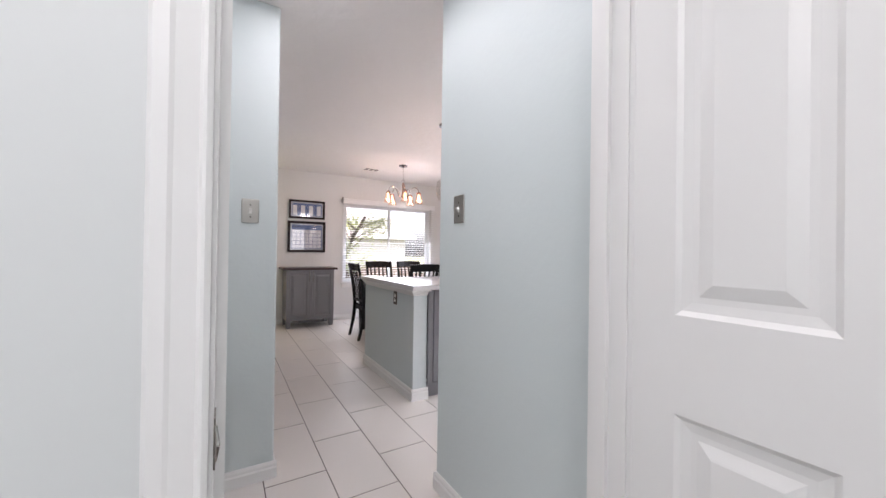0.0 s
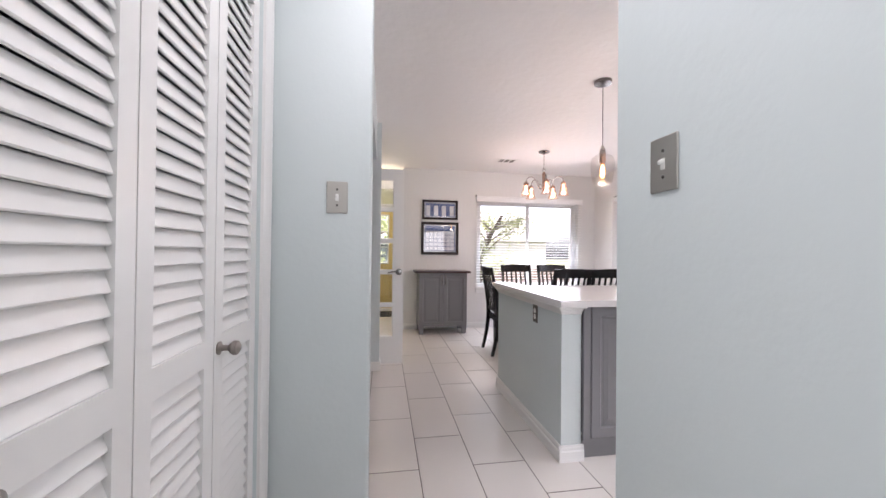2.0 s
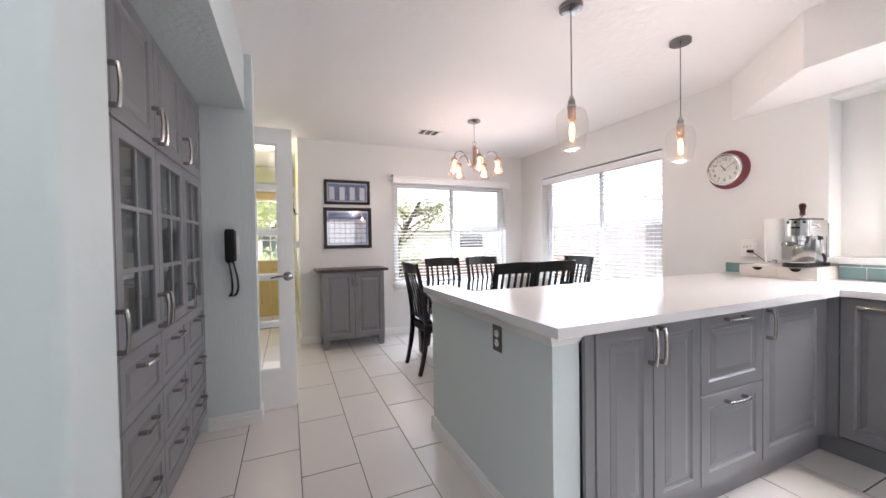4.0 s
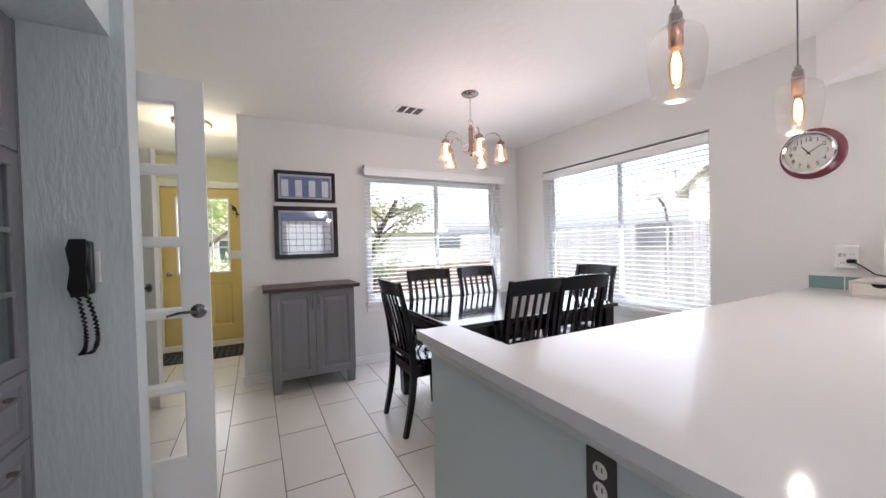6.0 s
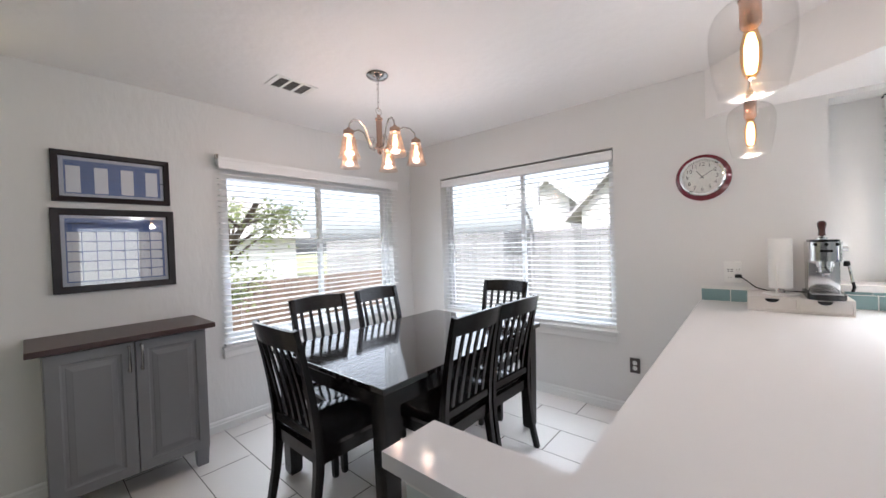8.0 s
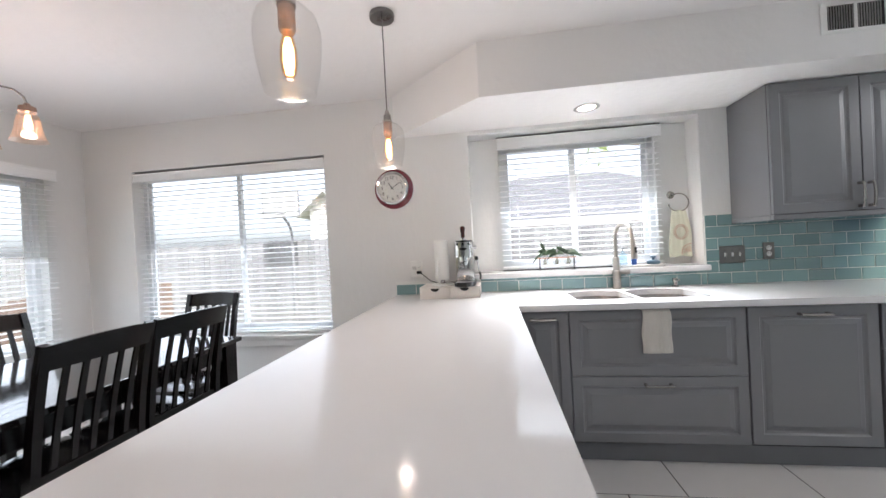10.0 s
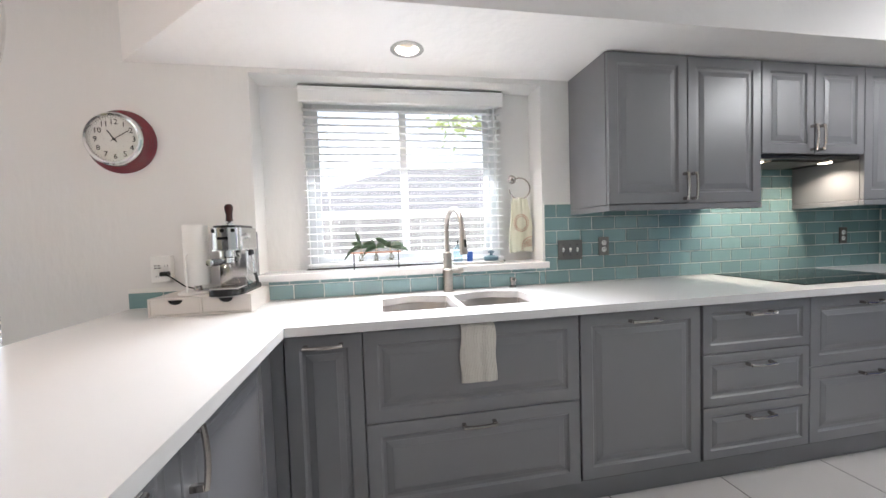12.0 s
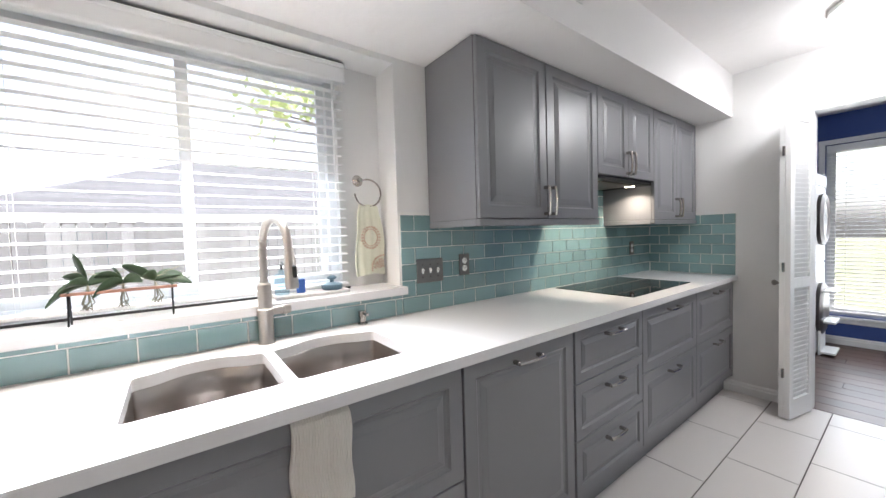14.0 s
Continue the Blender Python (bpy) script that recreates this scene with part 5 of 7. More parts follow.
switch_plate("brushed steel single switch plate on the hall wall end", at(0.374, YS, 1.367), w=0.078, h=0.120)
switch_plate("brushed steel single switch plate on the long hall wall", at(XR, 1.757, 1.372, -90), w=0.082, h=0.127)
switch_plate("brushed steel four-switch plate on the teal tiles", at(XK - 0.0095, 1.336, 1.112, -90), 3, M_plate2, w=0.160, h=0.118)
outlet("brushed steel outlet plate on the teal tiles", at(XK - 0.0095, 1.112, 1.126, -90), M_plate2)
outlet("dark outlet plate on the teal tiles beyond the cooktop", at(XK - 0.0095, -0.75, 1.13, -90), M_dark)
outlet("dark bronze outlet plate on the peninsula's end wall", at(1.54, 3.262, 0.769, -90), M_dark)
outlet("dark bronze outlet plate low on the dining wall", at(XK, 4.122, 0.379, -90), M_dark)
# white surge adaptor with a plug
s = thing("plug_adaptor", "white multi-socket wall adaptor with a black plug", "outlet", at(XK, 3.535, 1.105, -90))
part("body", box(-0.045, 0.045, -0.040, -0.0005, -0.066, 0.066, 0.006, 2), M_white, s)
for x, z in ((-0.022, 0.018), (-0.005, 0.018), (-0.022, 0.006), (-0.005, 0.006)):
    part("port", box(x - 0.006, x + 0.006, -0.0412, -0.0401, z - 0.002, z + 0.002), M_black, s)
for x, z in ((0.026, 0.016), (-0.015, -0.036)):
    for dx in (-0.006, 0.006):
        part("slot", box(x + dx - 0.001, x + dx + 0.001, -0.0412, -0.0401, z - 0.004, z + 0.005), M_black, s)
part("plug", box(0.010, 0.045, -0.075, -0.0405, -0.033, -0.011, 0.004), M_black, s)
solid("power_cord", tube(bmesh.new(), [(3.91, 3.500, 1.083), (3.915, 3.465, 1.055), (3.93, 3.425, 1.015), (3.935, 3.37, 0.9985), (3.94, 3.26, 0.9985), (3.94, 3.22, 0.9985)], 0.0035, 8), M_black, "thin black power cord from the wall adaptor", "cable", smooth=True)

# ---- telephone ----
ph = thing("wall_telephone", "black corded wall telephone on a white plate", "telephone", at(0.372, 4.62, 1.185))
part("backplate", box(-0.036, 0.046, -0.010, -0.0005, -0.060, 0.060, 0.003), M_white, ph)
part("base", box(-0.033, 0.033, -0.045, -0.0105, -0.100, 0.100, 0.010, 3), M_black, ph, smooth=True)
bm = bmesh.new()
bar(bm, [(0, -0.052, -0.103), (0, -0.062, -0.07), (0, -0.056, 0), (0, -0.062, 0.07), (0, -0.052, 0.104)], [0.044, 0.056, 0.044, 0.056, 0.046], [0.022, 0.028, 0.020, 0.028, 0.022])
hs = part("handset", bm, M_black, ph, smooth=True)
part("logo_plate", box(-0.014, 0.014, -0.069, -0.0675, 0.022, 0.032), M_steel, ph)
pts = []
for i in range(160):
    u = i / 159
    if u < 0.5:
        z = -0.10 - 0.22 * math.sin(math.pi * u) 
        x = -0.012 + 0.018 * math.sin(math.pi * 2 * u)
    else:
        z = -0.10 - 0.22 * math.sin(math.pi * u)
        x = 0.012 + 0.026 * math.sin(math.pi * 2 * (u - 0.5))
    a = i * 1.5
    pts.append((x + 0.005 * math.cos(a), -0.035 + 0.005 * math.sin(a), z))
part("coiled_cord", tube(bmesh.new(), pts, 0.0046, 6), M_black, ph, smooth=True)

# ---- chandelier ----
M_rose = mat("copper_nickel", (0.55, 0.36, 0.28), 0.25, 1.0, vary=0.2, vscale=10)
M_warm = glow_mat("warm_bulb", (1.0, 0.66, 0.30), 2.6)
M_shade = bpy.data.materials.new("shade_glass")
M_shade.use_nodes = True
sn = M_shade.node_tree
sn.nodes.clear()
s_out = sn.nodes.new("ShaderNodeOutputMaterial")
s_tr, s_tl, s_gl = sn.nodes.new("ShaderNodeBsdfTransparent"), sn.nodes.new("ShaderNodeBsdfTranslucent"), sn.nodes.new("ShaderNodeBsdfGlossy")
s_tr.inputs[0].default_value = (0.99, 0.91, 0.85, 1)
s_tl.inputs[0].default_value = (0.95, 0.70, 0.50, 1)
s_gl.inputs["Roughness"].default_value = 0.12
s_m1, s_m2 = sn.nodes.new("ShaderNodeMixShader"), sn.nodes.new("ShaderNodeMixShader")
s_m1.inputs[0].default_value, s_m2.inputs[0].default_value = 0.012, 0.10
sn.links.new(s_tr.outputs[0], s_m1.inputs[1])
sn.links.new(s_tl.outputs[0], s_m1.inputs[2])
sn.links.new(s_m1.outputs[0], s_m2.inputs[1])
sn.links.new(s_gl.outputs[0], s_m2.inputs[2])
sn.links.new(s_m2.outputs[0], s_out.inputs[0])
CX, CY = 2.51, 5.24
ch = thing("chandelier", "brushed nickel chandelier with five glass shades on arched arms", "lamp", at(CX, CY, 0))
part("canopy", lathe(bmesh.new(), [(0, H - 0.001), (0.068, H - 0.001), (0.070, H - 0.008), (0.060, H - 0.020), (0.025, H - 0.032), (0.010, H - 0.040), (0, H - 0.040)]), M_canopy, ch, smooth=True)
for i in range(7):
    z = H - 0.050 - i * 0.028
    pts = [(0.0065 * math.cos(a), 0, z + 0.017 * math.sin(a)) for a in [2 * math.pi * k / 10 for k in range(11)]]
    bm = tube(bmesh.new(), pts, 0.0018, 6)
    part("chain_link", bm, M_nickel, ch, at=pose(0, 0, 0, 0, 0, 90 * (i % 2)), smooth=True)
part("top_ring", tube(bmesh.new(), [(0.022 * math.cos(a), 0, 2.205 + 0.022 * math.sin(a)) for a in [2 * math.pi * k / 16 for k in range(17)]], 0.0025, 8), M_nickel, ch, smooth=True)
part("stem", lathe(bmesh.new(), [(0, 2.184), (0.012, 2.182), (0.012, 2.170), (0.024, 2.163), (0.024, 2.150), (0.019, 2.146), (0.019, 2.000), (0.027, 1.996), (0.027, 1.970), (0.017, 1.964), (0.017, 1.945), (0.008, 1.935), (0, 1.928)]), M_rose, ch, smooth=True)
vx, vy = 1.03 - CX, 3.44 - CY
vn = math.hypot(vx, vy)
vx, vy = vx / vn, vy / vn
for k in range(5):
    th = radians(22 + 72 * k)
    dx, dy = vx * math.cos(th) - vy * math.sin(th), vy * math.cos(th) + vx * math.sin(th)
    R = 0.235
    pts = [(0.018, 1.985), (0.045, 1.965), (0.075, 1.985), (0.090, 2.035), (0.115, 2.085), (0.155, 2.112), (0.195, 2.108), (0.225, 2.080), (R, 2.045)]
    am = part("arm", tube(bmesh.new(), [(dx * r, dy * r, z) for r, z in pts], 0.005, 8), M_nickel, ch, smooth=True)
    part("curl", tube(bmesh.new(), [(dx * (0.062 + 0.020 * math.cos(a)), dy * (0.062 + 0.020 * math.cos(a)), 2.010 + 0.020 * math.sin(a)) for a in [radians(-120 + 30 * q) for q in range(11)]], 0.003, 6), M_nickel, am, smooth=True)
    mm = at(dx * R, dy * R, 0)
    part("collar", lathe(bmesh.new(), [(0, 2.052), (0.010, 2.050), (0.014, 2.042), (0.030, 2.034), (0.032, 2.010), (0.027, 2.006), (0, 2.006)], mm), M_rose, am, smooth=True)
    prof = [(0.026, 2.004), (0.036, 1.994), (0.043, 1.965), (0.048, 1.930), (0.055, 1.898), (0.064, 1.876), (0.067, 1.872)]
    sh = part("shade", lathe(bmesh.new(), prof + [(r - 0.0022, z) for r, z in reversed(prof)], mm, 32), M_shade, ch, smooth=True)
    sh.visible_shadow = False
    bb = part("bulb", lathe(bmesh.new(), [(0, 1.998), (0.010, 1.995), (0.010, 1.972), (0.014, 1.956), (0.016, 1.944), (0.012, 1.930), (0, 1.925)], mm, 16), M_warm, ch, smooth=True)
    point_lamp("chandelier_lamp", (CX + dx * R, CY + dy * R, 1.90), 0.75, (1.0, 0.73, 0.59), 0.03)

# ---- pendants over the peninsula ----
M_clear = glass_mat("pendant_glass", (0.985, 0.98, 0.975), 0.02, 1.45, True)


def pendant(m):
    p = thing("pendant_lamp", "clear seeded glass pendant lamp with a filament bulb", "lamp", m, "pendants over the peninsula")
    part("canopy", lathe(bmesh.new(), [(0, H - 0.001), (0.062, H - 0.001), (0.063, H - 0.006), (0.060, H - 0.022), (0.020, H - 0.026), (0, H - 0.026)]), M_canopy, p, smooth=True)
    part("cord", cyl(bmesh.new(), (0, 0, 1.955), (0, 0, H - 0.025), 0.0032, n=8), LC, p)
    part("socket_cap", lathe(bmesh.new(), [(0, 1.962), (0.010, 1.960), (0.012, 1.945), (0.018, 1.940), (0.018, 1.915), (0.024, 1.910), (0.024, 1.900), (0, 1.900)]), M_nickel, p, smooth=True)
    part("socket", lathe(bmesh.new(), [(0, 1.900), (0.021, 1.900), (0.021, 1.840), (0.017, 1.832), (0, 1.832)]), M_rose, p, smooth=True)
    prof = [(0.021, 1.936), (0.023, 1.930), (0.023, 1.903), (0.036, 1.895), (0.058, 1.886), (0.073, 1.870), (0.081, 1.845), (0.083, 1.815), (0.079, 1.765), (0.071, 1.715), (0.0635, 1.686), (0.0640, 1.681)]
    inner = [(r - 0.0028, z) for r, z in reversed(prof)]
    sh = part("shade", lathe(bmesh.new(), prof + inner, Matrix(), 36), M_clear, p, smooth=True)
    sh.visible_shadow = False
    b = part("bulb", lathe(bmesh.new(), [(0, 1.834), (0.012, 1.832), (0.014, 1.820), (0.020, 1.795), (0.021, 1.760), (0.017, 1.730), (0.008, 1.714), (0, 1.711)], Matrix(), 18), M_amber, p, smooth=True)
    b.visible_shadow = False
    part("filament", lathe(bmesh.new(), [(0, 1.822), (0.007, 1.818), (0.0135, 1.790), (0.0135, 1.752), (0.009, 1.728), (0, 1.724)], Matrix(), 14), M_bulbglow, b, smooth=True)
    return p


LC = mat("lamp_cord", (0.16, 0.15, 0.15), 0.7)
M_bulbglow = glow_mat("filament_bulb", (1.0, 0.68, 0.32), 4.2)
M_amber = glass_mat("amber_glass", (1.0, 0.80, 0.55), 0.05, 1.4)
p1 = pendant(at(2.13, 3.440, 0))
copy_thing(p1, at(3.02, 3.440, 0))
for x in (2.13, 3.02):
    point_lamp("pendant_lamp_light", (x, 3.440, 1.70), 1.5, (1.0, 0.80, 0.66), 0.03)

# ---- ceiling things ----
M_fin = mat("vent_fin", (0.30, 0.29, 0.28), 0.5, vary=0.05)


def vent(label, m, w, h, slots):
    v = thing("air_vent", label, "vent", m, "air vents")
    part("frame", nested(bmesh.new(), w, h, [(0, 0.001), (0.002, 0), (0.018, 0), (0.020, 0.004)], 0.006, hole=True), M_white, v)
    # black sheet stands in for the dark duct behind the fins
    part("backing", box(0.019, w - 0.019, 0.004, 0.0055, 0.019, h - 0.019), M_black, v)
    for a, b in zip([0.019] + [q[1] for q in slots], [q[0] for q in slots] + [w - 0.019]):
        part("divider", box(a, b, 0.0008, 0.0038, 0.019, h - 0.019), M_white, v)
    for a, b in slots:
        k = int((b - a) / 0.012)
        for i in range(k):
            part("fin", obx(bmesh.new(), pose(a + (i + 0.5) * 0.012, 0.003, h / 2, 0, 0, 25), 0.0016, 0.006, h - 0.040), M_fin, v)
    return v


vent("white ceiling air vent with angled fins", pose(2.07, 5.862, H - 0.0065, 90, 0, 0), 0.28, 0.19, ((0.032, 0.092), (0.108, 0.168), (0.186, 0.244)))
vent("white wall air vent high on the soffit", at(3.3635, 1.238, 2.245, -90), 0.312, 0.160, ((0.03, 0.15), (0.165, 0.285)))
cl = thing("recessed_light", "round recessed ceiling light over the sink", "lamp", at(3.714, 2.304, 2.12))
part("trim_ring", lathe(bmesh.new(), [(0.056, 0.002), (0.060, -0.001), (0.078, -0.001), (0.080, -0.004), (0.066, -0.008), (0.057, -0.005)], Matrix(), 40), mat("can_ring", (0.30, 0.29, 0.28), 0.3, 0.9), cl, smooth=True)
part("baffle", lathe(bmesh.new(), [(0.0575, -0.003), (0.0575, 0.075), (0.040, 0.085), (0.038, 0.080), (0.050, 0.070), (0.0555, 0.050), (0.0555, -0.003)], Matrix(), 40), mat("can_baffle", (0.10, 0.095, 0.09), 0.4, 0.6), cl, smooth=True)
part("bulb_face", lathe(bmesh.new(), [(0, 0.046), (0.030, 0.048), (0.044, 0.056), (0.045, 0.070), (0, 0.078)], Matrix(), 36), glow_mat("can_glow", (1.0, 0.88, 0.74), 3.0), cl, smooth=True)
area_lamp("recessed_lamp", (3.714, 2.304, 2.160), (3.714, 2.304, 0), 0.07, 0.07, 5, (1.0, 0.86, 0.70), 150)


def flush_light(m, label, r, rim, glow):
    l = thing("ceiling_light", label, "lamp", m)
    part("rim", lathe(bmesh.new(), [(0, -0.001), (r, -0.001), (r + 0.012, -0.012), (r + 0.008, -0.026), (r - 0.008, -0.030), (r - 0.012, -0.020)], Matrix(), 40), rim, l, smooth=True)
    part("bowl", lathe(bmesh.new(), [(r - 0.010, -0.024), (r - 0.02, -0.050), (r * 0.6, -0.078), (0.02, -0.092), (0, -0.092)], Matrix(), 40), glow, l, smooth=True)
    part("finial", lathe(bmesh.new(), [(0, -0.090), (0.010, -0.093), (0.008, -0.104), (0, -0.110)], Matrix(), 14), rim, l, smooth=True)
    return l


flush_light(at(0.458, 6.85, H), "round flush ceiling light with a bronze rim in the entry", 0.15, M_nickel, glow_mat("entry_glow", (1.0, 0.86, 0.60), 0.9))
point_lamp("entry_lamp", (0.458, 6.85, 2.22), 3.3, (1.0, 0.84, 0.58), 0.12)
flush_light(at(2.62, -0.60, H), "round white flush kitchen ceiling light", 0.19, M_white, glow_mat("kitchen_glow", (1.0, 0.98, 0.95), 2.0))
area_lamp("kitchen_lamp", (2.62, -0.60, 2.33), (2.62, -0.60, 0), 0.35, 0.35, 5, (1.0, 0.97, 0.93))
point_lamp("kitchen_lamp_side", (2.62, -0.60, 2.20), 3.6, (1.0, 0.97, 0.93), 0.15)

# ---- coffee corner ----
M_box = mat("painted_box", (0.70, 0.66, 0.62), 0.5, vary=0.08, vscale=8, bump=0.05, bscale=60, stretch=(1, 8, 1))
BY = 3.465
d = thing("drawer_box", "pale wooden box with two small drawers on the worktop", "organiser", at(3.70, BY, 0.9105, -90))
w, h, dp = 0.415, 0.082, 0.275
bm = bmesh.new()
bx(bm, 0, w, 0, dp, 0, 0.008)
bx(bm, 0, w, 0, dp, h - 0.008, h)
bx(bm, 0, 0.008, 0, dp, 0.008, h - 0.008)
bx(bm, w - 0.008, w, 0, dp, 0.008, h - 0.008)
bx(bm, w / 2 - 0.004, w / 2 + 0.004, 0, dp, 0.008, h - 0.008)
bx(bm, 0.008, w - 0.008, dp - 0.006, dp, 0.008, h - 0.008)
bmesh.ops.remove_doubles(bm, verts=bm.verts, dist=1e-5)
part("case", bm, M_box, d)
for k in range(2):
    a = 0.0095 + k * (w / 2 - 0.0035)
    ww = w / 2 - 0.0155
    out = [(a, 0.010), (a + ww, 0.010), (a + ww, h - 0.010)]
    cx = a + ww / 2
    out += [(cx + 0.030 * math.cos(radians(t)), h - 0.010 - 0.022 * math.sin(radians(t))) for t in range(0, 181, 15)]
    out += [(a, h - 0.010)]
    bm = prism(bmesh.new(), out, 0, 0.006, pose(0, 0.008, 0, 90, 0, 0))
    dr = part("drawer", bm, M_box, d)
    # black sheet imitates the shaded hollow seen through the notch
    part("drawer_inside", box(a + 0.001, a + ww - 0.001, 0.0085, 0.012, 0.012, h - 0.012), M_black, dr)

# paper towel
tw = thing("paper_towel_holder", "white paper towel roll on a round white stand", "paper towel", at(3.825, 3.318, 0.9925))
part("base", lathe(bmesh.new(), [(0, 0), (0.080, 0), (0.082, 0.006), (0.074, 0.013), (0, 0.014)], Matrix(), 32), M_white, tw, smooth=True)
part("stand_neck", lathe(bmesh.new(), [(0, 0.013), (0.020, 0.013), (0.014, 0.028), (0.014, 0.040), (0, 0.040)]), M_nickel, tw, smooth=True)
part("roll", lathe(bmesh.new(), [(0.018, 0.040), (0.050, 0.040), (0.0515, 0.043), (0.0515, 0.317), (0.050, 0.320), (0.018, 0.320)], Matrix(), 36), mat("towel_paper", (0.78, 0.78, 0.76), 0.95, bump=0.4, bscale=160, vary=0.02), tw, smooth=True)
part("arm", tube(bmesh.new(), [(-0.058, 0.02, 0.012), (-0.060, 0.02, 0.10), (-0.060, 0.02, 0.175), (-0.054, 0.012, 0.186)], 0.0045, 8), M_white, tw, smooth=True)

# espresso machine, facing -x
e = thing("espresso_machine", "narrow chrome espresso machine on a black base", "coffee machine", at(3.72, 3.150, 0.9925, -90) @ Matrix.Diagonal((0.88, 0.94, 1, 1)))
M_ss = mat("polished_steel", (0.60, 0.59, 0.58), 0.16, 1.0, bump=0.02, bscale=150, stretch=(6, 1, 1), rvary=0.05)
bm = prism(bmesh.new(), [(-0.082, 0.235), (0.082, 0.235), (0.082, -0.01)] + [(0.082 * math.cos(radians(a)), -0.01 - 0.062 * math.sin(radians(a))) for a in range(12, 169, 12)] + [(-0.082, -0.01)], 0.0, 0.027)
part("base", bm, M_black, e)
part("drip_tray", bx(bmesh.new(), -0.066, 0.066, -0.052, 0.075, 0.0245, 0.034, 0.004, 2), M_chrome, e)
bm = bmesh.new()
for i in range(9):
    bx(bm, -0.056, 0.056, -0.044 + i * 0.0125, -0.038 + i * 0.0125, 0.0345, 0.0365)
part("tray_grid", bm, M_ss, e)
bm = bx(bmesh.new(), -0.0705, 0.0705, 0.078, 0.218, 0.0245, 0.2045, 0.008, 2)
part("body", bm, M_ss, e, smooth=True)
bm = bmesh.new()
out = [(-0.073, 0.220), (0.073, 0.220), (0.073, 0.02)] + [(0.073 * math.cos(radians(a)), 0.02 - 0.052 * math.sin(radians(a))) for a in range(12, 169, 12)] + [(-0.073, 0.02)]
prism(bm, out, 0.205, 0.300)
part("head", bm, M_ss, e, smooth=True)
part("head_band", prism(bmesh.new(), [(x * 1.015, y * 1.01) for x, y in out], 0.199, 0.2045), M_chrome, e)
part("top_plate", prism(bmesh.new(), [(x * 0.86, y * 0.86 + 0.008) for x, y in out], 0.3005, 0.311), M_black, e)
part("badge", box(-0.026, 0.026, -0.0345, -0.0325, 0.247, 0.259, 0.002), M_black, e)
for x in (-0.045, 0.0, 0.045):
    yb = 0.02 - 0.052 * math.sqrt(max(0, 1 - (x / 0.073) ** 2))
    part("button", cyl(bmesh.new(), (x, yb - 0.004, 0.287), (x, yb + 0.01, 0.287), 0.009, n=16), M_black, e, smooth=True)
part("group_head", lathe(bmesh.new(), [(0, 0.198), (0.038, 0.198), (0.038, 0.170), (0.032, 0.165), (0, 0.165)], at(0, 0.015, 0)), M_chrome, e, smooth=True)
pf = part("portafilter", lathe(bmesh.new(), [(0, 0.164), (0.030, 0.164), (0.030, 0.142), (0.022, 0.136), (0.010, 0.130), (0, 0.128)], at(0, 0.015, 0)), M_chrome, e, smooth=True)
part("portafilter_handle", lathe(bmesh.new(), [(0, 0), (0.007, 0), (0.009, 0.03), (0.014, 0.045), (0.0155, 0.11), (0.013, 0.125), (0, 0.127)], at(0, -0.012, 0.150, 0) @ pose(0, 0, 0, 89, 0, -6)), M_black, pf, smooth=True)
part("handle_cap", lathe(bmesh.new(), [(0, 0.1265), (0.0145, 0.1265), (0.014, 0.137), (0, 0.139)], at(0, -0.012, 0.150, 0) @ pose(0, 0, 0, 89, 0, -6)), M_chrome, pf, smooth=True)
for x in (-0.012, 0.012):
    part("spout", cyl(bmesh.new(), (x, 0.012, 0.118), (x * 0.6, 0.014, 0.134), 0.006, n=10), M_chrome, pf, smooth=True)
part("water_tank", bx(bmesh.new(), -0.060, 0.070, 0.226, 0.262, 0.03, 0.285, 0.008, 2), mat("smoked_tank", (0.24, 0.25, 0.26), 0.15, vary=0.1), e)
part("steam_knob", cyl(bmesh.new(), (0.073, 0.055, 0.262), (0.098, 0.055, 0.262), 0.013, n=18), M_chrome, e, smooth=True)
st = part("steam_wand", tube(bmesh.new(), [(0.070, 0.085, 0.197), (0.092, 0.075, 0.192), (0.103, 0.062, 0.165), (0.112, 0.055, 0.100), (0.114, 0.053, 0.085)], 0.0065, 10), M_chrome, e, smooth=True)
part("wand_joint", lathe(bmesh.new(), [(0, 0), (0.013, 0.002), (0.015, 0.012), (0.011, 0.028), (0, 0.030)], pose(0.094, 0.070, 0.168)), M_black, st, smooth=True)
part("wand_tip", tube(bmesh.new(), [(0.114, 0.053, 0.090), (0.121, 0.056, 0.060), (0.117, 0.075, 0.040)], 0.008, 10), M_black, st, smooth=True)
part("tamper_handle", lathe(bmesh.new(), [(0, 0.331), (0.019, 0.333), (0.016, 0.342), (0.0155, 0.365), (0.020, 0.385), (0.021, 0.400), (0.014, 0.410), (0, 0.413)], at(-0.006, 0.075, 0)), mat("dark_red_wood", (0.055, 0.014, 0.010), 0.25, vary=0.3, vscale=20), e, smooth=True)
part("tamper_base", lathe(bmesh.new(), [(0, 0.3115), (0.028, 0.3115), (0.028, 0.322), (0.010, 0.326), (0.008, 0.332), (0, 0.332)], at(-0.006, 0.075, 0)), M_chrome, e, smooth=True)

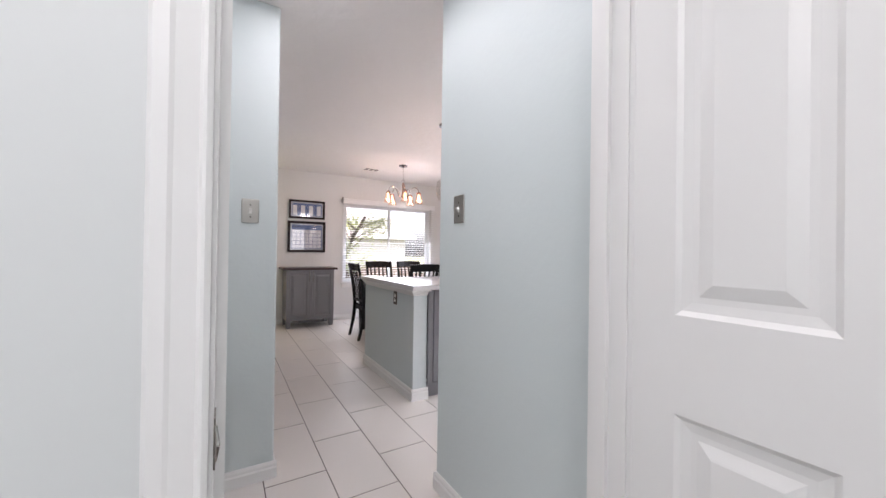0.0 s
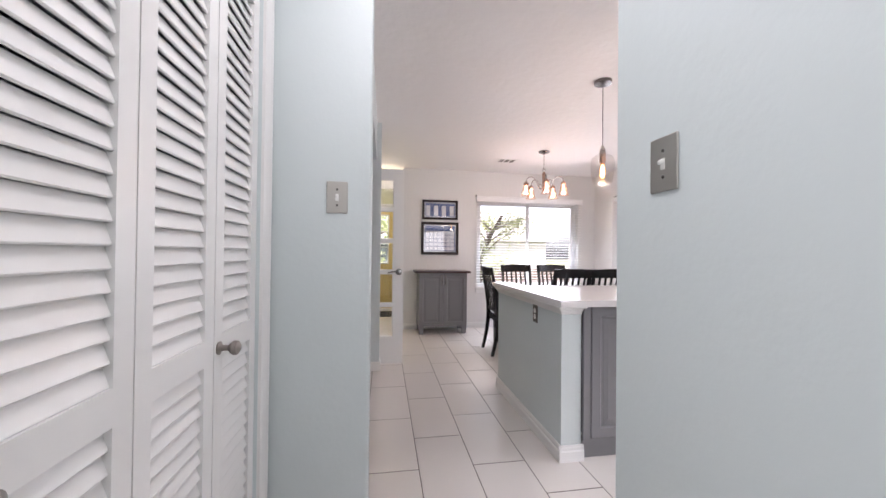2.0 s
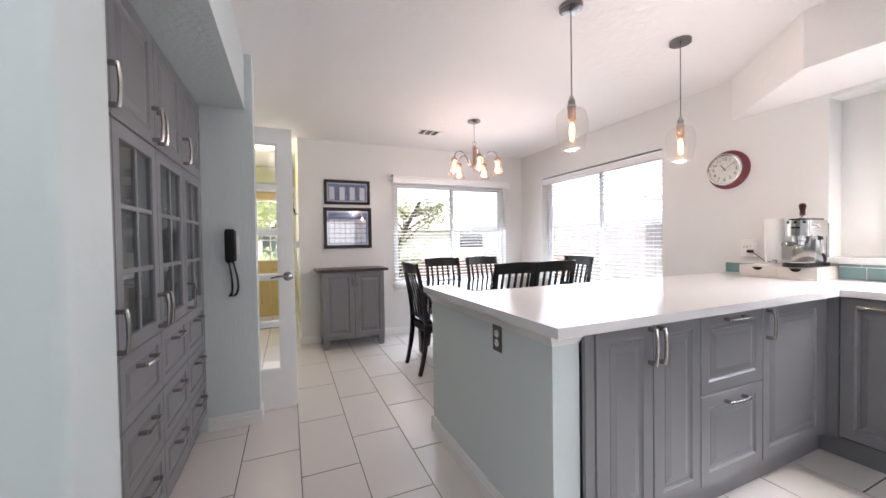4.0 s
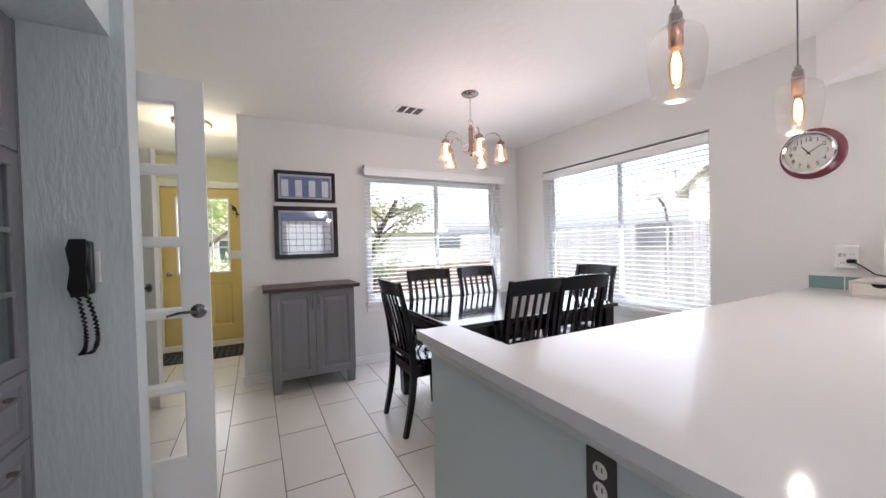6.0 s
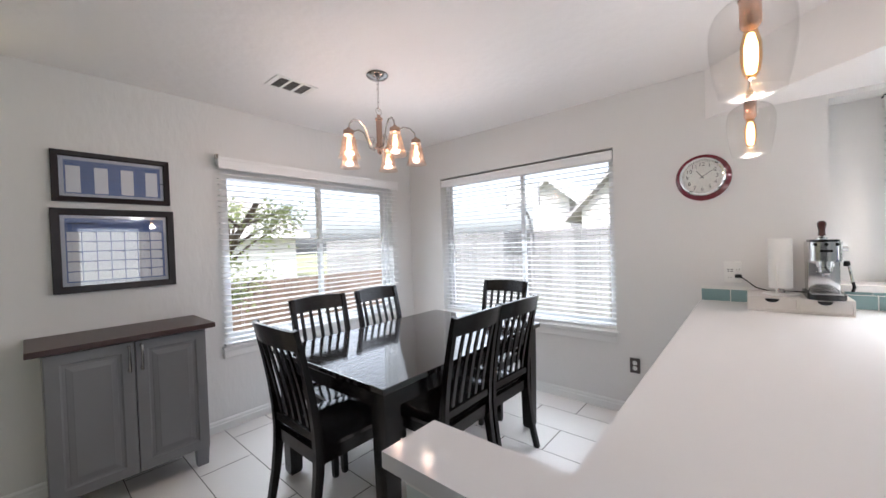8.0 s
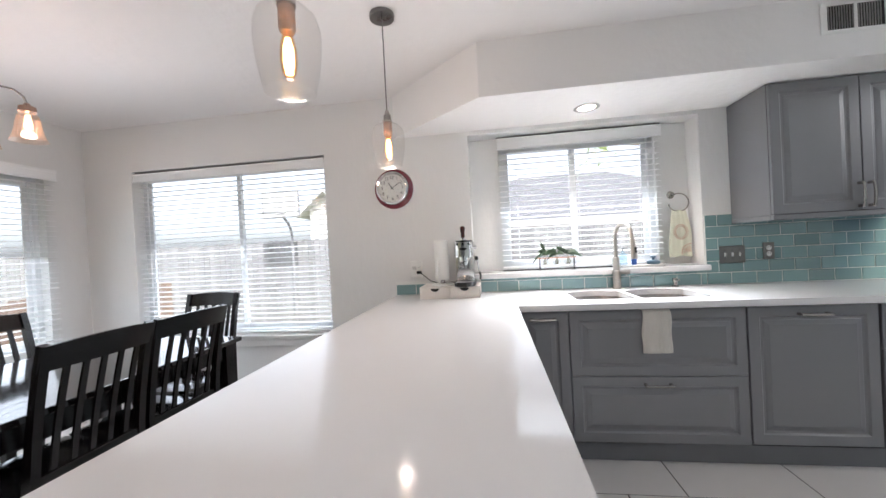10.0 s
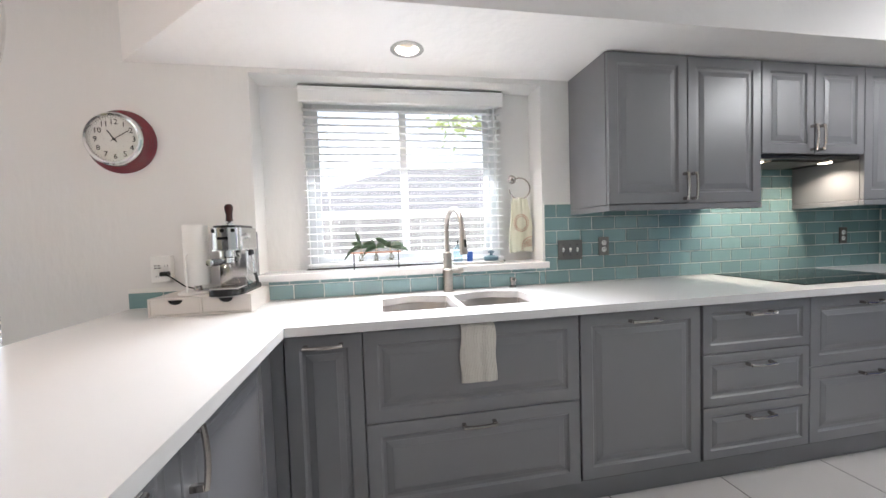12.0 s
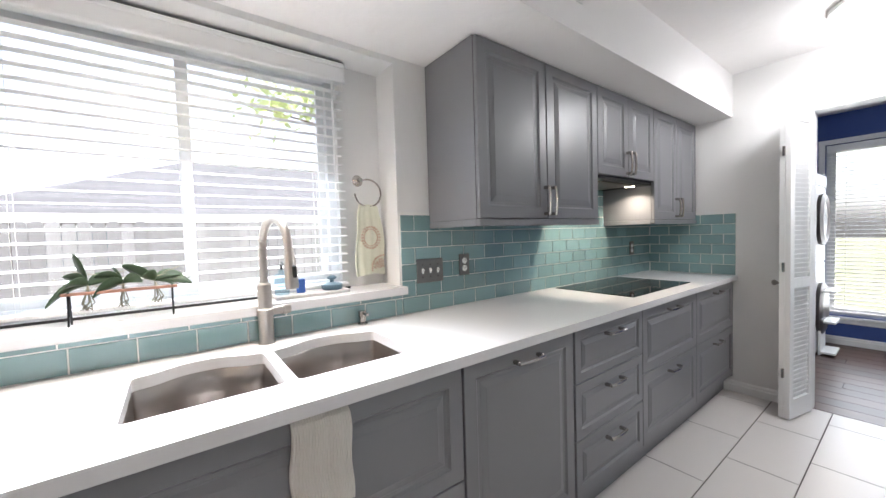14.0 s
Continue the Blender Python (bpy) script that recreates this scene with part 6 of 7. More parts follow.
# ---- on the kitchen sill ----
ZS = 1.0508
M_leaf = mat("orchid_leaf", (0.013, 0.032, 0.012), 0.45, vary=0.5, vscale=12, vcolor=(0.040, 0.075, 0.024))
M_root = mat("orchid_root", (0.22, 0.20, 0.14), 0.8, vary=0.3, vscale=20)
o = thing("orchid_stand", "wooden bar on black legs holding three glass bulbs", "plant stand", at(3.995, 2.49, ZS))
part("bar", box(-0.012, 0.012, -0.138, 0.138, 0.088, 0.097, 0.002), mat("bar_wood", (0.42, 0.20, 0.13), 0.5, vary=0.3, vscale=20), o)
for y in (-0.122, 0.122):
    bm = bmesh.new()
    for x in (-0.020, 0.020):
        tube(bm, [(x * 0.4, y, 0.098), (x, y, 0.0)], 0.0028, 6)
    part("leg", bm, M_black, o)


def leaf_mesh(bm, base, direction, length, width, droop):
    d = Vector(direction).normalized()
    s = d.cross(Vector((0, 0, 1)))
    s = (s if s.length > 0.1 else Vector((0, 1, 0))).normalized()
    s = (s * 0.6 + d.cross(s) * 0.8).normalized()
    prev = None
    for i in range(9):
        u = i / 8
        c = Vector(base) + d * length * 0.78 * u + Vector((0, 0, -droop * u * u))
        w = width * math.sin(math.pi * min(0.97, u * 0.93 + 0.05)) ** 0.7
        row = [bm.verts.new(c + s * w * 1.05 * k / 2 + Vector((0, 0, abs(k) * w * 0.18))) for k in (-1, 0, 1)]
        if prev:
            for a in range(2):
                bm.faces.new((prev[a], prev[a + 1], row[a + 1], row[a]))
        prev = row


ORCHIDS = (
    (0.080, (((0.1, 0.30, 1.0), 0.125, 0.034, 0.0), ((-0.1, 0.75, 0.75), 0.090, 0.034, 0.02), ((0.1, 0.9, 0.1), 0.12, 0.032, 0.07), ((0.0, -0.9, 0.5), 0.10, 0.040, 0.02), ((-0.4, 0.6, 0.35), 0.10, 0.036, 0.05))),
    (0.000, (((0.1, 0.9, 0.55), 0.10, 0.042, 0.02), ((-0.1, 0.8, 0.0), 0.09, 0.044, 0.04), ((0.2, 0.3, 0.6), 0.07, 0.030, 0.0), ((-0.3, -0.6, 0.35), 0.08, 0.038, 0.03))),
    (-0.078, (((0.0, 0.9, 0.6), 0.12, 0.038, 0.0), ((0.1, -0.9, 0.5), 0.11, 0.036, 0.03), ((-0.1, -1.0, 0.2), 0.13, 0.040, 0.04), ((-0.4, 0.3, 0.5), 0.09, 0.036, 0.03), ((0.2, -0.6, 0.1), 0.08, 0.034, 0.04))),
)
for k, (y, leaves) in enumerate(ORCHIDS):
    g = thing("orchid", "leafy green orchid rooted in a small glass bulb", "plant", at(3.995, 2.49 + y, ZS), "orchids on the sill")
    b = part("glass_bulb", lathe(bmesh.new(), [(0.011, 0.110), (0.009, 0.096), (0.011, 0.084), (0.024, 0.070), (0.030, 0.054), (0.027, 0.038), (0.016, 0.028), (0, 0.026)], Matrix(), 22), M_lampglass, g, smooth=True)
    b.visible_shadow = False
    bm = bmesh.new()
    for dr, ln, wd, dp in leaves:
        leaf_mesh(bm, (0, 0, 0.118), dr, ln, wd, dp)
    lv = part("leaves", bm, M_leaf, g, smooth=True)
    sm = lv.modifiers.new("thick", "SOLIDIFY")
    sm.thickness = 0.0018
    bm = bmesh.new()
    rnd = random.Random(k + 3)
    for i in range(7):
        a, q = rnd.uniform(0, 6.28), rnd.uniform(0.008, 0.022)
        tube(bm, [(0, 0, 0.118), (q * 0.3 * math.cos(a), q * 0.3 * math.sin(a), 0.092), (q * math.cos(a), q * math.sin(a), 0.062), (q * math.cos(a + 1.5), q * math.sin(a + 1.5), 0.042)], 0.0018, 5)
    for i in range(3):
        s = 1 if (i + k) % 2 else -1
        q = rnd.uniform(0.06, 0.11)
        tube(bm, [(0, 0, 0.115), (0.01, s * q * 0.4, 0.122 + 0.01 * i), (0.0, s * q * 0.8, 0.110 + 0.02 * i), (0.01, s * q * 1.1, 0.118 + 0.02 * i)], 0.0014, 5)
    part("roots", bm, M_root, g, smooth=True)
tr = thing("sill_tray", "flecked stone tray on the kitchen sill", "tray", at(4.03, 1.90, ZS))
part("tray", box(-0.045, 0.045, -0.152, 0.150, 0, 0.014, 0.003), mat("terrazzo", (0.60, 0.58, 0.55), 0.6, vary=0.5, vscale=160, vcolor=(0.35, 0.34, 0.33)), tr)
bd = thing("cream_jar", "small slate-blue lidded dish with a knob", "jar", at(4.035, 1.812, ZS + 0.0145))
M_slate = mat("slate_glaze", (0.10, 0.17, 0.22), 0.35, vary=0.2, vscale=20)
part("dish", lathe(bmesh.new(), [(0, 0), (0.040, 0), (0.046, 0.010), (0.044, 0.022), (0.020, 0.030), (0, 0.031)]), M_slate, bd, smooth=True)
part("knob", lathe(bmesh.new(), [(0, 0.030), (0.008, 0.030), (0.010, 0.042), (0.019, 0.046), (0.020, 0.054), (0.010, 0.060), (0, 0.060)]), M_slate, bd, smooth=True)
sb = thing("blue_scrubber", "small bright blue scrubbing sponge stood on end", "sponge", at(4.03, 1.945, ZS + 0.0145, 15))
part("sponge", box(-0.010, 0.010, -0.016, 0.016, 0, 0.058, 0.004, 2), mat("blue_sponge", (0.05, 0.13, 0.42), 0.9, bump=0.6, bscale=120, vary=0.2, vscale=30), sb)
so = thing("soap_bottle", "clear hand soap bottle with a pump", "bottle", at(4.04, 2.015, ZS + 0.0145))
bt = part("bottle", lathe(bmesh.new(), [(0, 0), (0.026, 0), (0.028, 0.006), (0.028, 0.075), (0.012, 0.092), (0.012, 0.100), (0, 0.100)]), glass_mat("clear_bottle", (0.75, 0.86, 0.92), 0.05), so, smooth=True)
bt.visible_shadow = False
part("pump", tube(bmesh.new(), [(0, 0, 0.100), (0, 0, 0.122), (-0.012, 0, 0.128), (-0.032, 0, 0.124)], 0.005, 8), M_black, so, smooth=True)
# towel ring
r = thing("towel_ring", "nickel open towel ring in the window niche", "towel ring", at(XK + 0.17, 1.628, 1.562, -90))
part("rose", lathe(bmesh.new(), [(0, 0.0005), (0.026, 0.0005), (0.028, 0.006), (0.020, 0.016), (0.010, 0.024), (0.009, 0.050), (0, 0.052)], pose(0, 0, 0, 90, 0, 0)), M_nickel, r, smooth=True)
part("ring", tube(bmesh.new(), [(0.035 + 0.068 * math.cos(radians(a)), -0.045, -0.062 + 0.066 * math.sin(radians(a))) for a in range(118, -190, -14)], 0.0045, 8), M_nickel, r, smooth=True)
M_towel = mat("printed_towel", (0.66, 0.63, 0.54), 0.95, bump=0.4, bscale=200, vary=0.12, vscale=5, vcolor=(0.60, 0.64, 0.50))
M_print = mat("towel_print", (0.45, 0.27, 0.19), 0.95, vary=0.5, vscale=60, vcolor=(0.62, 0.55, 0.45))


def cloth(bm, w, z0, z1, top_w, fold, seed, thick=0.010, front=-0.012, wob=0.004, ribs=0):
    """A hanging folded cloth: a closed sheet with soft folds; x across, facing -y."""
    nx, nz = (ribs * 4 if ribs else 22), 26
    rnd = random.Random(seed)
    ph = [rnd.uniform(0, 6.28) for _ in range(4)]
    def surf(u, v, s):
        ww = top_w + (w - top_w) * min(1, v * 1.8) ** 0.7
        x = (u - 0.5) * ww + wob * math.sin(9 * v + ph[0])
        z = z1 + (z0 - z1) * v + wob * math.sin(6 * u + ph[1]) * v
        y = front + fold * math.sin(u * 12 + ph[2] + v * 1.5) * (0.4 + 0.6 * v) + fold * 0.5 * math.sin(u * 23 + ph[3])
        y += (0.0009 * math.cos(2 * math.pi * ribs * u) if ribs else 0) + 0.010 * max(0, 1 - v * 22) ** 2
        return (x, y - s * thick / 2, z)
    for s in (1, -1):
        g = [[bm.verts.new(surf(i / nx, j / nz, s)) for i in range(nx + 1)] for j in range(nz + 1)]
        for j in range(nz):
            for i in range(nx):
                bm.faces.new((g[j][i], g[j][i + 1], g[j + 1][i + 1], g[j + 1][i]))
        rim = g[0] + [q[-1] for q in g[1:]] + list(reversed(g[-1][:-1])) + [q[0] for q in reversed(g[1:-1])]
        if s == 1:
            keep = rim
    for i in range(len(rim)):
        bm.faces.new((keep[i], keep[(i + 1) % len(rim)], rim[(i + 1) % len(rim)], rim[i]))
    return bm


tl = thing("hand_towel", "cream printed hand towel hanging in the towel ring", "towel", at(XK + 0.17, 1.594, 0, -90))
part("towel", cloth(bmesh.new(), 0.145, 1.105, 1.445, 0.085, 0.004, 5, 0.014, -0.047), M_towel, tl, smooth=True)
bm = bmesh.new()
for k in range(22):
    a = 2 * math.pi * k / 22
    cyl(bm, (0.002 + 0.046 * math.cos(a), -0.052, 1.285 + 0.052 * math.sin(a)), (0.002 + 0.046 * math.cos(a), -0.0615, 1.285 + 0.052 * math.sin(a)), 0.0052, n=8)
lathe(bm, [(0.034, 0.050), (0.034, 0.0605), (0.038, 0.0605), (0.038, 0.050)], pose(0.002, 0, 1.285, 90, 0, 0) @ Matrix.Diagonal((1, 1.14, 1, 1)), 28)
for k in range(11):
    a = radians(90 + 10 * k)
    cyl(bm, (0.066 + 0.062 * math.cos(a), -0.052, 1.135 + 0.062 * math.sin(a)), (0.066 + 0.062 * math.cos(a), -0.0615, 1.135 + 0.062 * math.sin(a)), 0.0048, n=8)
for k in range(26):
    q, a = 0.05 * math.sqrt((k + 0.5) / 26), k * 0.61 % 1.57 + 1.57
    cyl(bm, (0.066 + q * math.cos(a), -0.052, 1.135 + q * math.sin(a)), (0.066 + q * math.cos(a), -0.0612, 1.135 + q * math.sin(a)), 0.0040, n=6)
part("print", bm, M_print, tl, "brown printed medallions")
# dishcloth over the sink front
dc = thing("dish_towel", "off-white ribbed dish towel over the sink cabinet front", "towel", at(3.360, 2.095, 0, -90))
M_rib = mat("ribbed_cloth", (0.66, 0.63, 0.58), 0.95, bump=0.9, bscale=95, detail=2, vary=0.08, vscale=14, dist=0.003)
bm = cloth(bmesh.new(), 0.146, 0.635, 0.868, 0.136, 0.0030, 2, 0.012, -0.014, 0.003, 22)
part("cloth", bm, M_rib, dc, smooth=True)
part("cloth_back", cloth(bmesh.new(), 0.140, 0.628, 0.700, 0.142, 0.001, 9, 0.004, -0.0045, 0.001), M_rib, dc, smooth=True)

# ---- entry ----
M_rugd = mat("rug_black", (0.020, 0.020, 0.022), 0.95, bump=0.5, bscale=150, vary=0.4, vscale=40)
M_rugl = mat("rug_grey", (0.22, 0.21, 0.20), 0.95, bump=0.5, bscale=150, vary=0.3, vscale=40)
rg = thing("doormat", "black and grey patterned mat before the front door", "rug", at(-0.06, 7.56, 0.0006))
part("mat", box(0, 0.84, 0, 0.56, 0, 0.008, 0.002), M_rugd, rg)
rnd = random.Random(8)
bm = bmesh.new()
for i in range(13):
    for j in range(9):
        cx, cy = 0.035 + i * 0.064, 0.035 + j * 0.061
        if (i + j) % 2:
            a = rnd.uniform(0, 3.1)
            pts = [(cx + 0.024 * math.cos(a + q) * (1 - q / 7), cy + 0.024 * math.sin(a + q) * (1 - q / 7), 0.0085) for q in [0.6 * n for n in range(9)]]
            tube(bm, pts, 0.0028, 5)
        else:
            lathe(bm, [(0, 0.0098), (0.010, 0.0094), (0.012, 0.008)], at(cx, cy, 0), 7)
tagged(part("pattern", bm, M_rugl, rg), kind="stuff")
hk = thing("iron_ornament", "small black iron bird ornament on the entry wall", "ornament", at(0.83, 6.80, 1.60, -90))
bm = bmesh.new()
tube(bm, [(0, 0, -0.03), (0, -0.03, -0.03), (0.01, -0.06, -0.01), (0, -0.07, 0.02)], 0.006, 8, 0.003)
lathe(bm, [(0, -0.03), (0.016, -0.02), (0.022, 0.0), (0.015, 0.02), (0, 0.03)], pose(0, -0.055, 0.025, 30, 0, 0), 12)
tube(bm, [(0, -0.06, 0.045), (0, -0.075, 0.06), (0, -0.09, 0.055)], 0.008, 8, 0.002)
tube(bm, [(0, -0.045, 0.01), (0, -0.03, -0.02), (0, -0.04, -0.06)], 0.010, 8, 0.003)
part("bird", bm, M_black, hk, smooth=True)
al = thing("wall_box", "small white plastic box on the entry wall", "alarm box", at(0.83, 6.90, 1.18, -90))
part("cover", box(-0.09, 0.09, -0.115, -0.0005, -0.04, 0.04, 0.005), M_white, al)

# ---- laundry things ----
wm = thing("dryer", "white front-loading dryer with a dark round door", "dryer", at(3.72, -2.80, 0, -90))
part("cabinet", box(-0.34, 0.34, -0.62, 0.0, 0.90, 1.78, 0.01), M_white, wm)
part("door_ring", lathe(bmesh.new(), [(0.17, 0.0), (0.25, 0.0), (0.26, 0.03), (0.22, 0.05), (0.19, 0.03)], pose(0, -0.6205, 1.33, 90, 0, 0), 36), M_dark, wm, smooth=True)
part("door_glass", lathe(bmesh.new(), [(0.185, 0.03), (0.12, 0.012), (0, 0.0)], pose(0, -0.6215, 1.33, 90, 0, 0), 36), M_black, wm, smooth=True)
part("control_panel", box(-0.33, 0.33, -0.628, -0.6205, 1.66, 1.77), M_grey_in, wm)
wb = thing("washer", "white front-loading washer under the dryer", "washer", at(3.72, -2.80, 0, -90))
part("cabinet", box(-0.34, 0.34, -0.62, 0.0, 0.01, 0.895, 0.01), M_white, wb)
part("door_ring", lathe(bmesh.new(), [(0.17, 0.0), (0.25, 0.0), (0.26, 0.03), (0.22, 0.05), (0.0, 0.03)], pose(0, -0.6205, 0.45, 90, 0, 0), 36), M_dark, wb, smooth=True)
sh = thing("laundry_shelf", "white open shelf box on the laundry floor", "shelf", at(2.97, -2.95, 0))
bm = bmesh.new()
for z in (0.02, 0.32, 0.62):
    bx(bm, 0, 0.10, 0, 0.30, z, z + 0.018)
bx(bm, 0.10, 0.118, 0, 0.30, 0, 0.638)
part("shelf_case", bm, M_white, sh)

# ---- outside ----
M_fence = mat("grey_fence", (0.245, 0.24, 0.24), 0.9, bump=0.4, bscale=12, stretch=(1, 1, 0.15), vary=0.3, vscale=5, per_object=0.18)
M_fence2 = mat("brown_fence", (0.23, 0.16, 0.115), 0.85, bump=0.4, bscale=12, stretch=(1, 1, 0.15), vary=0.3, vscale=5, per_object=0.2)


def fence(label, m, length, hgt, material, seed, board_w=0.14):
    f = thing("garden_fence", label, "fence", m)
    rnd = random.Random(seed)
    meshes = []
    for k in range(5):
        dh = rnd.uniform(-0.02, 0.02)
        bm = prism(bmesh.new(), [(0, 0), (board_w - 0.008, 0), (board_w - 0.008, hgt + dh - 0.03), (board_w - 0.03, hgt + dh), (0.022, hgt + dh), (0, hgt + dh - 0.03)], 0, 0.018, pose(0, 0, 0, 90, 0, 0))
        me = mesh_of("board", bm)
        me.materials.append(material)
        meshes.append(me)
    n = int(length / board_w)
    for i in range(n):
        ob = new("board", rnd.choice(meshes))
        ob.parent = f
        ob.matrix_basis = pose(i * board_w, rnd.uniform(-0.004, 0.004), 0.02)
    part("rail", box(0, n * board_w, 0.002, 0.045, 0.35, 0.43), material, f)
    part("rail", box(0, n * board_w, 0.002, 0.045, hgt - 0.40, hgt - 0.32), material, f)
    for k in range(int(length / 2.4) + 1):
        part("post", box(k * 2.4, k * 2.4 + 0.09, 0.046, 0.135, 0.0, hgt - 0.05), material, f)
    return f


fence("weathered grey board fence behind the house", at(9.0, 16.5, -0.455, -90), 22.0, 2.02, M_fence, 1)
fence("brown board fence across the side garden", at(0.9, 10.6, -0.455), 8.0, 1.18, M_fence2, 2)


def gable_house(label, m, w, d, eave, ridge, wall_m, roof_m, windows, hip=0.0):
    """A house in its own frame: x along its length w, y its depth; the ridge runs along x."""
    h = thing("neighbour_house", label, "house", m)
    bm = bx(bmesh.new(), 0, w, 0, d, 0, eave)
    part("wall", bm, wall_m, h)
    bm = bmesh.new()
    o = 0.5
    sl = (ridge - eave) / (d / 2)
    for x0, x1 in ((-o, w + o),):
        a = [(x0, -o, eave - o * sl), (x0, d / 2, ridge), (x0, d + o, eave - o * sl), (x0, d + o, eave - o * sl + 0.14), (x0, d / 2, ridge + 0.16), (x0, -o, eave - o * sl + 0.14)]
        A = [bm.verts.new(p) for p in a]
        B = [bm.verts.new((x1, p[1], p[2])) for p in a]
        for k in (1, 4):
            A[k].co.x += hip
            B[k].co.x -= hip
        for i in range(6):
            bm.faces.new((A[i], A[(i + 1) % 6], B[(i + 1) % 6], B[i]))
        bm.faces.new(A)
        bm.faces.new(B)
    part("roof", bm, roof_m, h)
    bm = bmesh.new()
    for x in () if hip else (0.0, w):
        v = [bm.verts.new((x, yy, zz)) for yy, zz in ((0.01, eave), (d - 0.01, eave), (d / 2, ridge - 0.02))]
        u = [bm.verts.new((x + (0.05 if x == 0 else -0.05), q.co.y, q.co.z)) for q in v]
        bm.faces.new(v)
        bm.faces.new(u)
        for i in range(3):
            bm.faces.new((v[i], v[(i + 1) % 3], u[(i + 1) % 3], u[i]))
    if hip:
        bm.free()
    else:
        part("gable", bm, wall_m, h)
    part("fascia", box(-o, w + o, -o - 0.03, -o - 0.002, eave - o * sl - 0.06, eave - o * sl + 0.14), M_trim, h)
    for x0, x1, z0, z1 in windows:
        wd = part("window", nested(bmesh.new(), x1 - x0, z1 - z0, [(0, 0), (0.06, 0)], 0.05, hole=True), M_trim, h, at=pose(x0, -0.052, z0))
        part("pane", box(0.05, x1 - x0 - 0.05, 0.02, 0.045, 0.05, z1 - z0 - 0.05), mat("far_glass", (0.08, 0.10, 0.12), 0.1), wd)
    return h


M_siding = mat("pale_siding", (0.58, 0.57, 0.56), 0.8, bump=0.6, bscale=3, stretch=(0.1, 0.1, 8), vary=0.1)
M_shingle = mat("roof_shingle", (0.155, 0.153, 0.158), 0.95, bump=0.8, bscale=9, stretch=(1, 1, 3), vary=0.45, vscale=4)
M_pale_roof = mat("pale_shingle", (0.40, 0.38, 0.37), 0.95, bump=0.8, bscale=9, stretch=(1, 1, 3), vary=0.3, vscale=4)
# brown, darkened to carry the shade under the eave
M_shaded_brown_wall = mat("shaded_brown_wall", (0.15, 0.13, 0.12), 0.85, bump=0.5, bscale=4, vary=0.2)
gable_house("neighbour's brown low house with a grey shingle roof", at(14.0, 5.7, -0.455, -90), 12.0, 8.0, 2.55, 4.5, M_shaded_brown_wall, M_shingle, ((1.0, 2.2, 1.2, 2.2), (4.6, 6.2, 1.2, 2.2), (8.5, 10.0, 1.2, 2.2)), 4.6)
gable_house("neighbour's pale house with a steep gable over the fence", at(19.0, 10.35, -0.455), 9.0, 2.0, 4.0, 4.85, M_siding, M_siding, ())
gable_house("neighbour's pale low wing with a shingle roof", at(15.3, 5.95, -0.455), 9.0, 2.5, 2.95, 4.20, M_siding, M_pale_roof, ())
hp = thing("basketball_hoop", "weathered grey basketball hoop on a bent steel pole by the fence", "basketball hoop", at(8.65, 7.30, -0.57, 0))
part("pole", tube(bmesh.new(), [(0, 0, 0.11), (0, 0, 2.20), (-0.04, 0, 2.38), (-0.14, 0, 2.52), (-0.34, 0, 2.66)], 0.028, 10), M_fence, hp, smooth=True)
bm = bmesh.new()
for z in (2.62, 3.16):
    bx(bm, -0.40, -0.37, -0.42, 0.42, z - 0.012, z + 0.012)
for y in (-0.42, 0.38):
    bx(bm, -0.40, -0.37, y, y + 0.024, 2.64, 3.14)
part("board_frame", bm, M_fence, hp)
part("backboard", box(-0.395, -0.375, -0.38, 0.38, 2.64, 3.14), M_siding, hp)
part("rim", tube(bmesh.new(), [(-0.62 + 0.22 * math.cos(radians(a)), 0.22 * math.sin(radians(a)), 2.70) for a in range(0, 361, 20)], 0.010, 6), M_fence, hp, smooth=True)
gable_house("far pale house beyond the side garden", at(-2.0, 21.0, -0.455), 12.0, 8.0, 2.6, 4.4, M_siding, M_pale_roof, ((1.5, 2.8, 1.0, 2.1), (5.5, 7.0, 1.0, 2.1)))

M_bark = mat("bark", (0.22, 0.17, 0.13), 0.95, bump=1.0, bscale=14, stretch=(1, 1, 0.3), vary=0.4, vscale=6)
M_fol = mat("foliage", (0.12, 0.17, 0.06), 0.45, vary=0.6, vscale=1.5, vcolor=(0.24, 0.28, 0.07))
fn = M_fol.node_tree
f_out = [n for n in fn.nodes if n.type == "OUTPUT_MATERIAL"][0]
f_base = f_out.inputs[0].links[0].from_socket
f_tl = fn.nodes.new("ShaderNodeBsdfTranslucent")
f_tl.inputs[0].default_value = (0.62, 0.68, 0.34, 1)
f_mx = fn.nodes.new("ShaderNodeMixShader")
f_mx.inputs[0].default_value = 0.7
fn.links.new(f_base, f_mx.inputs[1])
fn.links.new(f_tl.outputs[0], f_mx.inputs[2])
fn.links.new(f_mx.outputs[0], f_out.inputs[0])


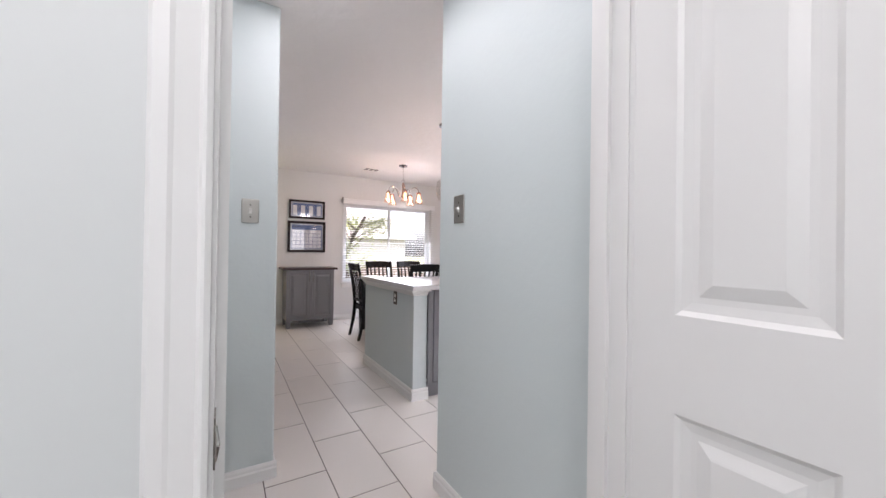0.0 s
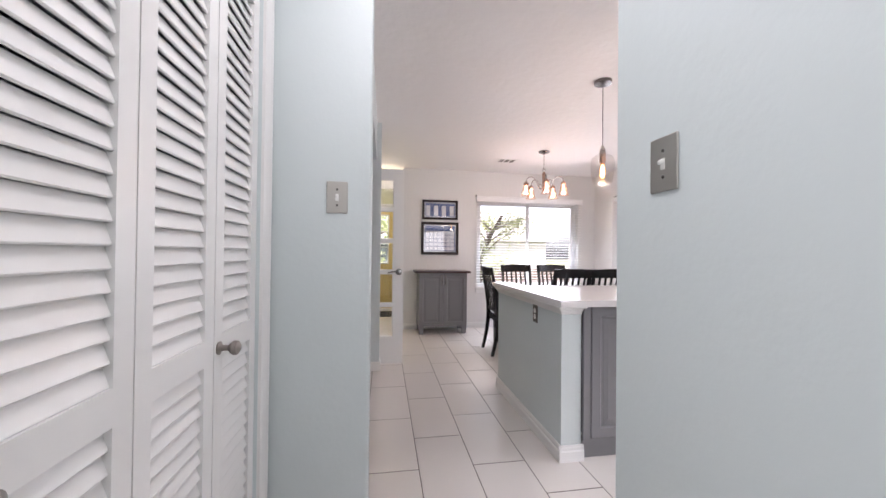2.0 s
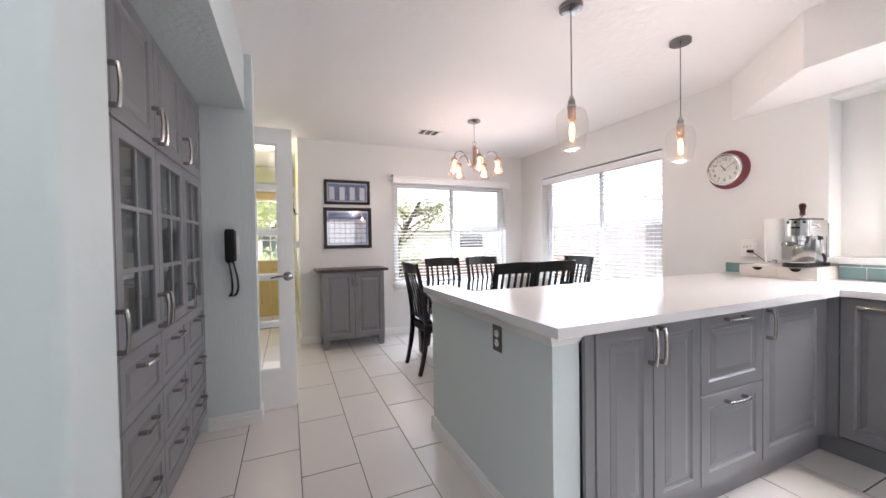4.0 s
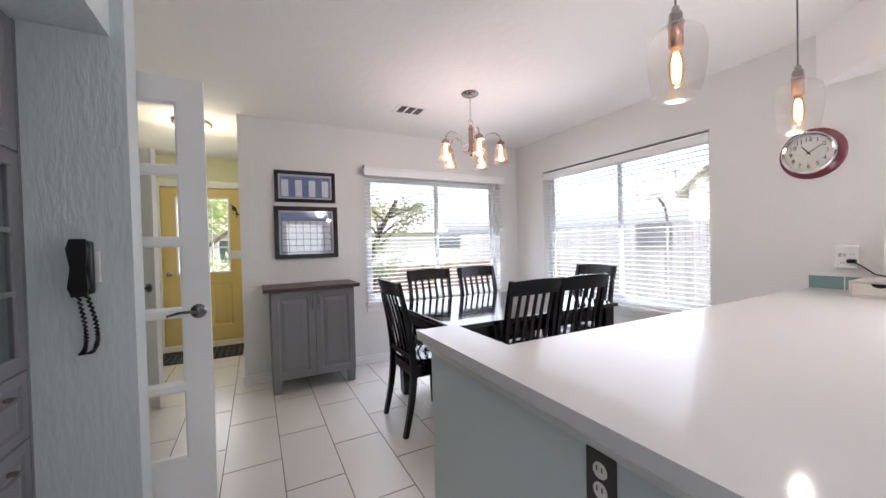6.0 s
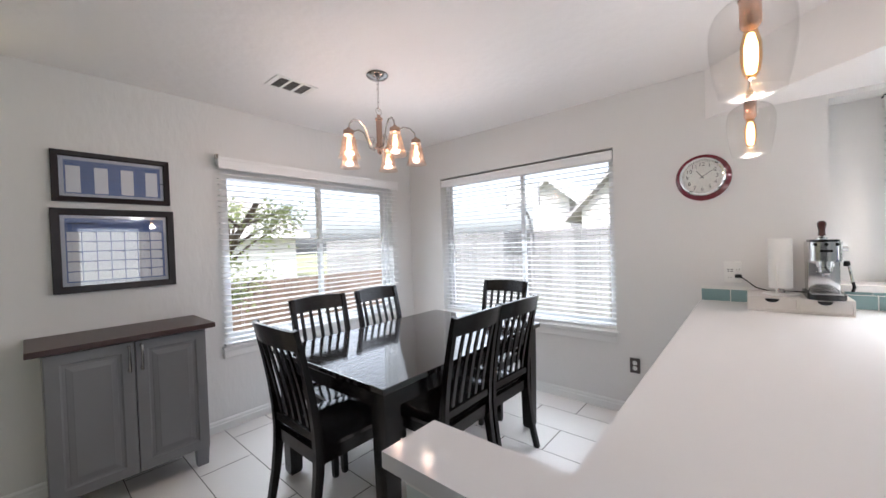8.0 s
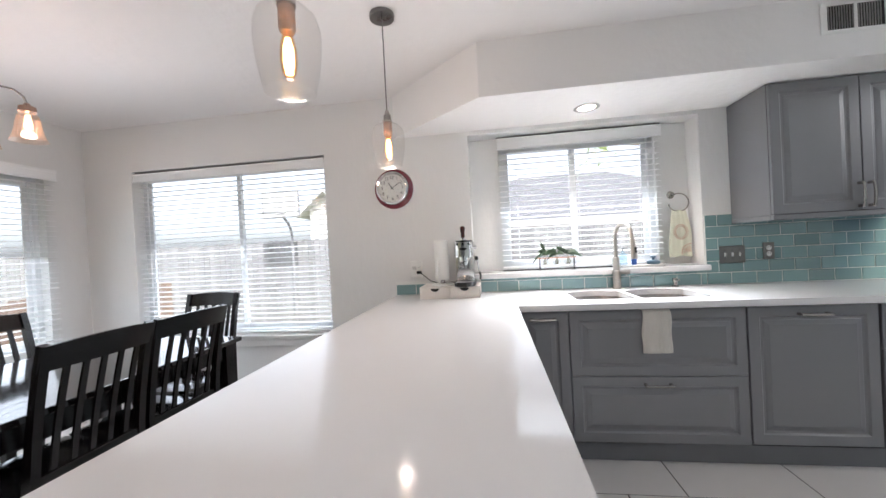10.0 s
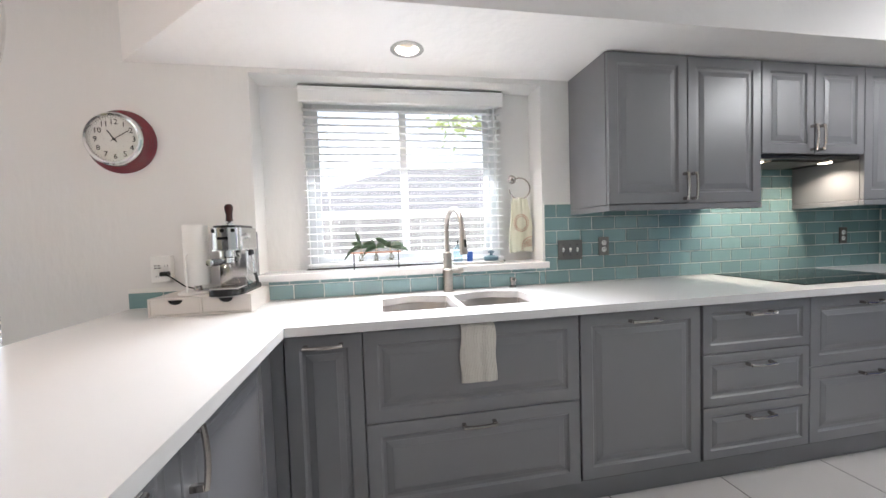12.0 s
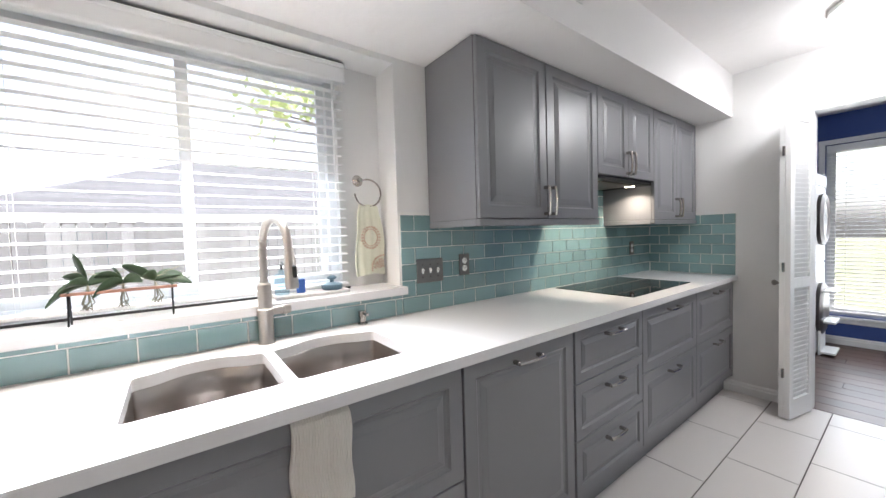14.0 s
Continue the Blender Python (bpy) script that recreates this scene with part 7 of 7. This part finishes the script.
def tree(label, m, height, trunk_r, crown_r, seed, leaves=2600, low=0.35, leaf=0.075, boughs=()):
    t = thing("tree", label, "tree", m)
    rnd = random.Random(seed)
    bm = bmesh.new()
    th = height * 0.62
    spine = [(0.12 * math.sin(i * 0.9 + seed) * i * 0.5, 0.10 * math.cos(i * 1.1 + seed) * i * 0.5, th * i / 5) for i in range(6)]
    tube(bm, spine, trunk_r, 10, trunk_r * 0.45)
    clumps = []
    for k in range(15):
        u = low + (1 - low) * rnd.random()
        i = min(4, int(u * 5))
        p = Vector(spine[i]).lerp(Vector(spine[i + 1]), u * 5 - i) if u < 1 else Vector(spine[5])
        a, e = rnd.uniform(0, 6.28), rnd.uniform(0.25, 1.0)
        ln = crown_r * rnd.uniform(0.5, 1.05)
        q = p + Vector((math.cos(a) * ln, math.sin(a) * ln, e * ln))
        mid = p.lerp(q, 0.5) + Vector((0, 0, 0.08 * ln))
        tube(bm, [p, mid, q], trunk_r * 0.34, 6, trunk_r * 0.08)
        clumps += [(q, crown_r * rnd.uniform(0.25, 0.45)), (mid.lerp(q, 0.4), crown_r * rnd.uniform(0.18, 0.32))]
    for q in boughs:
        q = Vector(q)
        tube(bm, [Vector(spine[4]), Vector(spine[4]).lerp(q, 0.5) + Vector((0, 0, 0.25)), q], trunk_r * 0.3, 6, trunk_r * 0.06)
        clumps += [(q, 0.26), (q + Vector((0.1, -0.3, 0.16)), 0.24)]
    part("trunk", bm, M_bark, t, smooth=True)
    vs, fs = [], []
    for i in range(leaves):
        c, r = rnd.choice(clumps)
        d = Vector((rnd.gauss(0, 1), rnd.gauss(0, 1), rnd.gauss(0, 0.8)))
        p = c + d * r * 0.55
        a = Vector((rnd.gauss(0, 1), rnd.gauss(0, 1), rnd.gauss(0, 0.6))).normalized()
        b = a.cross(Vector((rnd.gauss(0, 1), rnd.gauss(0, 1), rnd.gauss(0, 1)))).normalized()
        s = leaf * rnd.uniform(0.6, 1.3)
        k = len(vs)
        vs += [p - a * s, p + b * s * 0.42, p + a * s, p - b * s * 0.42]
        fs.append((k, k + 1, k + 2, k + 3))
    me = bpy.data.meshes.new("crown")
    me.from_pydata([tuple(v) for v in vs], [], fs)
    me.materials.append(M_fol)
    ob = new("crown", me)
    ob.parent = t
    tagged(ob, kind="stuff")
    return t


tree("leafy young garden tree close to the far window", at(2.75, 8.55, -0.455), 3.9, 0.07, 0.70, 3, 2300, 0.15, 0.038)
tree("leafy garden tree by the side path", at(1.35, 9.8, -0.455), 4.6, 0.10, 1.2, 12, 3000, 0.2, 0.050)
tree("leafy garden tree with boughs hanging by the kitchen window", at(6.7, -1.0, -0.455), 4.6, 0.10, 0.9, 6, 2600, 0.6, 0.05, ((-0.55, 2.62, 2.95), (-0.45, 2.30, 3.10), (-0.7, 2.0, 3.2)))
tree("broad leafy tree beside the far house", at(-0.6, 15.0, -0.455), 7.0, 0.2, 2.6, 7, 4600, 0.25, 0.13)

# ---- floor tiles and planks ----
FX, FP, FYP = 0.752, 0.298, 0.603


def floor_tile_mesh(w, l):
    b, z = 0.0012, 0.0
    bm = bmesh.new()
    lo = [bm.verts.new(p) for p in ((0, 0, -0.0018), (w, 0, -0.0018), (w, l, -0.0018), (0, l, -0.0018))]
    hi = [bm.verts.new(p) for p in ((b, b, z), (w - b, b, z), (w - b, l - b, z), (b, l - b, z))]
    for i in range(4):
        bm.faces.new((lo[i], lo[(i + 1) % 4], hi[(i + 1) % 4], hi[i]))
    bm.faces.new(hi)
    me = mesh_of("tile", bm)
    me.materials.append(M_tile)
    return me


FT = {}
GR = 0.0045
REGIONS = ((0.13, 3.42, YE - 0.06, 2.95), (0.15, 3.98, 2.95, 6.48), (-0.42, 0.83, 6.48, YD), (-1.1, 0.13, DY0, 2.43))
for col_i in range(-7, 12):
    x0 = FX + col_i * FP
    x1 = x0 + FP - GR
    base = 3.887 if col_i % 2 == 0 else 4.165
    if x0 < -0.45:
        continue
    for row in range(-11, 9):
        y0 = base + row * FYP
        y1 = y0 + FYP - 0.0065
        ya, yb_ = max(y0, YE - 0.058), min(y1, YD - 0.012)
        if yb_ - ya < 0.02:
            continue
        xa, xb = x0, min(x1, XK - 0.003)
        cy = (ya + yb_) / 2
        if cy > 6.8 and xa > 0.84:
            continue
        if cy < 0.6 and xb < XR and xb < 1.0 - 0.0:
            continue
        if 3.0 < cy < 4.6 and xb < 0.15:
            continue
        if xa > 3.44 and cy < 3.2:
            continue
        if xb - xa < 0.02:
            continue
        key = (round(xb - xa, 3), round(yb_ - ya, 3))
        if key not in FT:
            FT[key] = floor_tile_mesh(*key)
        ob = new("tile", FT[key])
        ob.parent = FLOOR
        ob.matrix_basis = pose(xa, ya, 0)
M_plank = mat("dark_plank", (0.105, 0.055, 0.038), 0.35, bump=0.08, bscale=30, stretch=(1, 12, 1), vary=0.5, vscale=6, per_object=0.25)
rnd = random.Random(4)
bmp = bx(bmesh.new(), 0, 1.195, 0, 0.146, -0.004, 0.0, 0.0008)
pm = mesh_of("plank", bmp)
pm.materials.append(M_plank)
y = YE - 0.21
row = 0
while y > -3.27:
    x = 1.13 - (row * 0.47) % 1.2
    while x < 3.84:
        if x >= 1.12 and x + 1.195 <= 3.86:
            ob = new("plank", pm)
            ob.parent = LFLOOR
            ob.matrix_basis = pose(x, y, 0)
        else:
            a, b = max(x, 1.13), min(x + 1.195, 3.855)
            if b - a > 0.05:
                ob = new("plank", mesh_of("plank", bx(bmesh.new(), a, b, y, y + 0.146, -0.004, 0.0, 0.0008)))
                ob.data.materials.append(M_plank)
                ob.parent = LFLOOR
        x += 1.2
    y -= 0.15
    row += 1
